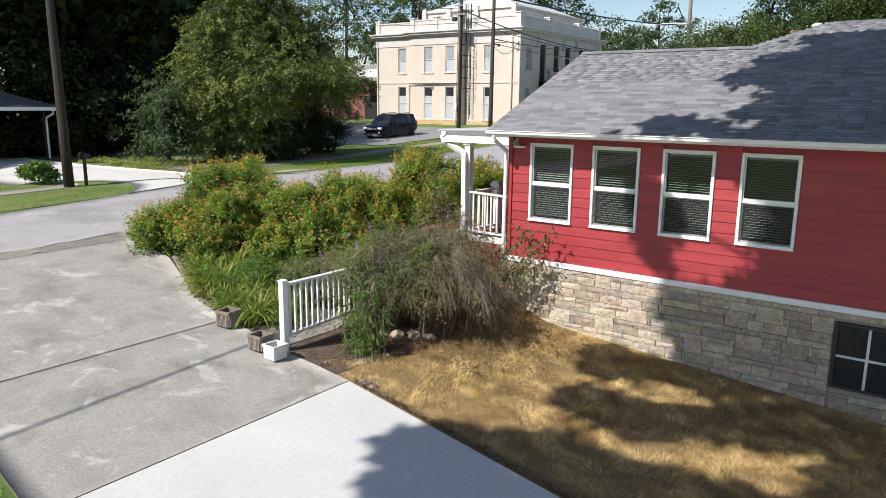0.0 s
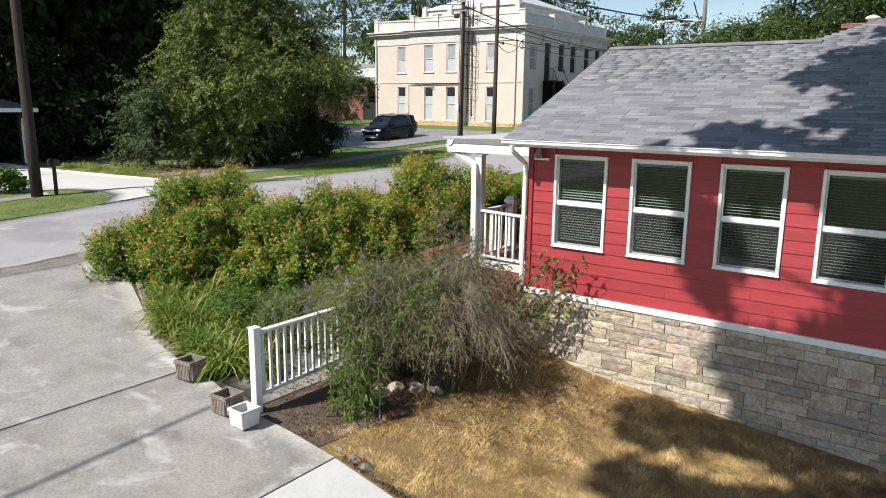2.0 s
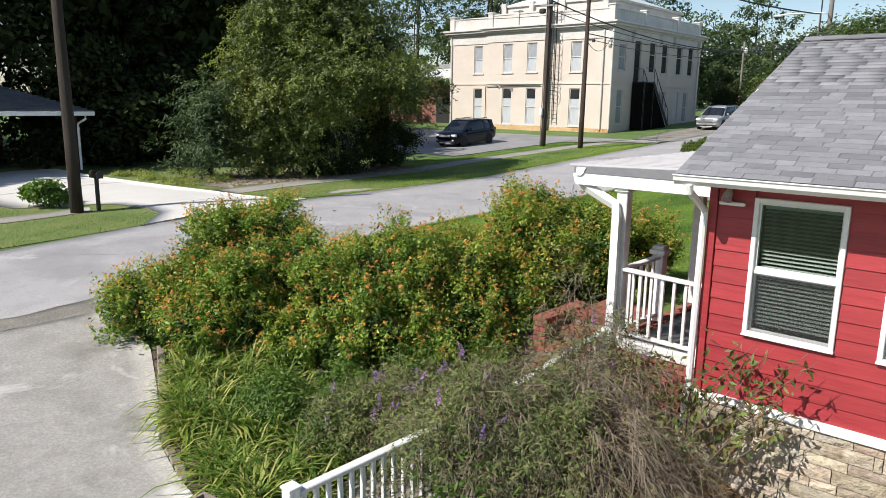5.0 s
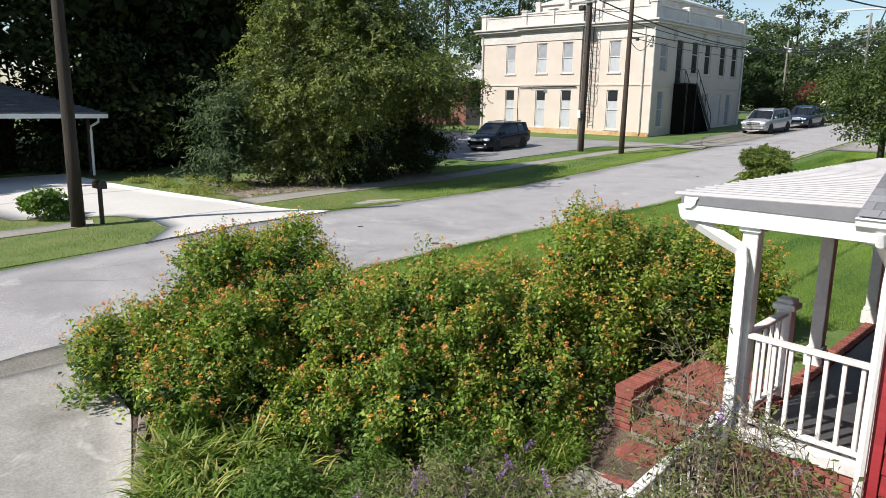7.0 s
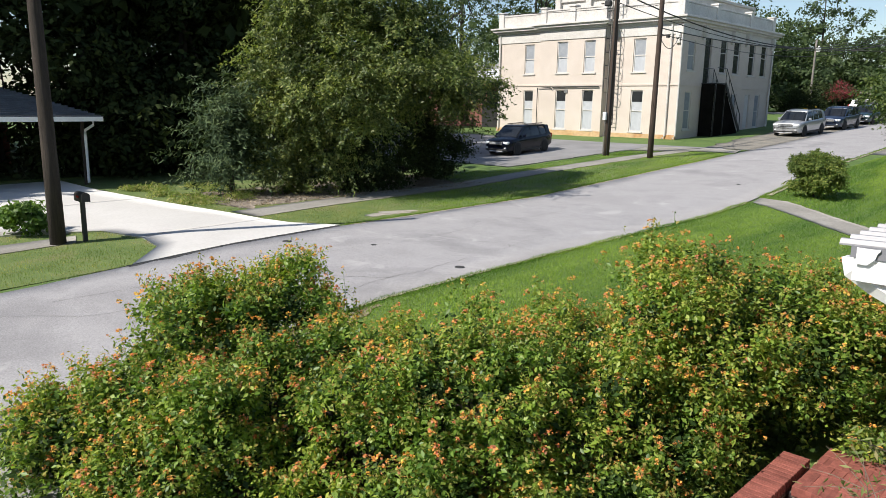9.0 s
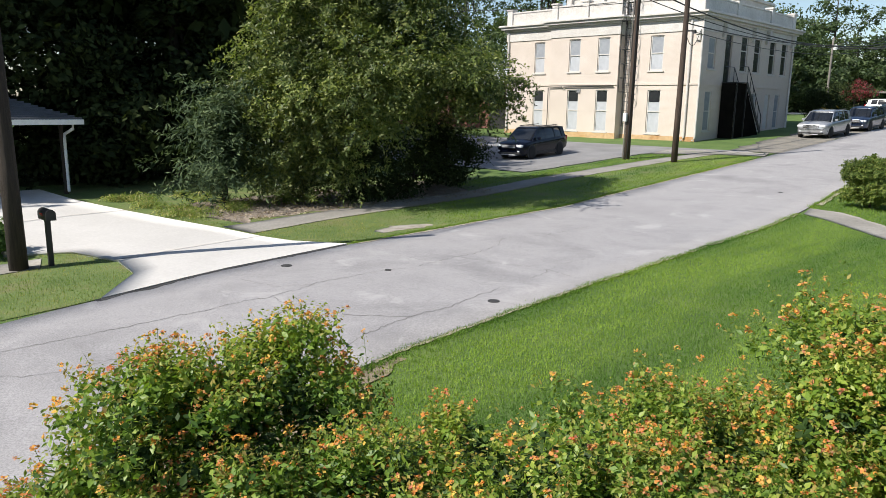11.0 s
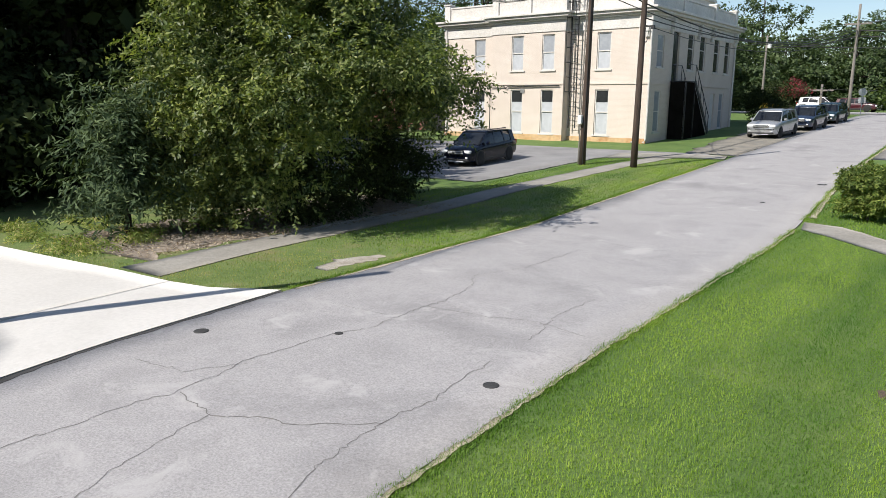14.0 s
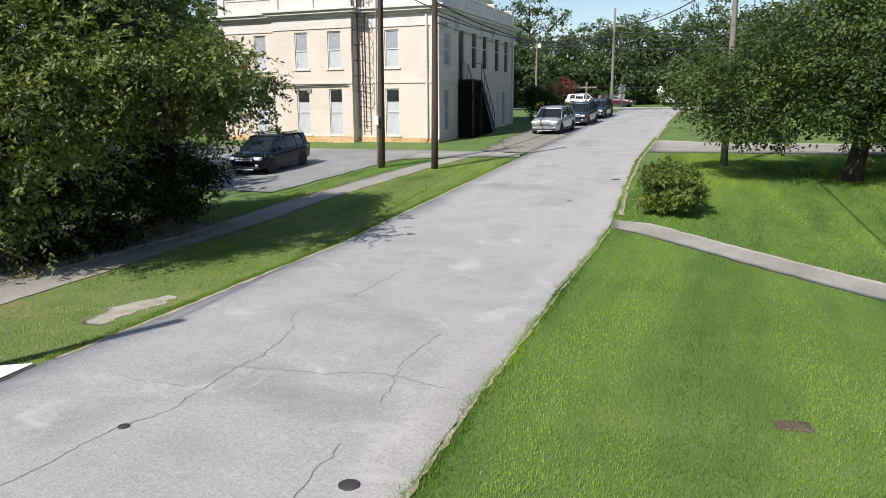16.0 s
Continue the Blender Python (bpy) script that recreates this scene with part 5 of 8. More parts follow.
# ---- rocks and border stones ----
def rock(name, x, y, s, label, seed, material=None, group="", dz=0.0):
    r = np.random.RandomState(seed)
    bm = bmesh.new()
    bmesh.ops.create_icosphere(bm, subdivisions=2, radius=1.0)
    ax = r.uniform(0.7, 1.2, 3) * s
    for v in bm.verts:
        n = 1 + 0.35 * noise.noise(v.co * 1.3 + Vector((seed, 0, 0))) + 0.15 * noise.noise(v.co * 3.1 + Vector((0, seed, 0)))
        v.co = Vector((v.co.x * ax[0] * n, v.co.y * ax[1] * n, v.co.z * ax[2] * 0.65 * n))
    ob = part(name, bm, material or M["stone"])
    ob.matrix_basis = pose(x, y, H(x, y) + s * 0.2 + dz, 0, 0, r.uniform(0, 360))
    return tagged(ob, label, "rock", group)


for k, (x, y, s, m_) in enumerate([(-7.05, 7.8, 0.13, "planter"), (-6.85, 7.76, 0.1, "planter"), (-7.3, 7.86, 0.12, "planter"), (-7.6, 7.92, 0.09, "stone"), (-8.2, 9.75, 0.17, "stone"), (-7.95, 9.95, 0.19, "stone"), (-8.42, 9.6, 0.13, "stone"), (-7.75, 10.15, 0.15, "stone"), (-8.1, 10.05, 0.14, "stone"), (-8.2, 7.95, 0.06, "planter"), (-6.6, 7.7, 0.07, "planter"), (-7.2, 8.05, 0.08, "planter")]):
    rock("rock", x, y, s, "rough buff field rock at the edge of the straw yard", 100 + k, M[m_], "yard rocks", -0.03)
bl_ = resample([(-15.0, 9.72), (-13.7, 9.08), (-12.4, 8.42), (-11.5, 8.2)], 19)
rs = random.Random(21)
for k, (x, y) in enumerate(bl_):
    st = part("border_stone", boxes((-0.11, 0.11, -0.06, 0.06, -0.1, 0.05 + rs.uniform(-0.03, 0.02)), c=0.015), M["planter"])
    st.matrix_basis = pose(x, y - 0.05, H(x, y) + 0.03, rs.uniform(-6, 6), rs.uniform(-6, 6), -26 + rs.uniform(-12, 12))
    tagged(st, "grey weathered edging block along the drive", "edging stone", "drive edging")


# ---- the cream two-storey building ----
def panel(u0, u1, z0, z1, holes, v0, v1, along="x"):
    """One wall with openings through it, from v0 (outside) to v1, along x or y."""
    us = sorted({u0, u1, *[h[0] for h in holes], *[h[1] for h in holes]})
    zs = sorted({z0, z1, *[h[2] for h in holes], *[h[3] for h in holes]})
    bm = bmesh.new()
    vs = {}

    def vert(i, j, k):
        if (i, j, k) not in vs:
            u, z, v = us[i], zs[j], (v0, v1)[k]
            vs[i, j, k] = bm.verts.new((u, v, z) if along == "x" else (v, u, z))
        return vs[i, j, k]

    def solid(i, j):
        if not (0 <= i < len(us) - 1 and 0 <= j < len(zs) - 1):
            return False
        u, z = (us[i] + us[i + 1]) / 2, (zs[j] + zs[j + 1]) / 2
        return not any(h[0] < u < h[1] and h[2] < z < h[3] for h in holes)

    for i in range(len(us) - 1):
        for j in range(len(zs) - 1):
            if not solid(i, j):
                continue
            for k in (0, 1):
                bm.faces.new([vert(i, j, k), vert(i + 1, j, k), vert(i + 1, j + 1, k), vert(i, j + 1, k)])
            for di, dj, e in ((-1, 0, ((i, j), (i, j + 1))), (1, 0, ((i + 1, j), (i + 1, j + 1))), (0, -1, ((i, j), (i + 1, j))), (0, 1, ((i, j + 1), (i + 1, j + 1)))):
                if not solid(i + di, j + dj):
                    bm.faces.new([vert(*e[0], 0), vert(*e[1], 0), vert(*e[1], 1), vert(*e[0], 1)])
    bmesh.ops.recalc_face_normals(bm, faces=bm.faces)
    return bm


hall = tagged(empty("town_building", -40.8, 60, 2.0), "cream painted brick two-storey building with white cornices", "building")


def bpart(name, bm, material, label="", parent=None, smooth=False):
    ob = part(name, bm, material, None, label, smooth)
    if parent is None:
        under(ob, hall)
    else:
        ob.parent = parent
    return ob


FY, SX = 55.2, -32.58
BX0 = -48.95
UZ, LZ = (6.74, 9.07), (2.5, 5.45)
fwin = [(-46.17, -45.2), (-42.45, -41.46), (-39.98, -39.0), (-36.24, -35.24)]
bay0, bay1 = -44.1, -38.25
flush = [w for w in fwin if not bay0 < w[0] < bay1]
inbay = [w for w in fwin if bay0 < w[0] < bay1]
hole = lambda ws: [(a, b, *z) for a, b in ws for z in (UZ, LZ)]
bpart("front_wall", panel(BX0, bay0, 1.5, 9.85, hole(flush[:1]), FY, FY + 0.35), M["cream"])
bpart("front_wall", panel(bay1, SX, 1.5, 9.85, hole(flush[1:]), FY, FY + 0.35), M["cream"])
bpart("bay_front", panel(bay0, bay1, 1.5, 9.85, hole(inbay), FY - 0.7, FY - 0.35), M["cream"])
for xx in (bay0, bay1 - 0.3):
    bpart("bay_return", boxes((xx, xx + 0.3, FY - 0.35, FY + 0.2, 1.5, 9.85)), M["cream"])
swin_u = [(56.25, 57.35), (61.4, 62.55), (63.7, 64.85), (66.6, 67.75), (69.0, 70.15)]
swin_l = [(56.25, 57.25), (61.7, 62.7), (63.9, 64.9), (68.5, 69.5)]
sholes = [(a, b, 6.85, 9.75 if a > 60 else 8.9) for a, b in swin_u] + [(a, b, 2.75, 5.4) for a, b in swin_l] + [(58.8, 59.9, 6.05, 9.7), (66.5, 67.5, 2.75, 5.35)]
bpart("side_wall", panel(FY + 0.35, 71.3, 1.5, 9.85, sholes, SX, SX - 0.35, "y"), M["cream"])
bpart("rear_walls", boxes((BX0, SX, 71.3, 71.6, 1.5, 9.85), (BX0, BX0 + 0.35, FY + 0.35, 71.3, 1.5, 9.85)), M["cream"])
# one black block paints the unlit inside of the building
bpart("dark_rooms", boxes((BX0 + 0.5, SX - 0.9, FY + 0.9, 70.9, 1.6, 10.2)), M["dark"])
bpart("base_course", boxes((BX0 - 0.03, bay0, FY - 0.05, FY + 0.02, 1.4, 2.38), (bay0 - 0.03, bay1 + 0.03, FY - 0.75, FY - 0.69, 1.4, 2.42), (bay1 + 0.03, SX + 0.03, FY - 0.05, FY + 0.02, 1.4, 2.36)), M["rust"], "rust-stained base course")
bpart("string_course", boxes((BX0 - 0.04, bay0, FY - 0.06, FY + 0.02, 5.78, 5.9), (bay0 - 0.04, bay1 + 0.04, FY - 0.76, FY - 0.69, 5.78, 5.9), (bay1 + 0.04, SX + 0.06, FY - 0.06, FY + 0.02, 5.78, 5.9), (SX, SX + 0.06, FY + 0.02, 71.3, 5.78, 5.9)), M["cream"])


def cornice(x0, x1, y0, y1, z, name="cornice"):
    bpart("frieze", boxes((x0 - 0.06, x1 + 0.06, y0 - 0.06, y1 + 0.06, z - 0.75, z), c=0.01), M["cream_trim"])
    bpart(name, boxes((x0 - 0.2, x1 + 0.2, y0 - 0.2, y1 + 0.2, z, z + 0.15), (x0 - 0.42, x1 + 0.42, y0 - 0.42, y1 + 0.42, z + 0.15, z + 0.33), (x0 - 0.55, x1 + 0.55, y0 - 0.55, y1 + 0.55, z + 0.33, z + 0.47), c=0.02), M["cream_trim"], "white moulded cornice")


cornice(BX0, SX, FY, 71.6, 9.98)
cornice(bay0, bay1, FY - 0.7, FY + 0.4, 9.985)
# parapets in two tiers, with piers
bpart("parapet", boxes((BX0, bay0, FY + 0.05, FY + 0.35, 10.45, 11.35), (bay0, bay1, FY - 0.6, FY - 0.3, 10.45, 11.4), (bay1, SX, FY + 0.05, FY + 0.35, 10.45, 11.35), (SX - 0.35, SX - 0.05, FY + 0.35, 71.3, 10.45, 11.35), (BX0, BX0 + 0.3, FY + 0.35, 71.3, 10.45, 11.35), c=0.02), M["cream_trim"])
bpart("coping", boxes((BX0 - 0.06, bay0 - 0.07, FY, FY + 0.4, 11.35, 11.47), (bay0 - 0.06, bay1 + 0.06, FY - 0.65, FY - 0.25, 11.4, 11.52), (bay1 + 0.07, SX + 0.0, FY, FY + 0.4, 11.35, 11.47), (SX - 0.4, SX + 0.0, FY + 0.4, 71.3, 11.35, 11.47), c=0.015), M["cream_trim"])
for px, py in ((BX0 + 0.2, FY + 0.2), (bay0 + 0.2, FY - 0.45), (-41.2, FY - 0.45), (bay1 - 0.2, FY - 0.45), (SX - 0.2, FY + 0.2), (SX - 0.2, 60.5), (SX - 0.2, 66.5), (SX - 0.2, 71.0)):
    bpart("pier", boxes((px - 0.26, px + 0.26, py - 0.26, py + 0.26, 10.47, 11.6), (px - 0.32, px + 0.32, py - 0.32, py + 0.32, 11.6, 11.72), c=0.02), M["cream_trim"])
bpart("attic", boxes((-44.6, -34.2, 57.2, 70.5, 10.3, 12.35), (-44.75, -34.05, 57.05, 70.65, 12.35, 12.55), c=0.02), M["cream_trim"], "set-back attic storey")
for px in (-44.4, -41.5, -38.4, -34.4):
    bpart("attic_pier", boxes((px - 0.24, px + 0.24, 56.95, 57.35, 10.4, 12.7), c=0.02), M["cream_trim"])
bpart("flat_roof", boxes((BX0 + 0.3, SX - 0.36, FY + 0.4, 71.3, 10.3, 10.4)), M["tin"])
bm = bmesh.new()
q = [bm.verts.new(p) for p in ((-44.5, 57.3, 12.55), (-34.3, 57.3, 12.55), (-34.3, 70.4, 12.55), (-44.5, 70.4, 12.55))]
t0, t1 = bm.verts.new((-39.4, 62.0, 14.6)), bm.verts.new((-39.4, 65.6, 14.6))
bm.faces.new((q[0], q[1], t0)), bm.faces.new((q[1], q[2], t1, t0)), bm.faces.new((q[2], q[3], t1)), bm.faces.new((q[3], q[0], t0, t1)), bm.faces.new(q[::-1])
bpart("hip_roof", bm, M["tin"], "white tin hip roof")


def sash_window(wd, ht, material, name="window", top=None):
    """A white sash window for an opening, about its lower middle, that faces -y."""
    e = part(name, boxes((-wd / 2, -wd / 2 + 0.07, 0.06, 0.16, 0, ht), (wd / 2 - 0.07, wd / 2, 0.06, 0.16, 0, ht), (-wd / 2 + 0.07, wd / 2 - 0.07, 0.06, 0.16, ht - 0.07, ht), (-wd / 2 + 0.07, wd / 2 - 0.07, 0.06, 0.16, 0, 0.08), (-wd / 2 + 0.07, wd / 2 - 0.07, 0.05, 0.15, ht * 0.5 - 0.03, ht * 0.5 + 0.03)), M["cream_trim"])
    up_ = M["pane_mid"] if material is M["pane"] else material
    glazing = [(0.08, ht * 0.5 - 0.03, material), (ht * 0.5 + 0.03, ht - 0.07, up_)]
    if top:
        glazing[1:] = [(ht * 0.5 + 0.03, ht * 0.72, material), (ht * 0.72, ht - 0.07, top)]
    for z0, z1, pm in glazing:
        part("pane", boxes((-wd / 2 + 0.07, wd / 2 - 0.07, 0.1, 0.11, z0, z1)), pm, e)
    part("sill", boxes((-wd / 2 - 0.13, wd / 2 + 0.13, -0.08, 0.06, -0.1, 0.0), c=0.01), M["cream_trim"], e)
    return e


M["pane_mid"] = mat("grey_pane", (0.28, 0.3, 0.33), (0.4, 0.42, 0.45), 1.2, None, 3, 0.1, 0.15, 0.0)
up0 = sash_window(0.98, UZ[1] - UZ[0], M["pane"])
lo0 = sash_window(0.98, LZ[1] - LZ[0], M["pane"], top=M["pane_dark"])
su0 = sash_window(1.1, 2.9, M["pane_dark"])
sl0 = sash_window(1.0, 2.65, M["pane_mid"])


def put(ob, m):
    c = copy_thing(ob, m)
    c.parent, c.matrix_parent_inverse = hall, hall.matrix_basis.inverted()
    return c


for a, b in fwin:
    yb = FY - 0.7 if bay0 < a < bay1 else FY
    put(up0, pose((a + b) / 2, yb, UZ[0]))
    put(lo0, pose((a + b) / 2, yb, LZ[0]))
for a, b in swin_u[1:]:
    put(su0, pose(SX, (a + b) / 2, 6.85, 0, 0, 90))
for a, b in swin_l:
    put(sl0, pose(SX, (a + b) / 2, 2.75, 0, 0, 90))
s10 = sash_window(1.05, 2.05, M["pane_mid"])
put(s10, pose(SX, 56.8, 6.85, 0, 0, 90))
for ob in (up0, lo0, su0, sl0, s10):
    for c in [*ob.children_recursive, ob]:
        bpy.data.objects.remove(c)
bpart("door", boxes((SX - 0.2, SX - 0.12, 58.82, 59.88, 6.05, 9.68), c=0.01), M["pane_dark"], "dark upper door over the iron stair")
bpart("door", boxes((SX - 0.2, SX - 0.1, 66.52, 67.48, 2.75, 5.33), c=0.01), M["cream_trim"], "white ground floor door")
for x_, y_ in ((SX + 0.06, FY - 0.07), (BX0 + 0.2, FY - 0.09), (SX + 0.1, 71.1), (-33.3, FY - 0.1)):
    bpart("downspout", tube([(x_, y_, 9.9), (x_, y_, 2.3), (x_ - 0.1, y_ - 0.15, 2.1)], 0.07, 8), M["cream_trim"], "white downspout")
for y_ in (58.2, 63.1, 65.7, 70.8):
    bpart("bracket", boxes((SX, SX + 0.35, y_ - 0.15, y_ + 0.15, 9.3, 9.95), (SX, SX + 0.2, y_ - 0.12, y_ + 0.12, 9.0, 9.3), c=0.03), M["cream_trim"], "white scroll bracket")
bpart("bracket", boxes((SX - 0.4, SX - 0.02, FY - 0.22, FY, 8.95, 9.3), (SX - 0.36, SX - 0.06, FY - 0.16, FY, 8.6, 8.95), c=0.03), M["cream_trim"], "white scroll bracket")
bpart("wall_vent", boxes((-41.6, -41.3, FY - 0.76, FY - 0.7, 5.25, 5.5)), M["steel"])

# iron stair up the side wall
stair = tagged(empty("fire_stair", SX + 0.6, 61.5, 2.5), "black iron outside stair up to a first floor door", "stairs")
ST0, ST1, RUN = 60.2, 63.2, 3.0
for xx in (SX + 0.12, SX + 1.1):
    under(part("stringer", boxes((xx, xx + 0.06, 0, 4.6, -0.15, 0.1), m=pose(0, ST0, 6.05, -math.degrees(math.atan2(3.4, RUN)))), M["black"]), stair)
    under(part("hand_rail", tube([(xx + 0.03, 58.7, 7.1), (xx + 0.03, ST0, 7.1), (xx + 0.03, ST1, 3.75), (xx + 0.03, ST1, 2.7)], 0.03, 6), M["black"]), stair)
    for k in range(6):
        yk = ST0 + k * RUN / 5
        zk = 6.05 - k * 3.4 / 5
        under(part("stair_baluster", tube([(xx + 0.03, yk, zk), (xx + 0.03, yk, zk + 1.0)], 0.02, 6), M["black"]), stair)
for k in range(19):
    under(part("tread", boxes((SX + 0.18, SX + 1.1, ST0 + k * 0.158, ST0 + 0.22 + k * 0.158, 6.0 - k * 0.179, 6.03 - k * 0.179)), M["black"]), stair)
under(part("landing", boxes((SX + 0.02, SX + 1.16, 58.6, ST0 + 0.1, 5.98, 6.05), c=0.01), M["black"]), stair)
for yy in (58.62, ST0):
    under(part("leg", boxes((SX + 1.06, SX + 1.14, yy, yy + 0.08, 1.9, 5.98)), M["black"]), stair)
# black sheets that stand in for the shade below landing and flight
under(part("skirt", boxes((SX + 1.03, SX + 1.05, 58.7, ST0 + 0.05, 1.9, 5.97), (SX + 0.05, SX + 1.03, 58.62, 58.66, 1.9, 5.97)), M["stair_shade"], None, "black sheet that paints the shade under the landing"), stair)
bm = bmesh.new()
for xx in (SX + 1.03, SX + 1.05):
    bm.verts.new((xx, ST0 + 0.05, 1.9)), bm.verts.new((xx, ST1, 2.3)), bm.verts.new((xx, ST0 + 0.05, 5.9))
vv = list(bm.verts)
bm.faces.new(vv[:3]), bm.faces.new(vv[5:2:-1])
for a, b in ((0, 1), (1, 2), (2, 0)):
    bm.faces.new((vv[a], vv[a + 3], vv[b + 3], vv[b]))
under(part("skirt", bm, M["stair_shade"], None, "black sheet that paints the shade under the flight"), stair)

# caged roof ladder and pipes on the front
ladder = tagged(empty("roof_ladder", -37.55, FY, 3.0), "black iron caged ladder up the front wall", "ladder")
LY = FY - 0.35
for xx in (-37.95, -37.45):
    under(part("ladder_rail", boxes((xx - 0.03, xx + 0.03, LY - 0.03, LY + 0.03, 2.9, 12.6)), M["black"]), ladder)
for k in range(30):
    under(part("rung", tube([(-37.95, LY, 3.1 + k * 0.31), (-37.45, LY, 3.1 + k * 0.31)], 0.014, 5), M["black"]), ladder)
for z in np.arange(5.3, 12.6, 0.95):
    under(part("cage_hoop", tube([(-37.95, LY, z), (-38.05, LY - 0.4, z), (-37.85, LY - 0.7, z), (-37.55, LY - 0.7, z), (-37.35, LY - 0.4, z), (-37.45, LY, z)], 0.022, 5), M["black"]), ladder)
for xx in (-38.02, -37.7, -37.38):
    under(part("cage_bar", tube([(xx, LY - 0.55, 5.3), (xx, LY - 0.55, 12.55)], 0.018, 5), M["black"]), ladder)
tagged(part("wall_conduit", tube([(-44.15, FY - 0.8, 2.6), (-44.15, FY - 0.8, 5.62), (-42.9, FY - 0.8, 5.66), (-42.8, FY - 0.8, 5.5), (-42.7, FY - 0.8, 5.66), (-38.5, FY - 0.8, 5.7)], 0.04, 6), M["black"]), "black iron pipe on the cream wall", "pipe")
tagged(part("wall_pipe", tube([(-38.35, FY - 0.1, 2.4), (-38.35, FY - 0.1, 12.2)], 0.09, 8), M["dark_grey"]), "tall dark pipe up the front wall", "pipe")

# low brick building with a white canopy next door
M["tin_grey"] = mat("grey_roof_edge", (0.24, 0.24, 0.24), (0.34, 0.34, 0.33), 1.0, None, 12, 0.2, 0.6, 0.1, 20)
low = tagged(empty("brick_building", -56, 62, 2.0), "low dark red brick building with a pale flat roof edge", "building")
under(part("wall", boxes((-66, -50.2, 58.5, 72, 1.4, 6.6)), M["old_brick"]), low)
under(part("roof_edge", boxes((-66.3, -49.9, 58.2, 72.3, 6.6, 6.9), (-66, -51.5, 60.5, 72, 6.9, 8.0), c=0.02), M["tin_grey"]), low)
under(part("canopy", boxes((-53.5, -49.6, -0.05, 2.2, -0.08, 0.35), c=0.02, m=pose(0, 56.4, 6.2, 24)), M["tin"], None, "white tin canopy"), low)
# black panel on the wall, paints the dark of an opening
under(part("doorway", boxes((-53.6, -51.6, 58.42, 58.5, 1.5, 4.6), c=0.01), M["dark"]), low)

# ---- carport with a low hip roof ----
car_port = tagged(empty("carport", -42, 12.5, 0.9), "brick carport with a grey shingle roof and white eaves", "carport")
CX, CY, CZ = -37.93, 18.48, 3.46
bm = bmesh.new()
pts = [(CX, 1.0, CZ + 0.12), (CX, CY, CZ + 0.12), (CX - 10, CY, CZ + 0.12), (CX - 10, 1.0, CZ + 0.12), (CX - 5, 4, CZ + 1.35), (CX - 5, CY - 2.7, CZ + 1.35)]
vv = [bm.verts.new(p) for p in pts]
for f in ((0, 1, 5, 4), (1, 2, 5), (2, 3, 4, 5), (3, 0, 4), (3, 2, 1, 0)):
    bm.faces.new([vv[k] for k in f])
bmesh.ops.recalc_face_normals(bm, faces=bm.faces)
under(part("roof", bm, M["carport_roof"]), car_port)
for k in range(18):
    f0 = k / 18
    y0_, y1_ = 1.0 + 3.0 * f0, CY - 2.7 * f0
    under(part("shingle_course", boxes((CX - 0.03 - 5 * f0, CX + 0.01 - 5 * f0 - 0.27, y0_, y1_, CZ + 0.125 + 1.23 * f0, CZ + 0.15 + 1.23 * (f0 + 0.03))), M["carport_roof"]), car_port)
under(part("eave_board", boxes((CX - 0.06, CX + 0.02, 0.95, CY + 0.05, CZ - 0.06, CZ + 0.12), (CX - 10, CX - 0.06, CY - 0.02, CY + 0.05, CZ - 0.06, CZ + 0.12), c=0.006), M["white"]), car_port)
under(part("ceiling", boxes((CX - 9.9, CX - 0.1, 1.1, CY - 0.1, CZ - 0.05, CZ - 0.02)), M["dark_grey"]), car_port)
under(part("post", boxes((CX - 0.95, CX - 0.83, CY - 0.52, CY - 0.4, 0.8, CZ - 0.05), c=0.01), M["pole"]), car_port)
under(part("downspout", tube([(CX - 0.4, CY - 0.2, CZ - 0.03), (CX - 0.42, CY - 0.2, CZ - 0.22), (CX - 0.8, CY - 0.38, CZ - 0.42), (CX - 0.81, CY - 0.39, CZ - 0.6), (CX - 0.81, CY - 0.39, 0.95)], 0.055, 8), M["white"]), car_port)
under(part("post", boxes((CX - 0.7, CX - 0.58, 12.2, 12.32, 0.8, CZ - 0.05), c=0.01), M["pole"]), car_port)
under(part("back_wall", boxes((CX - 9.6, CX - 9.4, 1.2, CY - 0.9, 0.6, CZ - 0.05)), M["old_brick"]), car_port)
under(part("low_wall", boxes((CX - 7.2, CX - 7.0, 5.0, CY - 2.3, 0.6, 1.35)), M["old_brick"]), car_port)


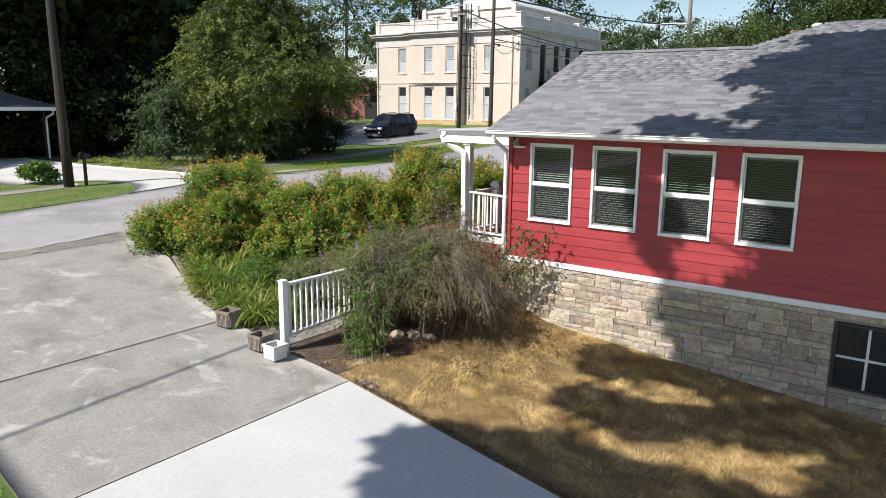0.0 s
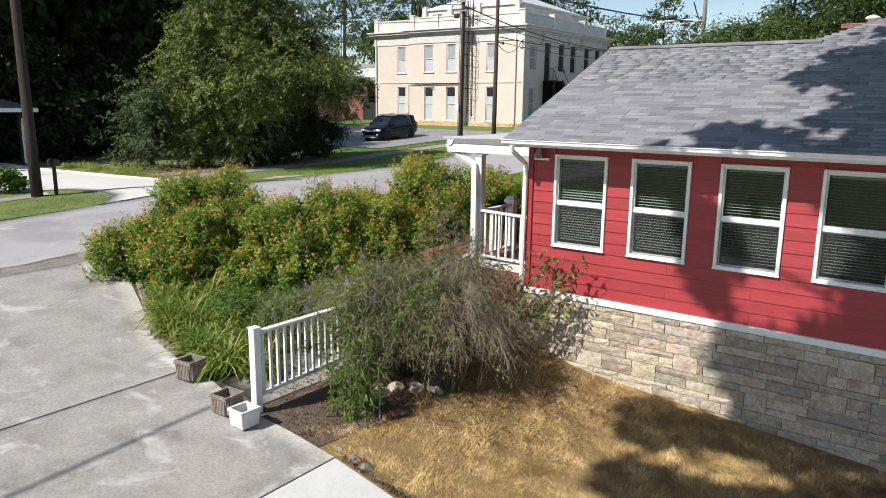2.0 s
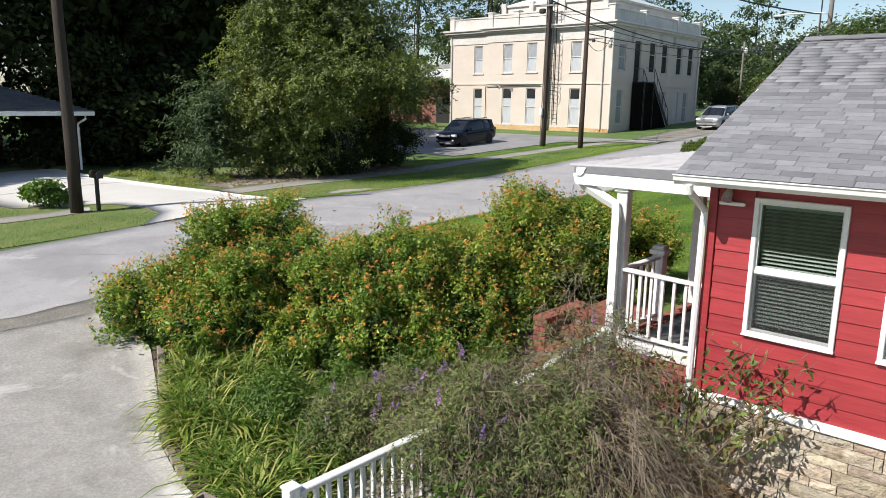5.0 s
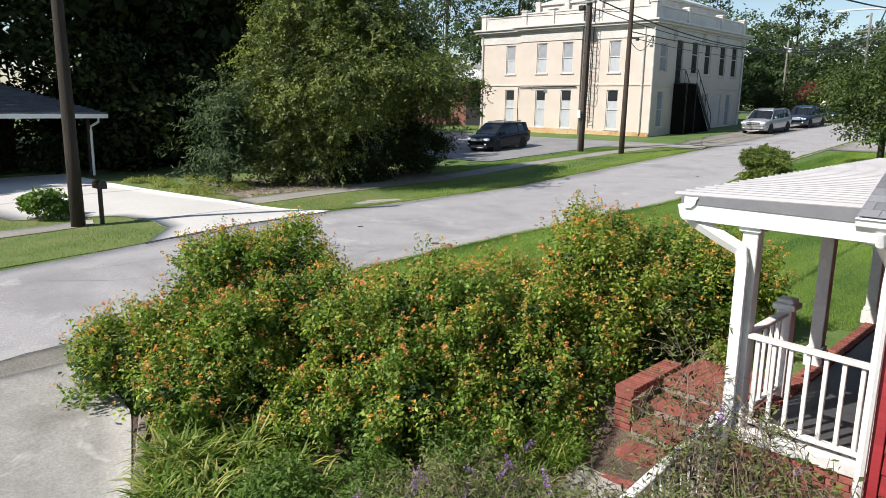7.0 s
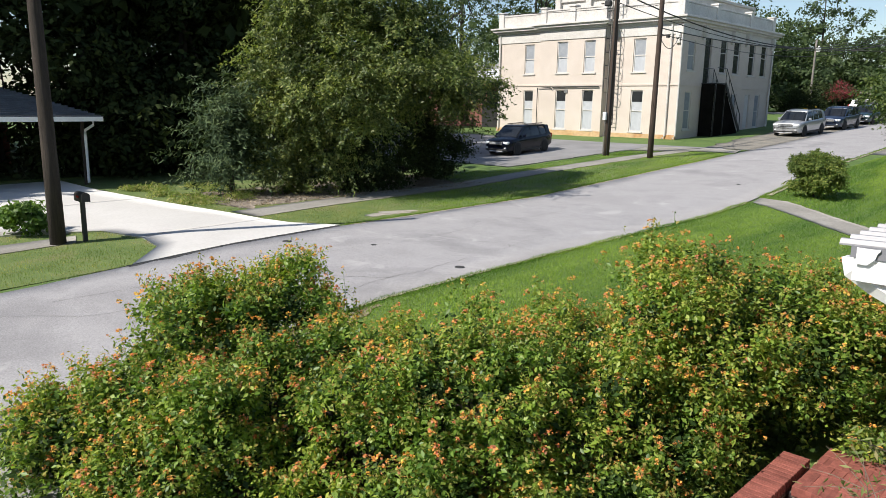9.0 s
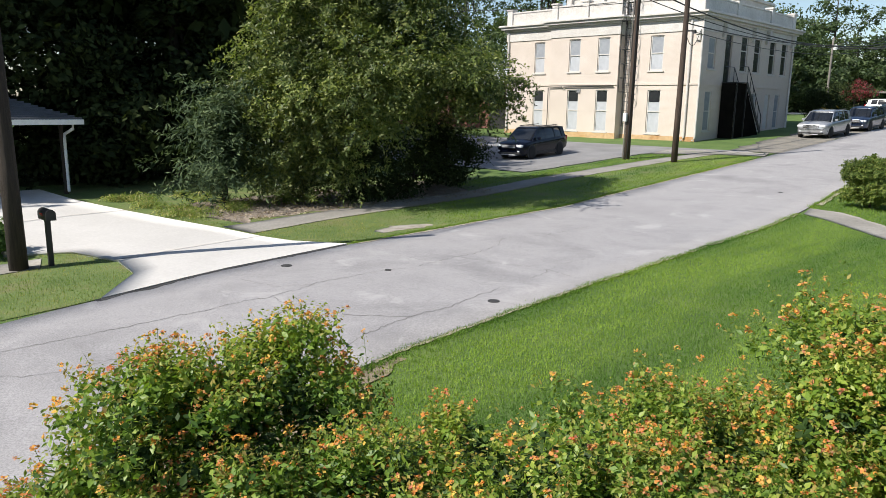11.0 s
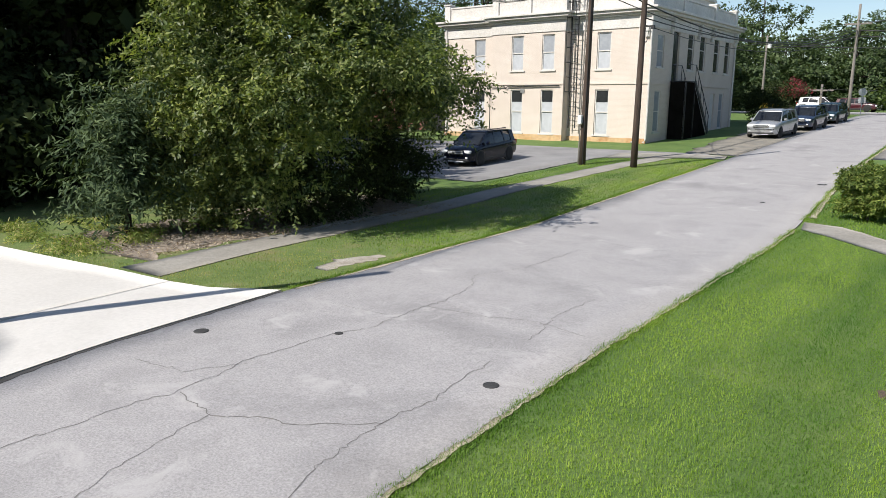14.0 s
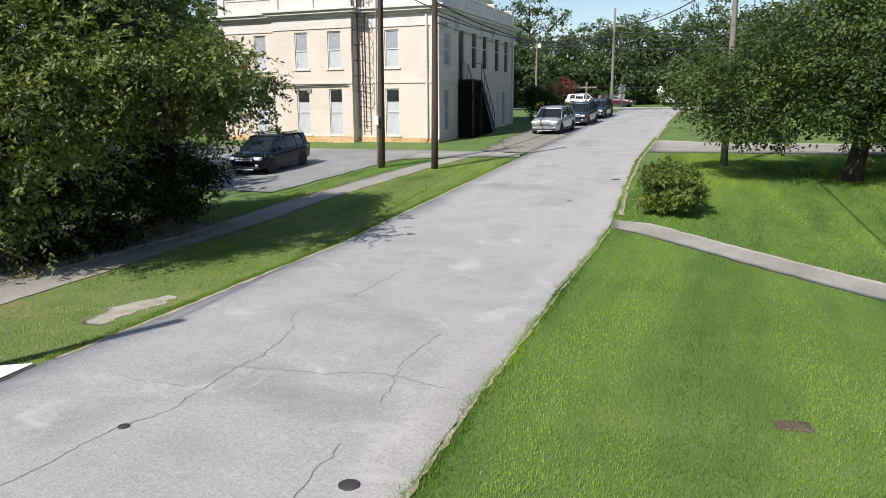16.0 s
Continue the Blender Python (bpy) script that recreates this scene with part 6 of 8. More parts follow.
# ---- vehicles ----
def car(name, L, W, Ht, paint, x, y, turn, label):
    """A parked sport utility car, nose to -y, wheels on the ground."""
    z = H(x, y) + 0.035
    slope_ = math.degrees(math.atan2(H(x, y + 1.5) - H(x, y - 1.5), 3.0)) * math.cos(radians(turn))
    root = tagged(empty(name, x, y, z), label, "car", "parked cars")
    root.matrix_basis = pose(x, y, z, 0, 0, turn) @ pose(0, 0, 0, slope_, 0, 0)
    hw = W / 2

    def loft(name_, stations, material, parent, lab=""):
        bm = bmesh.new()
        rings = []
        for yy, pts in stations:
            rings.append([bm.verts.new((px, yy, pz)) for px, pz in pts])
        n = len(rings[0])
        for a, b in zip(rings, rings[1:]):
            for j in range(n):
                bm.faces.new((a[j], a[(j + 1) % n], b[(j + 1) % n], b[j]))
        bm.faces.new(rings[0][::-1]), bm.faces.new(rings[-1])
        bmesh.ops.recalc_face_normals(bm, faces=bm.faces)
        ob = part(name_, bm, material, parent, lab, smooth=True)
        ob.data.set_sharp_from_angle(angle=radians(32))
        return ob

    f, r = -L / 2, L / 2
    belt = Ht * 0.61

    def sec(w, zb, zt, crown=0.03):
        """A section of the lower body: half width, sill height, shoulder height and the rise of its middle."""
        h = [(w * 0.86, zb), (w * 0.97, zb + 0.07), (w, zb + 0.28), (w, zt - 0.24), (w * 0.985, zt - 0.12), (w * 0.94, zt - 0.04), (w * 0.84, zt), (w * 0.45, zt + crown)]
        return h + [(-a, b) for a, b in h[::-1]]

    loft("body", [(f, sec(hw * 0.68, 0.36, belt - 0.3)), (f + 0.05, sec(hw * 0.8, 0.28, belt - 0.2)), (f + 0.16, sec(hw * 0.9, 0.24, belt - 0.14)), (f + 0.4, sec(hw * 0.98, 0.22, belt - 0.09, 0.05)), (f + 0.8, sec(hw, 0.22, belt - 0.05, 0.06)), (f + 1.15, sec(hw, 0.22, belt - 0.02, 0.06)), (f + 1.5, sec(hw, 0.22, belt)), (0.3, sec(hw, 0.22, belt + 0.02)), (r - 0.8, sec(hw, 0.24, belt + 0.06)), (r - 0.25, sec(hw * 0.97, 0.3, belt + 0.06)), (r - 0.06, sec(hw * 0.92, 0.36, belt + 0.02)), (r, sec(hw * 0.84, 0.42, belt - 0.08))], paint, root)

    def cab(w, z0, z1, wt):
        h = [(w, z0), (w - (w - wt) * 0.45, z0 + (z1 - z0) * 0.5), (wt, z1 - 0.09), (wt * 0.94, z1 - 0.025), (wt * 0.7, z1)]
        return h + [(-a, b) for a, b in h[::-1]]

    hood = belt - 0.02
    b0, b1 = belt - 0.03, Ht
    loft("greenhouse", [(f + 1.0, cab(hw * 0.84, b0, b0 + 0.06, hw * 0.8)), (f + 1.45, cab(hw * 0.91, b0, b0 + (b1 - b0) * 0.62, hw * 0.79)), (f + 1.85, cab(hw * 0.93, b0, b1 - 0.045, hw * 0.76)), (0.3, cab(hw * 0.94, b0, b1 - 0.02, hw * 0.76)), (r - 0.7, cab(hw * 0.92, b0, b1 - 0.07, hw * 0.74)), (r - 0.3, cab(hw * 0.89, b0, b1 - 0.3, hw * 0.76)), (r - 0.08, cab(hw * 0.84, b0, b0 + 0.14, hw * 0.78))], M["car_glass"], root, "dark tinted glass")
    loft("roof", [(f + 1.76, cab(hw * 0.77, b1 - 0.12, b1 - 0.06, hw * 0.75)), (f + 1.9, cab(hw * 0.79, b1 - 0.12, b1 - 0.015, hw * 0.77)), (0.3, cab(hw * 0.79, b1 - 0.1, b1 + 0.005, hw * 0.77)), (r - 0.7, cab(hw * 0.77, b1 - 0.14, b1 - 0.04, hw * 0.75)), (r - 0.38, cab(hw * 0.72, b1 - 0.14, b1 - 0.09, hw * 0.7))], paint, root)
    for s in (-1, 1):
        for (ya, za, yb, zb_, wd) in ((f + 1.02, b0, f + 1.8, b1 - 0.08, 0.07), (-0.05, b0, 0.02, b1 - 0.07, 0.08), (1.0, b0, 0.9, b1 - 0.07, 0.09), (r - 0.62, b0, r - 0.72, b1 - 0.1, 0.36)):
            bm = bmesh.new()
            xo, xi = s * (hw * 0.95), s * (hw * 0.775)
            pts = [(xo, ya, za), (xo, ya + wd, za), (xi, yb + wd, zb_), (xi, yb, zb_)]
            o = [bm.verts.new(p) for p in pts]
            i_ = [bm.verts.new((p[0] - s * 0.05, p[1], p[2])) for p in pts]
            bm.faces.new(o), bm.faces.new(i_[::-1])
            for j in range(4):
                bm.faces.new((o[j], i_[j], i_[(j + 1) % 4], o[(j + 1) % 4]))
            bmesh.ops.recalc_face_normals(bm, faces=bm.faces)
            part("pillar", bm, paint, root)
        part("headlight", boxes((s * hw * 0.52, s * hw * 0.9, f + 0.0, f + 0.3, belt - 0.36, belt - 0.2), c=0.05), M["lens"], root, "clear headlight")
        part("fog_lamp", boxes((s * hw * 0.62, s * hw * 0.76, f - 0.02, f + 0.1, 0.42, 0.5), c=0.02), M["lens"], root)
        part("tail_light", boxes((s * hw * 0.7, s * hw * 0.93, r - 0.14, r - 0.005, 0.8, 1.05), c=0.03), M["red_lens"], root, "red tail light")
        part("mirror", boxes((s * hw * 0.98, s * (hw + 0.17), f + 1.42, f + 1.55, hood + 0.02, hood + 0.17), c=0.03), paint, root)
        part("side_sill", boxes((s * hw * 0.9, s * (hw + 0.006), f + 1.3, r - 1.3, 0.2, 0.36), c=0.02), M["plastic"], root)
        part("roof_rail", boxes((s * hw * 0.66, s * hw * 0.69, f + 2.0, r - 0.8, Ht, Ht + 0.04), c=0.008), M["plastic"], root)
        for yy in (f + 0.92, r - 0.95):
            part("wheel_arch", lathe([(0.43, -0.04), (0.43, 0.02), (0.36, 0.03), (0.36, -0.04)], 20), M["plastic"], root).matrix_basis = pose(s * (hw - 0.02), yy, 0.37, 0, 90 * s, 0)
            wh = part("wheel", lathe([(0.2, -0.1), (0.335, -0.1), (0.36, -0.07), (0.365, 0.0), (0.36, 0.07), (0.335, 0.1), (0.22, 0.1)], 20), M["tyre"], root, "", True)
            wh.matrix_basis = pose(s * (hw - 0.07), yy, 0.365, 0, 90 * s, 0)
            bm = lathe([(0.23, 0.06), (0.23, 0.09), (0.2, 0.085), (0.19, 0.07)], 20)
            for k in range(5):
                add_box(bm, -0.03, 0.03, 0.03, 0.2, 0.06, 0.09, m=pose(0, 0, 0, 0, 0, 72 * k))
            part("rim", bm, M["rim"], wh, "silver alloy rim")
    part("grille", boxes((-hw * 0.5, hw * 0.5, f - 0.012, f + 0.1, belt - 0.42, belt - 0.2), c=0.02), M["plastic"], root)
    for zz in (0.27, 0.34):
        part("grille_bar", boxes((-hw * 0.48, hw * 0.48, f - 0.03, f + 0.02, belt - zz - 0.018, belt - zz + 0.018), c=0.006), M["rim"], root, "chrome grille bar")
    part("front_bumper", boxes((-hw * 0.8, hw * 0.8, f - 0.03, f + 0.2, 0.3, 0.4), c=0.04), M["plastic"], root)
    part("skid_plate", boxes((-hw * 0.5, hw * 0.5, f - 0.035, f + 0.1, 0.24, 0.3), c=0.02), M["rim"], root)
    part("rear_bumper", boxes((-hw * 0.86, hw * 0.86, r - 0.2, r + 0.03, 0.38, 0.62), c=0.05), paint, root)
    part("number_plate", boxes((-0.15, 0.15, r + 0.03, r + 0.04, 0.66, 0.75)), M["lens"], root)
    return root


car("black_car", 4.7, 1.85, 1.68, M["car_black"], -35.85, 42.0, 4, "black sport utility car parked beside the grass verge")
car("silver_car", 5.0, 2.0, 1.78, M["car_silver"], -27.2, 63.7, -2, "silver sport utility car parked on the gravel shoulder")
car("blue_car", 4.7, 1.9, 1.72, M["car_blue"], -26.75, 71.0, -2, "dark blue sport utility car parked behind a silver one")
car("teal_car", 4.6, 1.85, 1.6, M["car_teal"], -26.7, 78.5, -2, "dark teal car parked at the end of the row")
car("white_car", 4.6, 1.85, 1.65, M["car_white"], -32.5, 102, 88, "white car parked across the far street")
car("maroon_car", 4.6, 1.8, 1.5, M["car_red"], -29.2, 104.5, 80, "maroon car parked across the far street")
car("pale_blue_car", 4.4, 1.8, 1.45, M["car_light_blue"], -43.0, 9.4, 70, "pale blue car standing in the shaded carport")
car("far_white_car", 4.6, 1.9, 1.6, M["car_white"], -22.6, 112, 40, "white car far down the street")

# ---- poles and cables ----
def utility_pole(x, y, top, r, material, label, lean=(0, 0)):
    z = H(x, y)
    p = tagged(empty("utility_pole", x, y, z), label, "utility pole", "utility poles")
    part("pole_shaft", tube([(lean[0] * k / 4, lean[1] * k / 4, -0.3 + (top - z + 0.3) * k / 4) for k in range(5)], [r * (1 - 0.09 * k) for k in range(5)], 14), material, p, "", True)
    return p


utility_pole(-27.1, 13.25, 10.2, 0.19, M["pole"], "dark brown wooden utility pole beside the bright drive", (-0.25, 0.0))
p1 = utility_pole(-30.75, 43.6, 12.6, 0.17, M["pole_brown"], "dark brown wooden utility pole with conduits beside the sidewalk", (0.15, 0))
part("conduit", tube([(-0.17, -0.11, 0.0), (-0.1, -0.1, 5.0), (-0.02, -0.09, 9.8)], 0.032, 8), M["pole_grey"], p1, "pale riser conduit")
part("conduit", tube([(0.1, -0.15, 0.0), (0.2, -0.12, 8.8)], 0.015, 6), M["plastic"], p1, "thin black riser")
part("meter_box", boxes((-0.18, 0.02, -0.34, -0.18, 2.0, 2.45), c=0.02), M["white"], p1, "white box on the pole")
part("splice_box", boxes((-0.55, -0.15, -0.25, 0.0, 8.2, 8.5), c=0.06), M["plastic"], p1)
part("bracket", boxes((-0.4, 0.5, -0.25, -0.17, 8.6, 8.7), (-0.3, 0.4, -0.25, -0.17, 9.2, 9.3)), M["steel"], p1)
p2 = utility_pole(-28.08, 43.75, 12.4, 0.165, M["pole_brown"], "dark brown wooden utility pole at the edge of the sidewalk", (0.1, 0))
part("bracket", boxes((0.1, 0.62, -0.05, 0.03, 6.45, 6.52), (0.5, 0.62, -0.1, 0.08, 6.35, 6.5)), M["plastic"], p2)
p3 = utility_pole(-15.6, 47.3, 11.8, 0.16, M["pole_grey"], "grey weathered utility pole with a street lamp arm", (0.0, 0.0))
AZ = 9.10 - H(-15.6, 47.3)
part("lamp_arm", tube([(0, 0, AZ - 0.05), (-0.8, -0.1, AZ + 0.03), (-2.0, -0.25, AZ + 0.03), (-2.4, -0.3, AZ)], 0.045, 8), M["tin"], p3, "pale metal lamp arm")
part("lamp_head", boxes((-2.75, -2.3, -0.4, -0.22, AZ - 0.08, AZ + 0.03), c=0.04), M["tin"], p3)
p4 = utility_pole(-27.1, 88, 13.6, 0.16, M["pole_grey"], "pale wooden utility pole at the street corner")
part("crossarm", boxes((-1.1, 1.1, -0.08, 0.04, 8.2, 8.35)), M["pole_grey"], p4)
p5 = utility_pole(-36.0, 92, 11.6, 0.14, M["pole_grey"], "grey wooden pole with a white lamp at the crossing")
part("lamp_head", lathe([(0.05, 6.6), (0.2, 6.65), (0.22, 7.0), (0.05, 7.2)], 10), M["white"], p5, "white lamp").matrix_basis = pose(0.35, -0.2, 0)


def cable(a, b, sag, r, label="thin black cable strung over the street", n=18):
    a, b = Vector(a), Vector(b)
    pts = [a.lerp(b, k / n) - Vector((0, 0, sag * 4 * (k / n) * (1 - k / n))) for k in range(n + 1)]
    return tagged(part("overhead_cable", tube(pts, r, 5), M["cable"], None, "", True), label, "cable", "overhead cables")


cable((-30.6, 43.5, 10.5), (-27.1, 88, 11.3), 2.1, 0.04, "thick black cable from pole to pole along the street")
cable((-28.0, 43.7, 8.4), (-27.3, 88, 11.5), 1.2, 0.03)
cable((-28.0, 43.7, 8.1), (-27.6, 88, 11.0), 1.4, 0.02)
cable((-30.6, 43.5, 9.9), (-27.2, 88, 10.7), 1.6, 0.025)
cable((-30.65, 43.5, 9.9), (-28.0, 43.75, 9.6), 0.2, 0.015)
cable((-28.0, 43.75, 8.0), (-32.7, 55.1, 9.2), 0.8, 0.02, "black service cable to the cream building")
cable((-14.95, 43.2, 8.6), (-12.3, -6, 8.3), 0.9, 0.03, "thick black cable high over the yard")
cable((-14.95, 43.2, 9.6), (-27.1, 88, 12.2), 0.9, 0.035, "thick black cable to the street corner")
cable((-36, 92, 11.0), (-27.1, 88, 11.6), 0.3, 0.03)
cable((-27.1, 88, 11.3), (10, 92, 11.6), 0.8, 0.05)
cable((-27.1, 88, 10.8), (10, 92, 10.9), 0.8, 0.04)
cable((-36, 92, 10.4), (-27.1, 88, 10.8), 0.3, 0.045)
cable((-36, 92, 10.6), (10, 92, 10.4), 0.9, 0.04)
cable((-70, 95, 11.0), (-36, 92, 10.9), 0.9, 0.03)
cable((-36, 92, 6.4), (8, 94, 6.2), 0.5, 0.02)
cable((-30.7, 43.6, 10.6), (-27.3, 13.3, 9.9), 0.8, 0.02, "thin black cable strung along the road")
cable((-30.7, 43.6, 9.6), (-55, 40, 11.5), 0.6, 0.02, "thin black cable into the woods")

# mailbox, signs
mb = tagged(empty("mailbox", -27.0, 13.85, H(-27.0, 13.85)), "black mailbox on a black post beside the drive", "mailbox")
part("post", boxes((-0.05, 0.05, -0.05, 0.05, -0.2, 1.05), c=0.008), M["black"], mb)
bm = bmesh.new()
prof = [(-0.1, 0), (0.1, 0), (0.1, 0.13)] + [(0.1 * math.cos(a), 0.13 + 0.1 * math.sin(a)) for a in np.linspace(0.3, math.pi - 0.3, 7)] + [(-0.1, 0.13)]
mbx = part("box", extrude_profile(prof, (-0.27, 0.27)), M["black"], mb)
mbx.matrix_basis = pose(0, 0, 1.02)
part("flag", boxes((-0.05, 0.1, -0.125, -0.11, 1.12, 1.17)), M["red_lens"], mb, "small red flag")
st = tagged(empty("stop_sign", -26.4, 90, H(-26.4, 90)), "traffic sign seen from its grey back on a steel post", "sign")
part("post", boxes((-0.03, 0.03, -0.03, 0.03, -0.2, 2.2)), M["steel"], st)
part("plate", lathe([(0.01, -0.012), (0.38, -0.012), (0.38, 0.012), (0.01, 0.012)], 8), M["steel"], st).matrix_basis = pose(0, -0.045, 2.2, 90, 0, 22.5)
part("plate", boxes((-0.3, 0.3, -0.05, -0.035, 1.2, 1.7)), M["steel"], st)
st = tagged(empty("traffic_sign", -24.6, 112, H(-24.6, 112)), "pale round sign on a thin post far down the street", "sign")
part("post", boxes((-0.03, 0.03, -0.03, 0.03, -0.2, 2.2)), M["steel"], st)
part("plate", lathe([(0.01, -0.012), (0.5, -0.012), (0.5, 0.012), (0.01, 0.012)], 16), M["white"], st).matrix_basis = pose(0, -0.045, 2.0, 90, 0, 0)
sign_b = tagged(empty("street_post", -31.0, 95, H(-31, 95)), "grey wooden post beside the crossing", "post")
part("post", boxes((-0.1, 0.1, -0.1, 0.1, -0.2, 3.0), (-1.1, 1.1, -0.05, 0.05, 2.3, 2.5)), M["pole_grey"], sign_b)


# ---- plants ----
def unit(v):
    return v / np.maximum(np.linalg.norm(v, axis=-1, keepdims=True), 1e-9)


def leaf_cloud(name, pos, out, size, material, parent=None, aspect=0.5, fold=0.25, seed=0, droop=0.3):
    """Many folded leaves: each lies about square to out, turned at random, and hangs a little."""
    r = np.random.RandomState(seed)
    n = len(pos)
    up = unit(0.75 * out + np.array([0, 0, 0.6]) + 0.5 * r.normal(0, 1, (n, 3)))
    d = r.normal(0, 1, (n, 3)) + 0.5 * out - np.array([0, 0, droop])
    d = unit(d - 0.85 * (d * up).sum(1, keepdims=True) * up)
    s = unit(np.cross(d, up))
    nn = np.cross(s, d)
    L = (np.asarray(size) * r.uniform(0.7, 1.3, n))[:, None]
    w = L * aspect * 0.5
    v = np.stack([pos, pos + 0.45 * L * d + w * s + fold * w * nn, pos + L * d, pos + 0.45 * L * d - w * s + fold * w * nn], 1).reshape(-1, 3)
    b = np.arange(n)[:, None] * 4
    t = np.concatenate([b + [0, 1, 2], b + [0, 2, 3]], 1).reshape(-1, 3)
    return raw(name, v, t, material, parent)


def blob_points(blobs, n, seed, clump=0.3, per=30, shell=0.45, ground=None, lump=0.0, lumps=12, lump_seed=None):
    """Leaf points and outward ways in clumps over the outside of a set of ellipsoids (x, y, z, rx, ry, rz).
    lump: the size of the bosses that swell out of each ellipsoid, as a share of it."""
    r = np.random.RandomState(seed)
    B = np.array(blobs, float)
    if lump:
        more = []
        rl = np.random.RandomState(seed if lump_seed is None else lump_seed)
        for e in B:
            for _ in range(lumps):
                d = unit(rl.normal(0, 1, 3) + np.array([0, 0, 0.15]))
                s = lump * rl.uniform(0.65, 1.35)
                more.append(np.r_[e[:3] + d * e[3:] * rl.uniform(0.68, 0.95), e[3:] * s * np.array([1.15, 1.15, 0.85])])
        core = B.copy()
        core[:, 3:] *= 0.8
        B = np.r_[core, np.array(more)]
    area = (B[:, 3] * B[:, 4] * B[:, 5]) ** (2 / 3)
    if lump:
        area[: len(core)] *= 0.5
    k = max(1, n // per)
    which = r.choice(len(B), k * 3, p=area / area.sum())
    dirs = unit(r.normal(0, 1, (k * 3, 3)) + (np.array([0, 0, 0.35]) if lump else 0))
    rad = 1 - shell * r.rand(k * 3) ** 1.8 + 0.07 * r.normal(0, 1, k * 3)
    c = B[which, :3] + dirs * rad[:, None] * B[which, 3:]
    # drop clumps that lie deep inside another ellipsoid
    keep = np.ones(len(c), bool)
    for j, e in enumerate(B):
        q = (((c - e[:3]) / e[3:]) ** 2).sum(1)
        keep &= ~((q < 0.45) & (which != j))
    c, dirs = c[keep][:k], dirs[keep][:k]
    size = clump * r.uniform(0.6, 1.4, len(c))
    m = np.repeat(np.arange(len(c)), per)
    p = c[m] + r.normal(0, 1, (len(m), 3)) * size[m][:, None] * np.array([0.5, 0.5, 0.34])
    o = unit(dirs[m] + 0.35 * r.normal(0, 1, (len(m), 3)))
    if ground is not None:
        g = land(p[:, 0], p[:, 1]) + ground
        ok = p[:, 2] > g
        p, o = p[ok], o[ok]
    return p, o


def limbs(root_name, base, blobs, r0, seed, material, parent, n=9, fork=0.35):
    """A tapered trunk with limbs that reach into the crown."""
    r = random.Random(seed)
    bx_, by_, bz_ = base
    B = blobs
    top = max(b[2] + 0.3 * b[5] for b in B)
    cx, cy = sum(b[0] for b in B) / len(B), sum(b[1] for b in B) / len(B)
    bm = bmesh.new()
    hh = top - bz_
    pts = [(bx_ + (cx - bx_) * f + r.uniform(-0.1, 0.1) * f, by_ + (cy - by_) * f + r.uniform(-0.1, 0.1) * f, bz_ - 0.2 + hh * f) for f in (0, 0.08, 0.3, 0.55, 0.8, 1.0)]
    add_tube(bm, pts, [r0 * 1.35, r0, r0 * 0.85, r0 * 0.6, r0 * 0.35, r0 * 0.1], 9)
    for k in range(n):
        b = B[k % len(B)]
        f = r.uniform(fork, 0.75)
        s = Vector(pts[2]).lerp(Vector(pts[4]), (f - 0.3) / 0.5)
        e = Vector((b[0] + r.uniform(-0.7, 0.7) * b[3], b[1] + r.uniform(-0.7, 0.7) * b[4], b[2] + r.uniform(-0.3, 0.6) * b[5]))
        mid = s.lerp(e, 0.5) + Vector((r.uniform(-0.3, 0.3), r.uniform(-0.3, 0.3), 0.1 * (e - s).length))
        rr = r0 * 0.42
        add_tube(bm, [s, mid, e], [rr, rr * 0.6, rr * 0.12], 6)
    bmesh.ops.recalc_face_normals(bm, faces=bm.faces)
    return part(root_name, bm, material, parent, "", True)


def tree(name, base, blobs, n, size, material, label, seed, r0=0.25, clump=0.45, per=30, aspect=0.5, category="tree", group="", shell=0.45, ground=None, droop=0.35, lump=0.42, lumps=12, sprays=0, reach=1.0, core=1.0):
    t = tagged(empty(name, *base), label, category, group)
    inv = t.matrix_basis.inverted()
    tr = limbs("trunk", base, blobs, r0, seed, M["bark"], t)
    tr.matrix_parent_inverse = inv
    p, o = blob_points([b[:3] + tuple(core * v for v in b[3:]) for b in blobs], n, seed, clump, per, shell, ground=ground, lump=lump, lumps=lumps)
    if sprays:
        r = np.random.RandomState(seed + 7)
        a, d = blob_points(blobs, sprays, seed + 8, 0.02, 1, 0.1, ground=ground, lump=lump, lumps=lumps, lump_seed=seed)
        d = unit(d * [1, 1, 0.5] + [0, 0, 0.1] + 0.3 * r.normal(0, 1, d.shape))
        m = np.repeat(np.arange(len(a)), 34)
        f = r.rand(len(m))
        ln = reach * r.uniform(0.5, 1.3, len(a))[m]
        q = a[m] + d[m] * (f * ln)[:, None] - np.array([0, 0, 1]) * (0.35 * ln * f ** 2)[:, None] + (0.1 * reach * (1.1 - f))[:, None] * r.normal(0, 1, (len(m), 3))
        p, o = np.r_[p, q], np.r_[o, unit(d[m] + 0.4 * r.normal(0, 1, q.shape))]
    cr = leaf_cloud("crown", p, o, size, material, t, aspect, seed=seed + 1, droop=droop)
    cr.matrix_parent_inverse = inv
    return t


def B_(x, y, z, rx, ry=None, rz=None):
    return (x, y, z, rx, ry or rx, rz or rx)


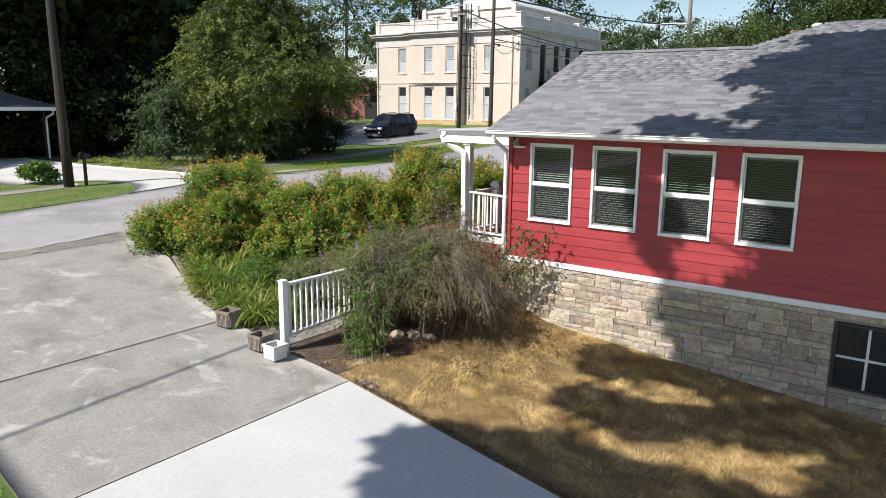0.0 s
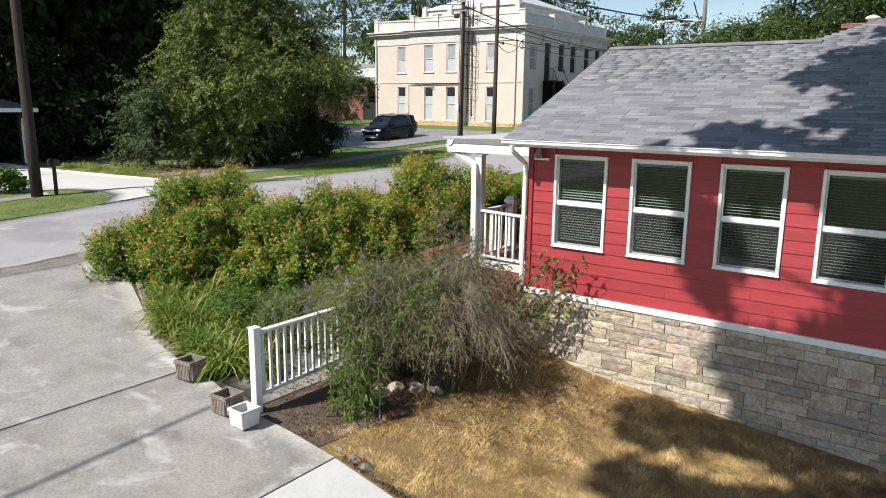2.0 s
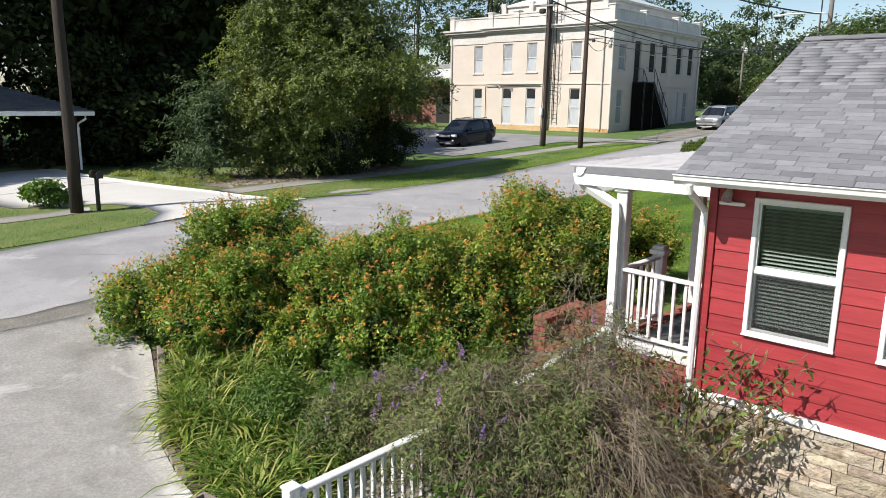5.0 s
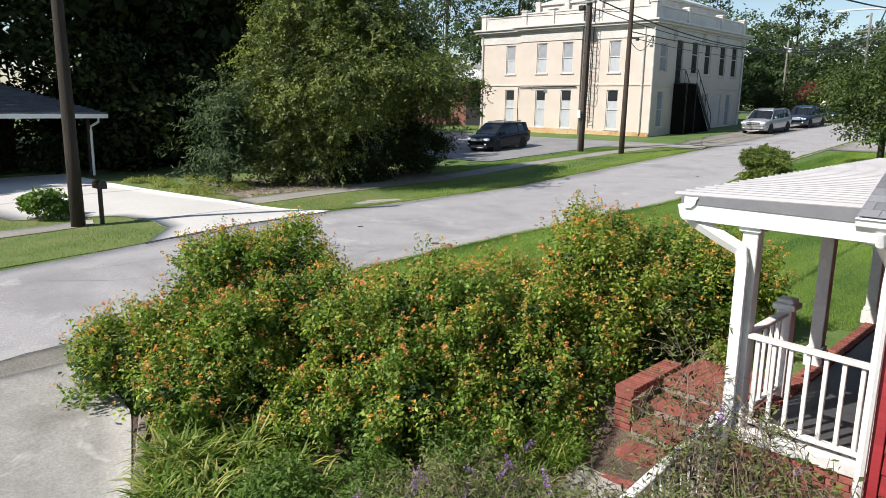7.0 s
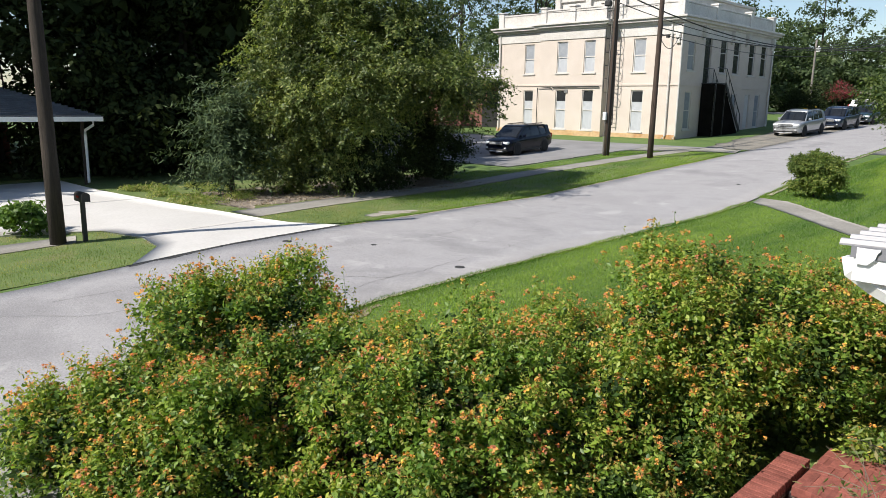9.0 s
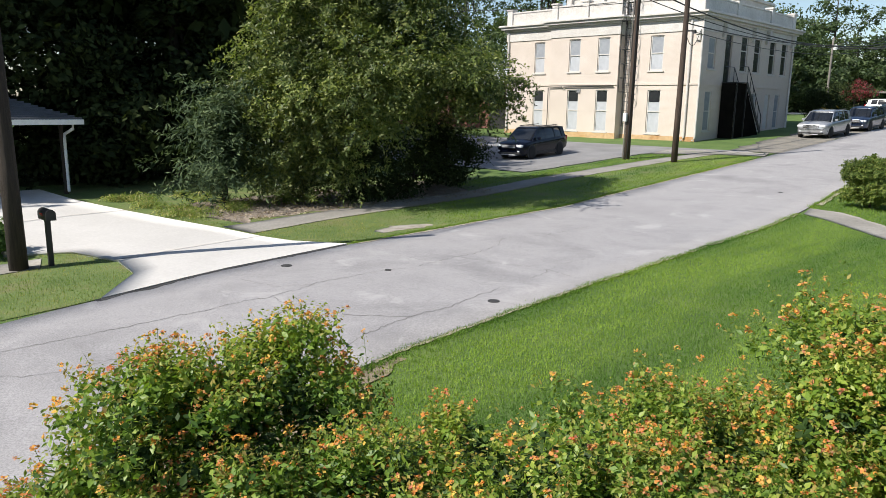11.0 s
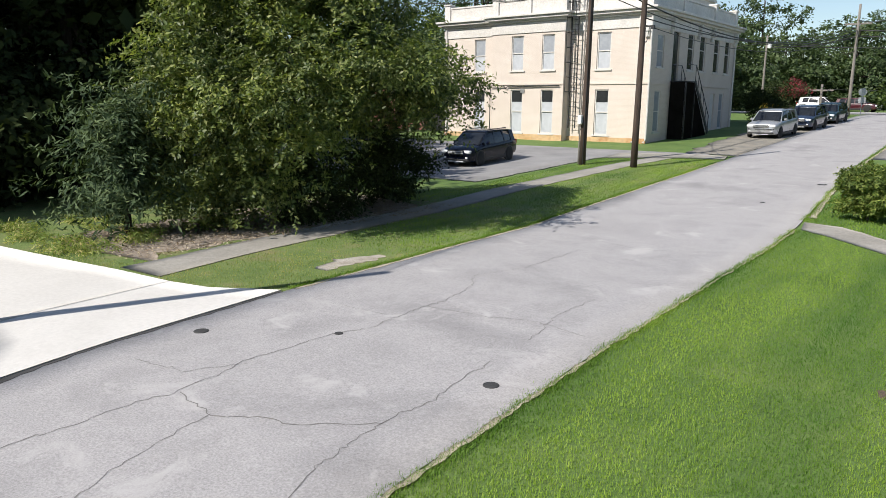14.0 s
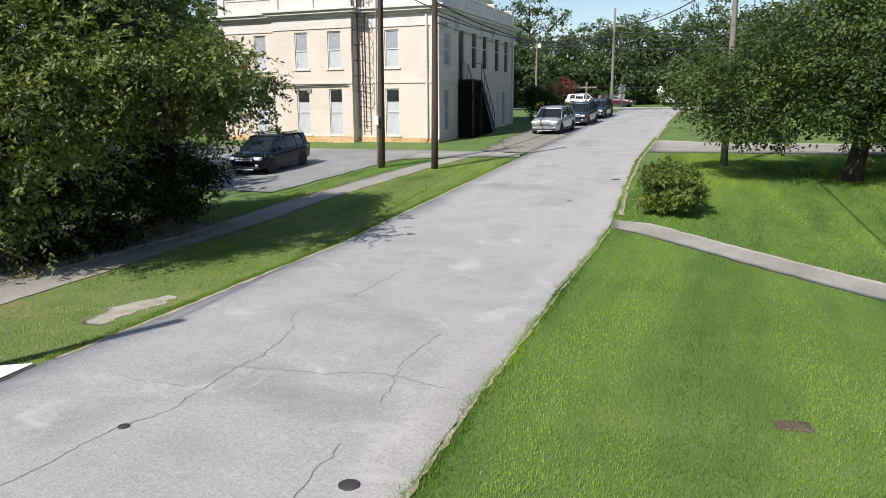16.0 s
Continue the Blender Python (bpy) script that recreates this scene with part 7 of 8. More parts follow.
# the orange-flowered hedge
hedge_blobs = [B_(-15.3, 11.2, 1.02, 1.4, 1.45, 1.1), B_(-14.4, 10.9, 0.7, 1.2, 1.1, 1.0), B_(-13.5, 11.9, 0.95, 1.4, 1.35, 1.1), B_(-12.5, 12.7, 1.05, 1.25, 1.3, 1.15), B_(-12.6, 11.6, 0.6, 1.1, 0.9, 0.9),
               B_(-11.5, 15.2, 1.45, 1.3, 1.3, 1.4), B_(-12.4, 14.2, 1.05, 1.2, 1.3, 1.15), B_(-11.75, 13.4, 0.95, 0.95, 0.95, 1.05), B_(-11.35, 12.7, 0.55, 0.7, 0.65, 0.75), B_(-11.1, 14.3, 0.7, 0.6, 0.7, 0.85), B_(-10.95, 13.1, 0.3, 0.5, 0.55, 0.6), B_(-11.6, 12.1, 0.35, 0.7, 0.5, 0.6), B_(-10.9, 16.4, 1.15, 1.15, 1.2, 1.15), B_(-10.9, 15.6, 1.0, 1.0, 1.0, 1.1),
               B_(-15.6, 12.2, 1.12, 1.05, 0.85, 1.15), B_(-16.05, 11.5, 1.05, 0.75, 0.8, 1.1), B_(-13.7, 13.1, 0.9, 1.15, 1.0, 1.05), B_(-15.75, 10.35, 0.75, 1.1, 0.95, 0.9), B_(-15.3, 9.85, 0.6, 0.95, 0.65, 0.8), B_(-14.4, 9.9, 0.5, 0.85, 0.6, 0.7), B_(-15.9, 9.75, 0.6, 0.6, 0.5, 0.75)]
hedge = tagged(empty("lantana_hedge", -13, 12.6, H(-13, 12.6)), "tall lantana hedge full of small orange and coral flowers", "hedge")
inv = hedge.matrix_basis.inverted()
HL = dict(lump=0.27, lumps=22, lump_seed=5)
# inner leaves, darkened in colour to paint the shade inside the hedge
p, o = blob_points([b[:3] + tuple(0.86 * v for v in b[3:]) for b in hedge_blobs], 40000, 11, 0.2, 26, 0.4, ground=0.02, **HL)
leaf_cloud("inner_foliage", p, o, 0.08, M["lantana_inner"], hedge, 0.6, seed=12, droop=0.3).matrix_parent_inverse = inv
# leafy sprigs that stand up and out all over it, each with leaves in pairs
r = np.random.RandomState(14)
a, d = blob_points(hedge_blobs, 13500, 13, 0.2, 9, 0.32, ground=0.1, **HL)
d = unit(0.6 * d + [0, 0, 0.75] + 0.22 * r.normal(0, 1, d.shape))
LN = 0.3 * r.uniform(0.6, 1.35, len(a))
tall = (r.rand(len(a)) < 0.05) & (d[:, 2] > 0.55)
LN = np.where(tall, r.uniform(0.4, 0.62, len(a)), LN)
m_ = np.repeat(np.arange(len(a)), 20)
f = np.tile(np.linspace(0.05, 1.0, 20), len(a))
ang_ = np.tile(np.arange(20) * 1.7, len(a)) + r.uniform(0, 6.28, len(a))[m_]
e1 = unit(np.cross(d, [0.3, 0.2, 0.1]))
e2 = np.cross(d, e1)
side = np.cos(ang_)[:, None] * e1[m_] + np.sin(ang_)[:, None] * e2[m_]
rad = 0.035 * (1.15 - f) + 0.012
p = a[m_] + d[m_] * (f * LN[m_] - 0.3 * LN[m_])[:, None] + side * rad[:, None]
way = unit(side * 0.8 + d[m_] * 0.4 + 0.2 * r.normal(0, 1, p.shape))
# outer leaves: young growth, coloured paler to paint the sunlit tops
young = f > 0.68
leaf_cloud("foliage", p[~young], way[~young], 0.068 * (1.15 - 0.5 * f[~young]), M["lantana"], hedge, 0.52, seed=15, droop=0.15).matrix_parent_inverse = inv
leaf_cloud("young_leaves", p[young], way[young], 0.06 * (1.15 - 0.5 * f[young]), M["lantana_tip"], hedge, 0.5, seed=17, droop=0.0).matrix_parent_inverse = inv
tip = a + d * (0.72 * LN)[:, None]
pick = (r.rand(len(a)) < 0.36) & (tip[:, 2] > land(tip[:, 0], tip[:, 1]) + 0.35)
tp = tip[pick]
m_ = np.repeat(np.arange(len(tp)), 13)
sz = r.uniform(0.6, 1.25, len(tp))[m_]
fp = tp[m_] + (0.021 * sz)[:, None] * unit(r.normal(0, 1, (len(m_), 3)) + d[pick][m_])
leaf_cloud("blossoms", fp, unit(fp - tp[m_] + [0, 0, 0.01]), 0.025 * sz, M["flower_o"], hedge, 0.95, seed=16, droop=-0.3).matrix_parent_inverse = inv
bm = bmesh.new()
for k in np.nonzero(tall)[0][:700]:
    add_tube(bm, [Vector(a[k] - 0.25 * d[k]), Vector(a[k]), Vector(tip[k])], [0.003, 0.0025, 0.0015], 3, False)
tagged(part("shoot", bm, M["shrub"], hedge), kind="stuff").matrix_parent_inverse = inv
st_ = limbs("stem", (-13, 12.4, 0.3), [b[:5] + (0.6 * b[5],) for b in hedge_blobs], 0.05, 18, M["bark"], hedge, 24, 0.05)
st_.matrix_parent_inverse = inv

# half-dead butterfly bushes over the handrail and before the porch
def butterfly_bush(x, y, rx, ry, h, n, dry, spikes, seed, label, twigs=7):
    """Arching stems from one foot, side twigs on their outer halves, narrow leaves on the green side, bare twigs that hang on the dry side.
    dry: the share of bare twigs on the side away from the drive."""
    bud = tagged(empty("butterfly_bush", x, y, H(x, y)), label, "shrub", "butterfly bushes")
    inv = bud.matrix_basis.inverted()
    rs = random.Random(seed)
    green = Vector((-0.81, -0.59, 0))
    bm, bt, tips, outs, dead = bmesh.new(), bmesh.new(), [], [], []
    for k in range(n):
        a = rs.uniform(0, 2 * math.pi)
        reach = rs.random() ** 0.6
        way = Vector((math.cos(a), math.sin(a), 0))
        s = Vector((x + rs.gauss(0, 0.12) * rx, y + rs.gauss(0, 0.12) * ry, 0))
        s.z = H(s.x, s.y)
        top = h * rs.uniform(0.72, 1.0) * (1 - 0.22 * reach)
        mid = s + Vector((way.x * rx * reach * 0.5, way.y * ry * reach * 0.5, top))
        e = s + Vector((way.x * rx * reach, way.y * ry * reach, top * (1.02 - 0.55 * reach ** 2 * rs.uniform(0.6, 1.2))))
        crv = [s * (1 - f) ** 2 + (mid + Vector((0, 0, 0.15 * top))) * 2 * f * (1 - f) + e * f * f for f in (0, 0.3, 0.55, 0.8, 1)]
        if k % 3 == 0:
            add_tube(bm, crv, [0.008, 0.006, 0.004, 0.003, 0.0015], 4, False)
        bare = rs.random() < dry * (0.95 if way.dot(green) * reach < 0.05 else 0.3)
        for j in range(twigs):
            i = rs.choice((1, 2, 2, 3, 3, 3))
            q = crv[i].lerp(crv[i + 1], rs.random())
            dr = (crv[i + 1] - crv[i]).normalized() * 0.5 + way * 0.35 + Vector((rs.gauss(0, 0.5), rs.gauss(0, 0.5), rs.gauss(-0.35 if bare else 0.3, 0.35)))
            dr.normalize()
            L = rs.uniform(0.15, 0.42)
            e_ = q + dr * L - Vector((0, 0, (0.28 if bare else 0.08) * L))
            if bare or j % 2 == 0:
                add_tube(bt if bare else bm, [q, q + dr * L * 0.55, e_], [0.0032, 0.0024, 0.001], 3, False)
            if bare:
                if rs.random() < 0.3:
                    dead.append(list(q + dr * L * rs.random()))
                continue
            for g in range(7):
                f = 0.15 + 0.85 * rs.random()
                tips.append(q + dr * L * f + Vector((rs.gauss(0, 0.022), rs.gauss(0, 0.022), rs.gauss(0, 0.022))))
                outs.append((dr.x + rs.gauss(0, 0.7), dr.y + rs.gauss(0, 0.7), dr.z + rs.gauss(0.2, 0.6)))
    tagged(part("branchwork", bm, M["twig"], bud), kind="stuff").matrix_parent_inverse = inv
    tagged(part("dry_twig_mass", bt, M["bare_twig"], bud), kind="stuff").matrix_parent_inverse = inv
    leaf_cloud("foliage", np.array([list(v) for v in tips]), unit(np.array(outs)), 0.06, M["buddleia"], bud, 0.26, seed=seed + 1, droop=0.4).matrix_parent_inverse = inv
    # withered leaves and broken stems, added in dark brown to paint the shade inside
    r = np.random.RandomState(seed)
    c = unit(r.normal(0, 1, (int((4 + 14 * dry) * n), 3))) * (r.rand(int((4 + 14 * dry) * n), 1) ** 0.4) * [0.62 * rx, 0.62 * ry, 0.36 * h] + [x, y, H(x, y) + 0.42 * h]
    c = np.r_[c, np.array(dead).reshape(-1, 3)]
    c = c[c[:, 2] > land(c[:, 0], c[:, 1]) + 0.02]
    leaf_cloud("withered_leaves", c, unit(r.normal(0, 1, c.shape)), 0.06, M["dead_leaf"], bud, 0.4, seed=seed + 5).matrix_parent_inverse = inv
    sp = []
    for k in range(spikes):
        a = rs.uniform(0, 6.28)
        c = Vector((x + 0.8 * rx * math.cos(a) * rs.random(), y + 0.8 * ry * math.sin(a) * rs.random(), 0))
        c.z = H(c.x, c.y) + rs.uniform(0.55, 0.95) * h
        d = Vector((rs.gauss(0, 0.5), rs.gauss(0, 0.5), 0.8)).normalized()
        for j in range(60):
            f = rs.random()
            sp.append(list(c + d * 0.16 * f + Vector((rs.gauss(0, 1), rs.gauss(0, 1), rs.gauss(0, 1))) * 0.018 * (1.2 - f)))
    if sp:
        sp = np.array(sp)
        leaf_cloud("blossom", sp, unit(np.random.RandomState(3).normal(0, 1, sp.shape)), 0.018, M["flower_p"], bud, 0.9, seed=seed + 2).matrix_parent_inverse = inv


butterfly_bush(-7.85, 10.4, 1.35, 1.2, 2.1, 400, 1.0, 2, 9, "sprawling grey-brown butterfly bush with dry bare twigs", 13)
butterfly_bush(-8.65, 10.0, 1.0, 1.4, 2.0, 330, 0.65, 10, 10, "feathery grey-green butterfly bush grown through the handrail", 9)
butterfly_bush(-10.3, 10.7, 1.1, 1.1, 0.95, 200, 0.1, 22, 12, "grey-green butterfly bush with purple flower spikes beside the steps")
butterfly_bush(-8.3, 11.85, 0.75, 0.6, 1.9, 80, 0.7, 4, 15, "thin dry butterfly bush before the brick porch base", 8)
butterfly_bush(-8.95, 12.05, 0.6, 0.5, 2.35, 42, 0.8, 0, 25, "tall sparse dry butterfly bush beside the porch post", 7)
butterfly_bush(-10.6, 10.1, 1.0, 1.0, 0.85, 130, 0.05, 12, 18, "low grey-green butterfly bush in the garden bed")
# the leafy green shoots at the foot of the big bush
shoots = tagged(empty("leafy_shoots", -8.05, 8.7, H(-8.05, 8.7)), "fresh green leafy shoots at the foot of the dry bush", "plant")
inv = shoots.matrix_basis.inverted()
bm, sp, so = bmesh.new(), [], []
rs = random.Random(19)
for k in range(44):
    s = Vector((-8.05 + rs.gauss(0, 0.17), 8.7 + rs.gauss(0, 0.16), H(-8.05, 8.7)))
    e = s + Vector((rs.gauss(-0.1, 0.17), rs.gauss(0.1, 0.17), rs.uniform(0.6, 1.5)))
    add_tube(bm, [s, s.lerp(e, 0.5) + Vector((0, 0, 0.06)), e], [0.006, 0.005, 0.002], 4, False)
    for j in range(30):
        sp.append(list(s.lerp(e, 0.12 + 0.9 * rs.random()) + Vector((rs.gauss(0, 0.02), rs.gauss(0, 0.02), 0))))
        so.append((rs.gauss(0, 1), rs.gauss(0, 1), rs.gauss(0.1, 0.5)))
tagged(part("stem", bm, M["twig"], shoots), kind="stuff").matrix_parent_inverse = inv
leaf_cloud("leaves", np.array(sp), unit(np.array(so)), 0.12, M["shrub"], shoots, 0.24, seed=20, droop=0.7).matrix_parent_inverse = inv

# daylily clumps between the hedge and the drive
def blades(roots, n, L, w, seed, bend=0.9):
    """Arching strap leaves: n to each root, of three quads each."""
    r = np.random.RandomState(seed)
    roots = np.repeat(np.asarray(roots, float), n, 0)
    m = len(roots)
    a = r.uniform(0, 2 * np.pi, m)
    d = np.stack([np.cos(a), np.sin(a), 0 * a], -1)
    s = np.stack([-np.sin(a), np.cos(a), 0 * a], -1)
    ln = L * r.uniform(0.55, 1.25, m)
    be = bend * r.uniform(0.4, 1.3, m)
    base = roots + 0.06 * r.normal(0, 1, (m, 3)) * [1, 1, 0]
    vs = []
    for f, wf in ((0, 0.8), (0.4, 1.0), (0.75, 0.8), (1.0, 0.1)):
        c = base + d * (ln * be * f ** 1.6 * 0.75)[:, None] + np.array([0, 0, 1]) * (ln * (f - 0.62 * be * f ** 2.4))[:, None]
        vs += [c + s * w * wf / 2, c - s * w * wf / 2]
    v = np.stack(vs, 1).reshape(-1, 3)
    b = np.arange(m)[:, None] * 8
    q = np.concatenate([b + [0, 1, 3, 2], b + [2, 3, 5, 4], b + [4, 5, 7, 6]], 1).reshape(-1, 4)
    return v, q


rs = random.Random(31)
for k in range(96):
    f = rs.random()
    x = -13.9 + 3.9 * f + rs.uniform(-0.25, 0.25)
    y = north(x) + 0.28 + 1.9 * rs.random() ** 1.3
    z = H(x, y) + 0.03
    v, q = blades([(0, 0, 0)] * 3, 20, 0.5 + 0.25 * rs.random(), 0.026, 200 + k, 1.15)
    ob = tagged(empty("daylily", x, y, z), "arching green daylily clump with yellowing tips", "plant", "daylilies")
    raw("leaves", v, q, M["lily"], ob, n=4)
rs = random.Random(33)
for k in range(15):
    x, y = -11.4 + rs.uniform(-0.9, 1.2), 10.6 + rs.uniform(-0.6, 1.3)
    if k < 4:
        x, y = -12.7 + rs.uniform(-0.4, 0.4), 11.5 + rs.uniform(-0.3, 0.4)
    if k > 9:
        x = rs.uniform(-12.2, -10.2)
        y = north(x) + rs.uniform(1.2, 2.0)
    bl = [B_(x, y, H(x, y) + 0.3, 0.4, 0.4, 0.35)]
    p, o = blob_points(bl, 2600, 300 + k, 0.12, 16, 0.7, ground=0.02)
    ob = empty("weed_clump", x, y, H(x, y))
    leaf_cloud("leaves", p - [x, y, H(x, y)], o, 0.07, M["shrub"], ob, 0.35, seed=310 + k)
    tagged(ob, "leafy green weeds under the hedge", "plant", "bed weeds")

rs = random.Random(35)
for k in range(26):
    x, y = rs.uniform(-11.3, -10.25), rs.uniform(11.2, 13.0)
    v, q = blades([(0, 0, 0)] * 4, 22, 0.3 + 0.2 * rs.random(), 0.014, 330 + k, 1.0)
    ob = tagged(empty("grass_tuft", x, y, H(x, y) + 0.03), "tuft of long green grass beside the brick steps", "plant", "step tufts")
    raw("leaves", v, q, M["lily"] if k % 3 else M["grass"], ob, n=4)

# rambling vine at the house corner
vine = tagged(empty("climbing_vine", -7.4, 12.4, 0.1), "thin leggy vine against the stone and red boards", "vine")
inv = vine.matrix_basis.inverted()
bm, sp, so = bmesh.new(), [], []
rs = random.Random(41)
for k in range(34):
    s = Vector((-7.65 + rs.uniform(-0.5, 0.6), 12.3 + rs.uniform(-0.5, 0.1), H(-7.6, 12.3)))
    e = Vector((s.x + rs.uniform(-0.4, 1.25), 12.42 + rs.uniform(-0.35, 0.08), s.z + rs.uniform(0.7, 1.9)))
    mid = s.lerp(e, 0.5) + Vector((rs.uniform(-0.2, 0.2), -0.08, 0.15))
    add_tube(bm, [s, mid, e], [0.008, 0.006, 0.003], 4, False)
    for j in range(24):
        q = mid.lerp(e, rs.random()) if rs.random() < 0.7 else s.lerp(mid, rs.random())
        sp.append(list(q)), so.append((rs.gauss(0, 1), -0.5, rs.gauss(0, 0.6)))
t_ = part("stem", bm, M["twig"], vine)
t_.matrix_parent_inverse = inv
t_ = leaf_cloud("leaves", np.array(sp), unit(np.array(so)), 0.11, M["vine_leaf"], vine, 0.36, seed=42, droop=0.8)
t_.matrix_parent_inverse = inv

# shrubs
tree("round_bush", (-16.9, 35.5, H(-16.9, 35.5)), [B_(-16.9, 35.6, H(-16.9, 35.5) + 0.78, 0.9, 0.9, 0.78), B_(-17.1, 35.4, H(-16.9, 35.5) + 1.15, 0.6, 0.6, 0.45)], 22000, 0.08, M["bush_leaf"], "loose round bush with long pale shoots on the lawn", 51, 0.05, 0.14, 18, 0.5, "bush", ground=0.03, lump=0.25, sprays=300, reach=0.3)
tree("hydrangea_bush", (-29.0, 13.05, H(-29.0, 13.05)), [B_(-29.0, 13.05, H(-29.0, 13.05) + 0.38, 0.52, 0.52, 0.44)], 2200, 0.13, M["shrub"], "leafy low bush beside the utility pole", 52, 0.03, 0.15, 12, 0.7, "bush", ground=0.03)
tree("plum_bush", (-8.9, 21.6, H(-8.9, 21.6)), [B_(-8.9, 21.6, H(-8.9, 21.6) + 0.4, 0.7, 0.6, 0.4)], 3500, 0.06, M["dark_purple"], "dark purple leaved bush beside the porch", 53, 0.03, 0.12, 12, 0.5, "bush", ground=0.02)
tree("dark_shrub", (-31.0, 77.2, H(-31, 77)), [B_(-31.0, 77.2, H(-31, 77) + 1.5, 1.7, 1.7, 1.7)], 9000, 0.16, M["woods"], "large dark evergreen shrub beside the cream building", 54, 0.1, 0.4, 16, 0.5, "bush", ground=0.05)
tree("crape_myrtle", (-32.6, 90, H(-32, 90)), [B_(-32.6, 90, H(-32, 90) + 2.6, 1.3, 1.3, 0.8), B_(-33.3, 90, H(-32, 90) + 2.2, 0.8, 0.8, 0.5)], 3600, 0.14, M["myrtle"], "crape myrtle in crimson bloom", 55, 0.08, 0.35, 16, 0.6)
tree("yellow_shrub", (-32.6, 83, H(-32, 83)), [B_(-32.6, 83, H(-32, 83) + 0.6, 0.9, 0.9, 0.7)], 1800, 0.13, M["yellow_fl"], "small shrub in yellow bloom", 56, 0.03, 0.2, 12, 0.6, "bush", ground=0.02)
tree("yellow_shrub", (-30.6, 85, H(-30, 85)), [B_(-30.6, 85, H(-30, 85) + 0.5, 0.9, 0.9, 0.6)], 1800, 0.13, M["yellow_fl"], "small shrub in yellow bloom", 57, 0.03, 0.2, 12, 0.6, "bush", ground=0.02)

# the big spreading tree beside the verge
tree("spreading_tree", (-31.2, 25.6, 0.85), [B_(-31.4, 25.6, 5.2, 3.0, 3.2, 3.2), B_(-29.7, 28.2, 4.9, 2.3, 2.4, 1.6), B_(-29.7, 23.9, 4.3, 1.9, 2.0, 1.6), B_(-31.6, 23.2, 4.2, 1.8, 1.6, 2.6), B_(-30.6, 29.9, 4.9, 1.9, 1.7, 1.7), B_(-32.6, 26.3, 7.2, 2.5, 2.5, 2.3), B_(-30.9, 26.6, 7.9, 1.8, 2.0, 1.8), B_(-31.6, 23.0, 1.7, 1.2, 1.0, 1.0), B_(-30.5, 24.0, 1.9, 1.1, 0.9, 1.2), B_(-31.8, 24.3, 7.4, 1.5, 1.4, 1.6), B_(-27.8, 26.2, 4.9, 1.7, 2.4, 1.2), B_(-27.7, 28.0, 4.6, 1.1, 1.6, 0.8), B_(-31.4, 25.2, 9.4, 1.3, 1.3, 1.1), B_(-30.2, 28.6, 7.2, 1.3, 1.3, 1.2)],
     56000, 0.145, M["tree_near"], "big dense green tree with branches down to the ground", 61, 0.3, 0.42, 40, 0.45, ground=0.02, lump=0.32, lumps=16, sprays=2600, reach=1.05, core=0.82)
# a dark feathery evergreen in its shade
tree("feathery_evergreen", (-32.5, 21.0, H(-32.5, 21.0)), [B_(-32.5, 21.1, 2.8, 0.9, 0.8, 1.7), B_(-32.3, 20.6, 3.7, 0.8, 0.6, 0.9), B_(-32.5, 20.7, 1.9, 0.8, 0.6, 0.8)], 6500, 0.22, M["evergreen"], "dark feathery evergreen with drooping side branches", 66, 0.1, 0.25, 24, 0.24, "tree", ground=0.05, droop=0.5, lump=0.4, lumps=8, sprays=150, reach=1.7, core=0.75)
# undergrowth in near-black leaf colour, to paint the shade under the crown
tree("dark_undergrowth", (-31.2, 28.0, H(-31.2, 28)), [B_(-31.0, 27.0, 2.0, 1.5, 2.4, 1.5), B_(-31.2, 30.0, 2.0, 1.5, 1.9, 1.6), B_(-30.4, 25.8, 1.6, 1.1, 1.3, 1.1), B_(-32.0, 31.6, 2.0, 1.4, 1.4, 1.6)], 26000, 0.13, M["woods"], "undergrowth with near-black leaves that paint the shade under the tree", 67, 0.06, 0.35, 26, 0.5, "bush", ground=0.03, lump=0.3, lumps=10)
# the tree beside the lamp pole, over the lawn
tree("shade_tree", (-11.0, 44.0, H(-11, 44)), [B_(-10.0, 44.5, 6.0, 4.2, 4.0, 2.8), B_(-13.8, 43.8, 4.7, 2.8, 2.6, 1.8), B_(-7.2, 44, 5.9, 3.4, 3.2, 2.5), B_(-9.0, 45.4, 9.0, 2.4, 2.8, 2.6), B_(-7.8, 46, 9.6, 3.2, 3.4, 2.6), B_(-4.5, 46, 8.0, 3.6, 3.6, 3.0), B_(-16.0, 44.6, 4.6, 1.7, 1.8, 1.4), B_(-14.7, 42.3, 4.9, 1.8, 1.4, 1.7), B_(-10.6, 41.6, 4.4, 2.2, 1.7, 1.6), B_(-7.6, 42.0, 4.0, 2.6, 1.8, 1.5), B_(-12.4, 43.6, 6.9, 1.2, 1.2, 1.2), B_(-5.0, 42.6, 5.0, 2.6, 2.0, 2.0)],
     115000, 0.16, M["tree_right"], "large broad-leaved shade tree over the lawn", 62, 0.33, 0.6, 36, 0.5, lump=0.36, lumps=16, sprays=260, reach=0.9)
tree("shade_tree", (-4, 52, H(-4, 52)), [B_(-4, 52, 6, 5, 5, 4), B_(-7, 56, 7, 4, 4, 4), B_(1, 50, 4.5, 4, 4, 3)], 16000, 0.36, M["tree_right"], "tall dark tree behind the shade tree", 63, 0.4, 0.8, 26)

# woods and far trees
rs = random.Random(71)


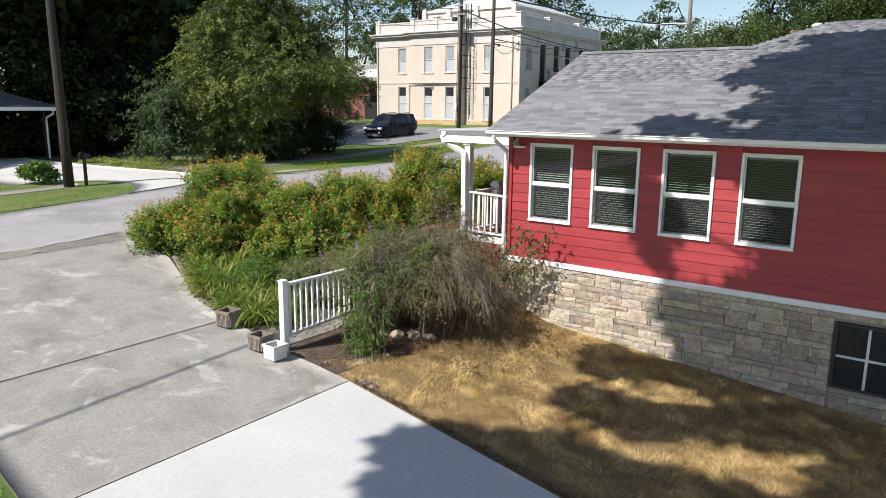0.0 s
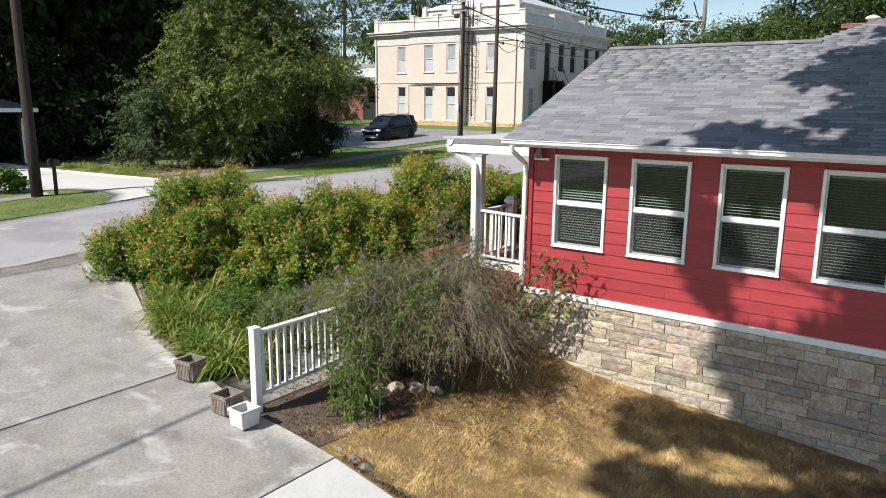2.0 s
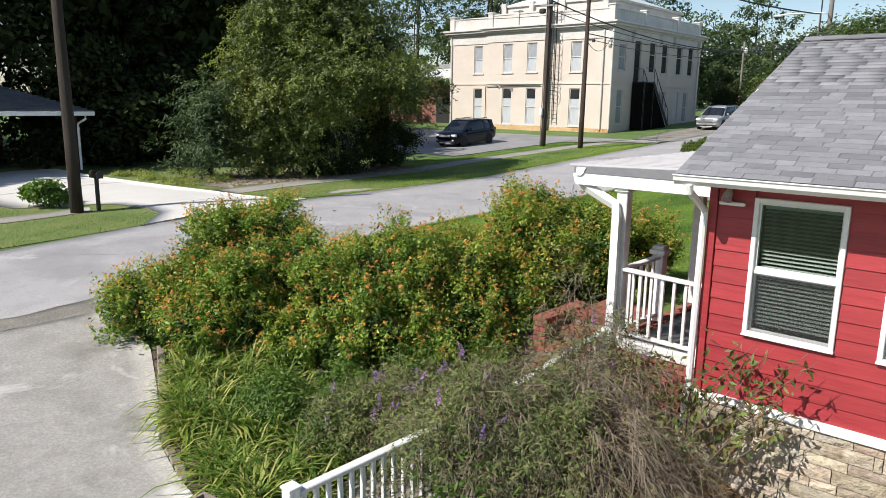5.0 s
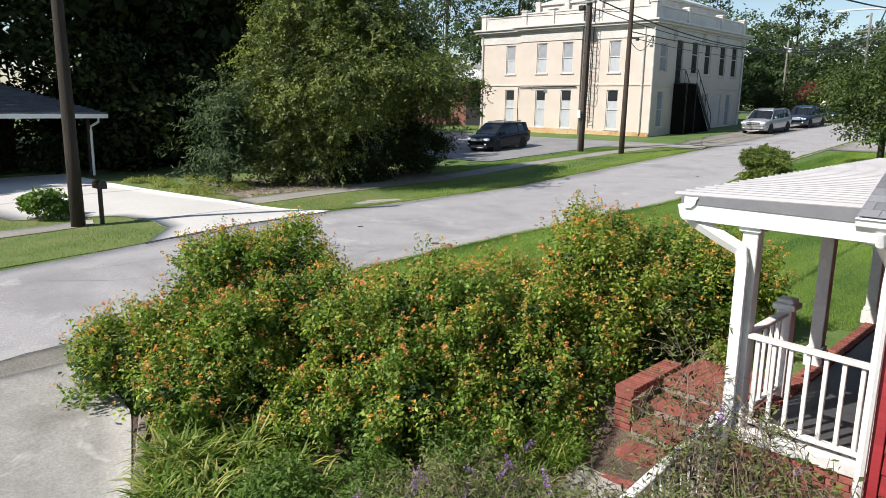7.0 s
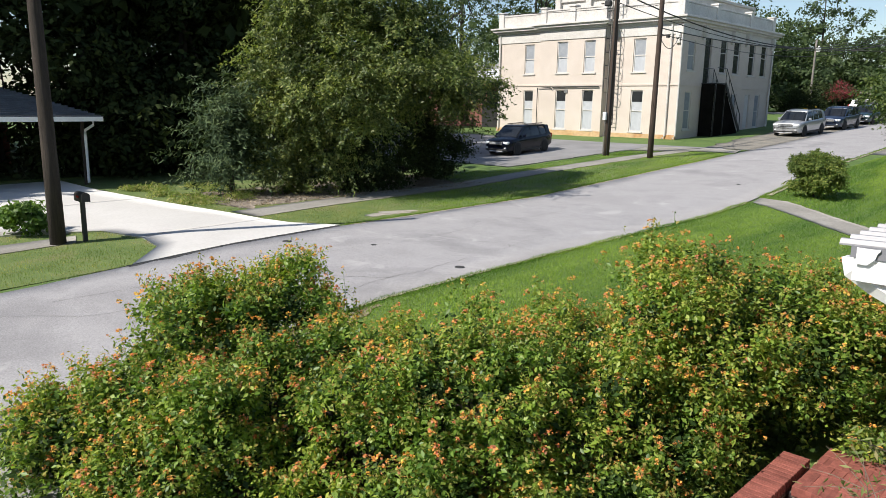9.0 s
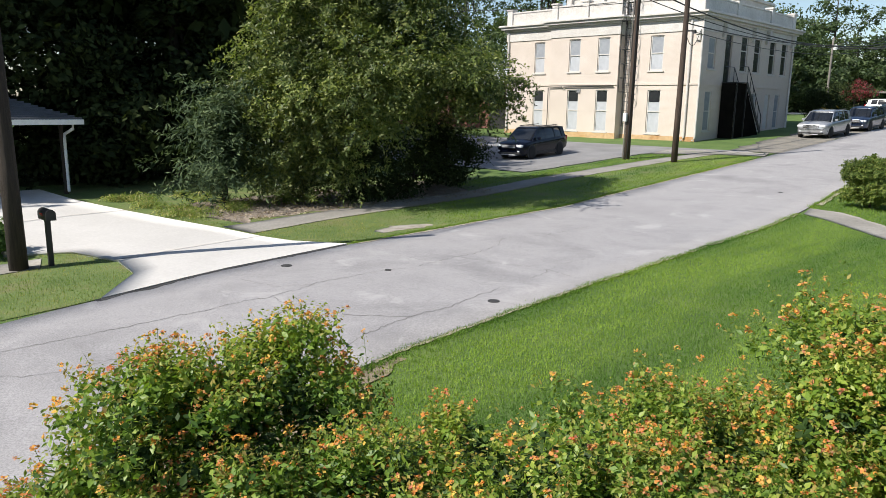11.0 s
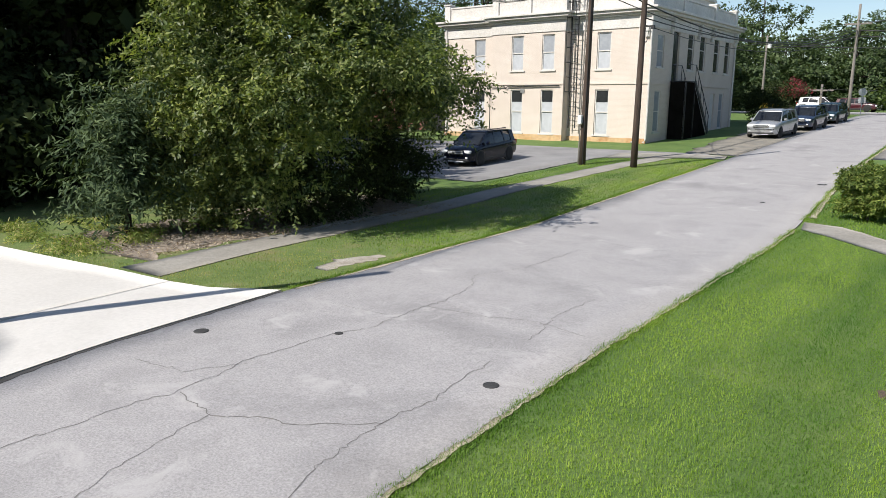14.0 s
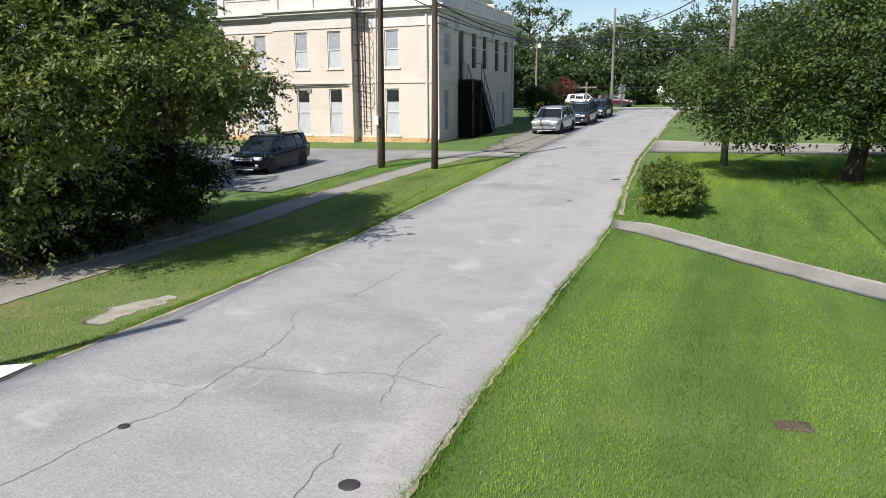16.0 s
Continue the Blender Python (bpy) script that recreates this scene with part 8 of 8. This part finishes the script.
def wood_tree(x, y, h, rr, n, material, label, seed, size=0.42, lowf=0.1, roof=False):
    """A tall tree; roof: with a wide closed canopy above, which keeps the wood below it dark."""
    g = H(x, y)
    bl = []
    for k in range(7):
        f = lowf + (1 - lowf) * (k + 0.5) / 7
        wd = rr * (0.75 + 0.35 * math.sin(math.pi * f)) * (1.0 if f < 0.8 else 0.7)
        bl.append(B_(x + rs.uniform(-0.35, 0.35) * rr, y + rs.uniform(-0.35, 0.35) * rr, g + h * f, wd, wd, h * 0.13))
    t = tree("woodland_tree", (x, y, g), bl, n, size, material, label, seed, 0.28, 0.8, 26, 0.55, "tree", "woodland", 0.6, ground=0.05, lump=0.4, lumps=8)
    if roof:
        p, o = blob_points([B_(x, y, g + h * 0.72, rr * 1.5, rr * 1.5, h * 0.2), B_(x, y, g + h * 0.95, rr * 1.2, rr * 1.2, h * 0.18)], 3400, seed + 9, 1.2, 20, 0.8)
        c = leaf_cloud("canopy", p, o, 0.9, material, t, 0.6, seed=seed + 10)
        c.matrix_parent_inverse = t.matrix_basis.inverted()
    return t


k = 0
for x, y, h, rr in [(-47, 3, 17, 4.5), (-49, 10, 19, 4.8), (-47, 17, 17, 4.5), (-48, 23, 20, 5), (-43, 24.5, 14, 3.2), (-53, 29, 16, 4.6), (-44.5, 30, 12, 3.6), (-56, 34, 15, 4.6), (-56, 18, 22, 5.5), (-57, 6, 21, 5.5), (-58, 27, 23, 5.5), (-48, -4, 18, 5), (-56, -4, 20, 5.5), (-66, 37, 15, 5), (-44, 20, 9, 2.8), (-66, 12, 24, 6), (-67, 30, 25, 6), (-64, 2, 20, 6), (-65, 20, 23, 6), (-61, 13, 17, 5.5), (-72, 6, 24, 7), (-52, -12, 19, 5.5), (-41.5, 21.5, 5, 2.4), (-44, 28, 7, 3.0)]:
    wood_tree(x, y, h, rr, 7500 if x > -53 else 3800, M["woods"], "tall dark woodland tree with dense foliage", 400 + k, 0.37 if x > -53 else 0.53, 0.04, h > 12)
    k += 1
for x, y, h, rr in [(-62, 46, 11, 4), (-68, 52, 15, 5), (-75, 45, 22, 6), (-62, 78, 20, 6), (-54, 82, 19, 5), (-46, 86, 17, 5), (-77, 80, 25, 6), (-70, 87, 25, 6)]:
    wood_tree(x, y, h, rr, 10000, M["far_leaf"], "tall green tree behind the buildings", 440 + k, 0.4, 0.12)
    k += 1
for x, y, h, rr in [(-40, 114, 11, 5.5), (-47, 104, 16, 6), (-33, 122, 15.5, 6), (-27, 126, 12, 6), (-20, 122, 14, 6), (-13, 112, 13, 6), (-6, 108, 14, 6), (2, 104, 15, 6), (-56, 110, 17, 7), (-22, 132, 20, 7), (-14, 126, 16, 7), (-36, 132, 15, 7), (12, 100, 16, 7), (-10, 78, 9, 4), (-2, 74, 8, 4), (8, 70, 8, 4), (-30, 116, 9, 4), (-17, 116, 8, 4), (-24, 119, 7, 4), (-45, 122, 21, 5.5), (-52, 128, 17, 7), (-30, 140, 17, 7), (-8, 134, 18, 8), (4, 124, 18, 8), (-43, 104, 10, 4), (-38, 113, 8, 4), (-11, 104, 9, 4.5)]:
    wood_tree(x, y, h * 0.76, rr, 7500, M["far_leaf"], "green tree beyond the street crossing", 460 + k, 0.46, 0.03)
    k += 1
# a tall oak beside the start of the walk, whose crown shades the yard, the wall and the roof
tree("yard_tree", (4.2, 8.6, H(4.2, 8.6)), [B_(-2.9, 6.3, 11.4, 2.7, 1.1, 0.6), B_(-2.7, 9.2, 11.4, 2.9, 1.4, 0.6), B_(-6.9, 5.05, 11.4, 0.6, 0.12, 0.12), B_(-2.2, 4.2, 11.4, 3.2, 0.95, 0.5), B_(-8.1, 3.45, 11.4, 0.22, 0.95, 0.2), B_(-6.3, 1.8, 11.6, 1.6, 0.5, 0.3), B_(-6.9, 1.2, 11.3, 1.1, 0.4, 0.3), B_(-5.2, 3.0, 11.4, 0.9, 0.5, 0.3), B_(-5.8, 2.1, 11.4, 2.35, 0.5, 0.3),
      B_(-8.6, 0.3, 11.4, 0.95, 0.28, 0.25), B_(-8.2, -1.5, 11.4, 0.7, 0.34, 0.3), B_(-6.5, -0.6, 11.4, 1.0, 0.42, 0.4), B_(-4.0, 0.3, 11.4, 2.0, 0.9, 0.5), B_(-8.3, -3.7, 11.4, 0.85, 0.4, 0.3), B_(-6.7, -3.4, 11.4, 0.9, 0.42, 0.3),
      B_(-9.6, -4.5, 11.4, 0.5, 0.45, 0.3), B_(-8.7, -5.1, 11.4, 0.75, 0.5, 0.3), B_(-4.2, -3.2, 11.4, 1.6, 1.2, 0.6), B_(-3.2, 4.3, 11.3, 2.2, 0.7, 0.3), B_(-2.9, 3.4, 11.5, 2.4, 0.5, 0.3), B_(-2.6, 6.9, 11.3, 2.2, 0.9, 0.4), B_(1.0, 6.0, 11.8, 2.0, 2.2, 0.6), B_(-3.6, -1.4, 11.4, 1.9, 0.8, 0.4), B_(-3.7, 4.7, 11.2, 1.9, 0.4, 0.3), B_(-4.0, 3.8, 11.2, 2.0, 0.45, 0.3), B_(-4.2, 3.0, 11.2, 2.0, 0.45, 0.3), B_(-5.3, 0.4, 11.4, 1.6, 0.6, 0.3), B_(-5.9, 1.35, 11.4, 2.2, 0.45, 0.3), B_(-4.6, 8.1, 11.4, 1.5, 0.7, 0.3), B_(-4.2, 9.3, 11.4, 1.6, 0.7, 0.3), B_(-4.4, 6.3, 11.4, 1.5, 0.7, 0.3), B_(-5.1, -3.2, 11.4, 0.9, 0.5, 0.3), B_(-4.6, -1.8, 11.4, 1.0, 0.45, 0.3), B_(-3.9, 4.3, 11.5, 1.7, 0.4, 0.3), B_(-4.2, 3.4, 11.5, 1.8, 0.4, 0.3), B_(-2.6, 3.9, 11.9, 2.6, 1.2, 0.5), B_(-2.9, 3.2, 11.2, 2.2, 0.8, 0.4)],
     86000, 0.345, M["tree_right"], "tall oak whose crown shades the side yard", 91, 0.24, 0.22, 24, 0.6, shell=0.95, lump=0.4, lumps=8)
# weeds at the edge of the woods
rs = random.Random(93)
for k in range(22):
    x, y = -30.5 - 5.5 * rs.random(), 18.6 + 1.0 * rs.random() + (1.8 if k % 3 == 0 else 0)
    bl = [B_(x, y, H(x, y) + 0.08, 0.5, 0.5, 0.13)]
    p, o = blob_points(bl, 450, 600 + k, 0.14, 14, 0.8, ground=0.01)
    ob = empty("weed_clump", x, y, H(x, y))
    leaf_cloud("leaves", p - [x, y, H(x, y)], o, 0.12, M["verge_blade"], ob, 0.2, seed=640 + k)
    tagged(ob, "low green weeds beside the bare ground", "plant", "verge weeds")


# ---- grass ----
def grass_patch(name, xy, L, w, material, seed, label, flat=0.0, swirl=0.0):
    """Short blades, one triangle each, on the land."""
    r = np.random.RandomState(seed)
    n = len(xy)
    a = r.uniform(0, 2 * np.pi, n)
    ln = L * r.uniform(0.5, 1.3, n)
    if swirl:
        x_, y_ = xy[:, 0], xy[:, 1]
        field = 2.2 * np.sin(1.9 * x_ + 1.3 * np.sin(2.3 * y_)) + 1.8 * np.sin(2.7 * y_ + 1.7 * np.sin(1.6 * x_ + 1)) + 1.1 * np.sin(7 * x_ + 5 * y_)
        a = np.where(r.rand(n) < swirl, field + r.normal(0, 0.5, n), a)
        ln = ln * (1 + 0.4 * np.sin(3.1 * x_ + 2 * np.sin(4.3 * y_)) * np.sin(3.7 * y_ + 1.5 * np.sin(2.9 * x_)))
    lean = np.clip(flat + r.normal(0, 0.25, n), -0.2, 1.4)
    base = np.c_[xy, land(xy[:, 0], xy[:, 1]) + 0.012]
    s = np.stack([-np.sin(a), np.cos(a), 0 * a], -1)
    d = np.stack([np.cos(a) * np.sin(lean), np.sin(a) * np.sin(lean), np.cos(lean)], -1)
    v = np.stack([base + s * w / 2, base - s * w / 2, base + d * ln[:, None]], 1).reshape(-1, 3)
    ob = raw(name, v, np.arange(3 * n).reshape(-1, 3), material)
    return tagged(ob, label, "grass", kind="stuff")


r = np.random.RandomState(77)


def inside_lawn(p):
    x, y = p[:, 0], p[:, 1]
    edge = np.interp(y, [q_[1] for q_ in near_edge], [q_[0] for q_ in near_edge])
    lo = np.interp(x, [-18, -16, -12.5, -9], [13.2, 13.8, 16.0, 18.5])
    up = np.interp(x, [-18.3, -17.3, -15.66, -12.38, -9.2], [33.2, 32.5, 31.0, 27.9, 25.2])
    ok = (x > edge + 0.03 * r.normal(0, 1, len(x))) & (y > lo) & (y < up) & (x < -9.2)
    bare = np.hypot((x + 17.25) / 0.42, (y - 13.7) / 1.2) + 0.25 * r.normal(0, 1, len(x)) < 1
    return ok & ~bare


p = np.c_[r.uniform(-18.6, -9.2, 360000), 13.2 + 20 * r.rand(360000) ** 1.35]
grass_patch("lawn_grass", p[inside_lawn(p)], 0.048, 0.008, M["grass"], 78, "dense green mown lawn grass", 0.35)
p = np.c_[r.uniform(-18.6, -8, 170000), r.uniform(27, 52, 170000)]
edge = np.interp(p[:, 1], [q_[1] for q_ in near_edge], [q_[0] for q_ in near_edge])
up = np.interp(p[:, 0], [-18.35, -17.3, -15.02, -12.14, -8.9], [34.3, 34.1, 32.0, 29.4, 26.9])
grass_patch("lawn_grass", p[(p[:, 0] > edge) & (p[:, 1] > up)], 0.07, 0.013, M["grass"], 79, "green lawn grass beyond the path", 0.35)
p = np.c_[r.uniform(-32, -23.4, 190000), r.uniform(8, 49, 190000)]
edge = np.interp(p[:, 1], [q_[1] for q_ in far_edge], [q_[0] for q_ in far_edge])
sa = np.interp(p[:, 1], sw_a[:, 1], sw_a[:, 0])
sb = np.interp(p[:, 1], sw_b[:, 1], sw_b[:, 0])
dr_ = (p[:, 1] > np.interp(p[:, 0], [-33, -29.4, -27.9, -26, -24.9, -23.5], [11.8, 12.2, 14.55, 14.95, 14.75, 13.5])) & (p[:, 1] < np.interp(p[:, 0], [-33, -28.4, -26.6, -25.6, -24.3], [17.9, 18.6, 18.75, 19.0, 19.8]))
ok = (p[:, 0] < edge - 0.05) & ~((p[:, 0] > sb) & (p[:, 0] < sa) & (p[:, 1] > 18.5)) & ~dr_ & ~((p[:, 0] < -28.9) & (p[:, 1] < 31) & (p[:, 1] > 19)) & ~((p[:, 0] < -31.2) & (p[:, 1] > 34))
ok &= np.hypot((p[:, 0] + 25.25) / 0.5, (p[:, 1] - 22.5) / 1.4) + 0.22 * r.normal(0, 1, len(p)) > 1
ok &= ~((p[:, 0] < -26.9) & (p[:, 0] > -28.0) & (p[:, 1] < 14))
ok &= r.rand(len(p)) < 0.8 + 0.45 * np.sin(1.1 * p[:, 0] + 1.5 * np.sin(0.7 * p[:, 1])) * np.sin(0.8 * p[:, 1] + 1.2 * np.sin(p[:, 0]))
south = p[:, 1] + 0.8 * r.normal(0, 1, len(p)) < 24.5
grass_patch("verge_grass", p[ok & south], 0.048, 0.011, M["verge_blade"], 80, "thin dry verge grass beside the far road edge", 0.4)
grass_patch("verge_grass", p[ok & ~south], 0.058, 0.013, M["grass"], 80, "green verge grass along the sidewalk", 0.4)
p = np.c_[r.uniform(-9, 3.5, 420000), 7.3 + 5.4 * r.rand(420000)]
ok = p[:, 1] > 7.75 - 0.085 * (p[:, 0] + 7.3) + 0.05 * np.abs(r.normal(0, 1, len(p)))
ok &= ~((p[:, 0] < -8.0 + 0.25 * np.sin(3 * p[:, 1])) & (p[:, 1] < 9.6)) & (p[:, 1] < 12.56)
thin = 0.5 + 0.5 * np.sin(1.7 * p[:, 0] + 2 * np.sin(1.1 * p[:, 1])) * np.sin(2.1 * p[:, 1] + 1.4 * np.sin(1.9 * p[:, 0]))
ok &= r.rand(len(p)) < 0.6 + 0.5 * thin
ok &= r.rand(len(p)) > 0.75 * np.exp(-(((p[:, 0] + 7.1) / 1.0) ** 2 + ((p[:, 1] - 11.1) / 1.5) ** 2))
grass_patch("straw_grass", p[ok], 0.11, 0.006, M["straw_blade"], 81, "dry straw-coloured grass thatch in the side yard", 1.22, 0.55)
p = np.c_[r.uniform(-7.2, 1, 16000), 8 + 4.4 * r.rand(16000)]
ok = np.sin(1.3 * p[:, 0] + 0.6) * np.sin(1.7 * p[:, 1] + 1.1 * np.sin(p[:, 0])) + 0.25 * r.normal(0, 1, len(p)) > 0.5
grass_patch("green_blades", p[ok], 0.07, 0.007, M["grass"], 83, "sparse green blades in the dry thatch", 0.9)


def litter(name, xy, size, seed, label, material, aspect=0.55):
    """Dead leaves and bits that lie on the ground."""
    r = np.random.RandomState(seed)
    pos = np.c_[xy, land(xy[:, 0], xy[:, 1]) + 0.04 + 0.02 * r.rand(len(xy))]
    ob = leaf_cloud(name, pos, np.tile([0, 0, 2.0], (len(xy), 1)), size, material, None, aspect, 0.5, seed, 0.0)
    return tagged(ob, label, "leaf litter", kind="stuff")


p = np.c_[r.uniform(-9.1, -5.2, 9000), r.uniform(7.75, 12.55, 9000)]
ok = ((np.hypot((p[:, 0] + 7.3) / 1.9, (p[:, 1] - 11.0) / 2.0) + 0.15 * r.normal(0, 1, len(p)) < 1) & (r.rand(len(p)) < 0.35 + 0.4 * (p[:, 1] > 9.2))) | ((p[:, 0] < -8.0) & (r.rand(len(p)) < 0.4))
litter("leaf_litter", p[ok], 0.045, 84, "dead brown leaves and bits under the butterfly bush", M["litter_leaf"])
p = np.c_[r.uniform(-14.0, -9.1, 6000), r.uniform(8.2, 12.4, 6000)]
ok = p[:, 1] > 8.25 - 0.3 * (p[:, 0] + 10.5) * (p[:, 0] < -10.5)
litter("leaf_litter", p[ok], 0.045, 85, "dead brown leaves on the garden bed", M["dead_leaf"])
p = np.c_[r.uniform(-7.4, 1, 2600), np.zeros(2600)]
p[:, 1] = 7.72 - 0.131 * (p[:, 0] + 7.4) * (p[:, 0] < -3.4) - (p[:, 0] > -3.4) * (0.524 + 0.0743 * (p[:, 0] + 3.4)) + np.abs(r.normal(0, 0.07, 2600))
litter("edge_debris", p, 0.035, 86, "brown debris along the slab's edge", M["dead_leaf"])
p = np.c_[r.uniform(-33.4, -28.9, 5000), r.uniform(19.2, 31, 5000)]
litter("leaf_litter", p, 0.07, 87, "brown leaf litter on the bare ground by the woods", M["pale_bits"])
p = np.c_[r.uniform(-13.5, -8, 9000), r.uniform(1.2, 2.95, 9000)]
grass_patch("edge_grass", p[p[:, 1] < 3.1 + 0.05 * (p[:, 0] + 9.5)], 0.08, 0.012, M["grass"], 82, "green grass along the near edge of the drive", 0.4)

# unmown fringe over both edges of the road
for line, y0_, y1_, sgn in ((near_edge, 14.5, 33, 1), (near_edge, 34.5, 60, 1), (far_edge, 20, 47, -1)):
    yy_ = r.uniform(y0_, y1_, int((y1_ - y0_) * 1000))
    p = np.c_[np.interp(yy_, [q_[1] for q_ in line], [q_[0] for q_ in line]) + sgn * ((0.04 if sgn > 0 else 0.1) + 0.06 * r.normal(0, 1, len(yy_)) + 0.03 * np.sin(yy_ * 2.3) + 0.02 * np.sin(yy_ * 5.1)), yy_]
    grass_patch("fringe_grass", p, 0.06, 0.01, M["grass"], 88, "ragged grass fringe along the road edge", 0.7)

# ---- pieces: boards, shingles and bricks ----
k = 0
z = 0.902
while z < 3.36:
    z1 = min(z + 0.19, 3.385)
    segs = []
    if z1 > WZ0 - 0.03 and z < WZ1:
        xs_ = [XW + 0.08] + [e for w in WIN for e in (w[0] - 0.004, w[1] + 0.004)] + [XE]
        segs = [(xs_[i], xs_[i + 1]) for i in range(0, len(xs_), 2)]
    else:
        x = XW + 0.08
        while x < XE:
            e = min(x + (2.4 if (x == XW + 0.08 and k % 2) else 3.66), XE)
            segs.append((x, e - 0.003))
            x = e
    for a, b in segs:
        bm = bmesh.new()
        pr = [(WY + 0.028, z), (WY - 0.005, z), (WY - 0.007, z + 0.003), (WY + 0.008, z1 + 0.02), (WY + 0.028, z1 + 0.02)]
        A_ = [bm.verts.new((a, u, v_)) for u, v_ in pr]
        C_ = [bm.verts.new((b, u, v_)) for u, v_ in pr]
        for j in range(5):
            bm.faces.new((A_[j], A_[(j + 1) % 5], C_[(j + 1) % 5], C_[j]))
        bm.faces.new(A_[::-1]), bm.faces.new(C_)
        bmesh.ops.recalc_face_normals(bm, faces=bm.faces)
        under(part("siding_board", bm, M["siding"]))
    z += 0.19
    k += 1

EXPO, TAB = 0.118, 0.31
ang = math.degrees(math.atan(SL))
rs = random.Random(88)
me = part("shingle", boxes((0.001, TAB - 0.003, 0.0, EXPO + 0.03, 0.0, 0.007), c=0.0015), M["shingle"])
shing = me.data
bpy.data.objects.remove(me)
rest_v, rest_q = [], []
slope_len = (17.6 - EY) / math.cos(radians(ang))
n_rows = int(slope_len / EXPO)
count = 0
tilt = pose(0, 0, 0, ang, 0, 0) @ pose(0, 0, 0, -2.2)
for j in range(n_rows):
    yj = EY - 0.03 + j * EXPO * math.cos(radians(ang))
    zj = rz(EY) + (yj - EY) * SL - 0.012
    x_hi = 4.0
    x_lo = RX - 0.02
    if yj > 16.15:
        x_lo = -4.05 + (yj - 16.2) * 1.3 / 1.4
    x = x_lo - TAB * rs.random()
    while x < x_hi:
        wide = TAB * rs.choice((0.62, 0.85, 1.0, 1.0, 1.2, 1.5))
        a, b = max(x, x_lo), x + wide
        if b - a > 0.04:
            m = pose(a, yj, zj) @ tilt
            if count < 300 and -7.9 < a < -3.6 and j < 24:
                ob = new("shingle", shing)
                ob.parent, ob.matrix_parent_inverse = house, house.matrix_basis.inverted()
                ob.matrix_basis = m @ Matrix.Diagonal(((b - a) / TAB, 1, 1, 1))
                count += 1
            else:
                o_ = len(rest_v)
                for cx in (0.001, b - a - 0.003):
                    for cy in (0.0, EXPO + 0.03):
                        for cz in (0.0, 0.007):
                            rest_v.append(tuple(m @ Vector((cx, cy, cz))))
                rest_q += [tuple(o_ + i for i in q_) for q_ in BOX_Q]
        x += wide
tagged(under(raw("roof_shingles", rest_v, rest_q, M["shingle_rest"], n=4)), kind="stuff")
for k in range(15):
    x0_ = RX + k * 0.26
    bm = bmesh.new()
    for sg in (1, -1):
        add_box(bm, x0_, x0_ + 0.29, -0.15, 0.004, 0.0, 0.014, m=pose(0, 16.2, rz(16.2) + 0.006 + 0.003 * (k % 2)) @ pose(0, 0, 0, 0, 0, 0 if sg > 0 else 180) @ pose(0 if sg > 0 else -2 * x0_ - 0.29, 0, 0, ang, 0, 0))
    under(part("ridge_cap", bm, M["shingle"]))

brick_me = part("brick", boxes((-0.1, 0.1, -0.045, 0.045, -0.03, 0.03), c=0.0025), M["brick"])
bmesh_data = brick_me.data
bpy.data.objects.remove(brick_me)


def brick(m, parent):
    ob = new("brick", bmesh_data)
    ob.parent = parent
    ob.matrix_basis = m
    return ob


rs = random.Random(99)
for (y0_, zt), (y1_, _z) in zip(tops, tops[1:] + [(14.95, 0)]):
    n = 18
    for i in range(n):
        x = SX0 + 0.04 + (SX1 - SX0 - 0.08) * (i + 0.5) / n - 0.005
        rowsb = [0.1, 0.31] if y1_ - y0_ < 0.5 else [0.1, 0.31, 0.52, 0.73, 0.94]
        for dy in rowsb:
            brick(pose(x, y0_ + dy, zt - 0.05 + rs.uniform(-0.004, 0.004), 90, 0, 90) @ pose(0, 0, 0, rs.uniform(-1, 1)), core)
zc = 0.2
j = 0
while zc < 0.99:
    for i in range(7):
        y = 13.3 + 0.21 * i + (0.1 if j % 2 else 0)
        if y < 14.45:
            brick(pose(-10.315, y, zc, 0, 0, 90), cheek)
            brick(pose(-10.185, y, zc, 0, 0, 90), cheek)
    brick(pose(-10.25, 13.25, zc), cheek)
    zc += 0.071
    j += 1
for i in range(17):
    brick(pose(-10.25, 13.24 + 0.073 * i, 1.045, 0, 0, 0) @ pose(0, 0, 0, 90) @ Matrix.Scale(1.18, 4, (1, 0, 0)), cheek)
zc, j = 0.12, 0
while zc < 1.04:
    x = PX + 0.08 + (0.105 if j % 2 else 0)
    while x < XW - 0.08:
        brick(pose(x, PY + 0.03, zc), brick_core)
        x += 0.21
    zc += 0.07
    j += 1
for i in range(80):
    y = PY + 0.1 + i * 0.09
    if y < 20.3:
        brick(pose(PX + 0.06, y, PZ - 0.02, 0, 0, 0) @ pose(0, 0, 0, 90), brick_core)
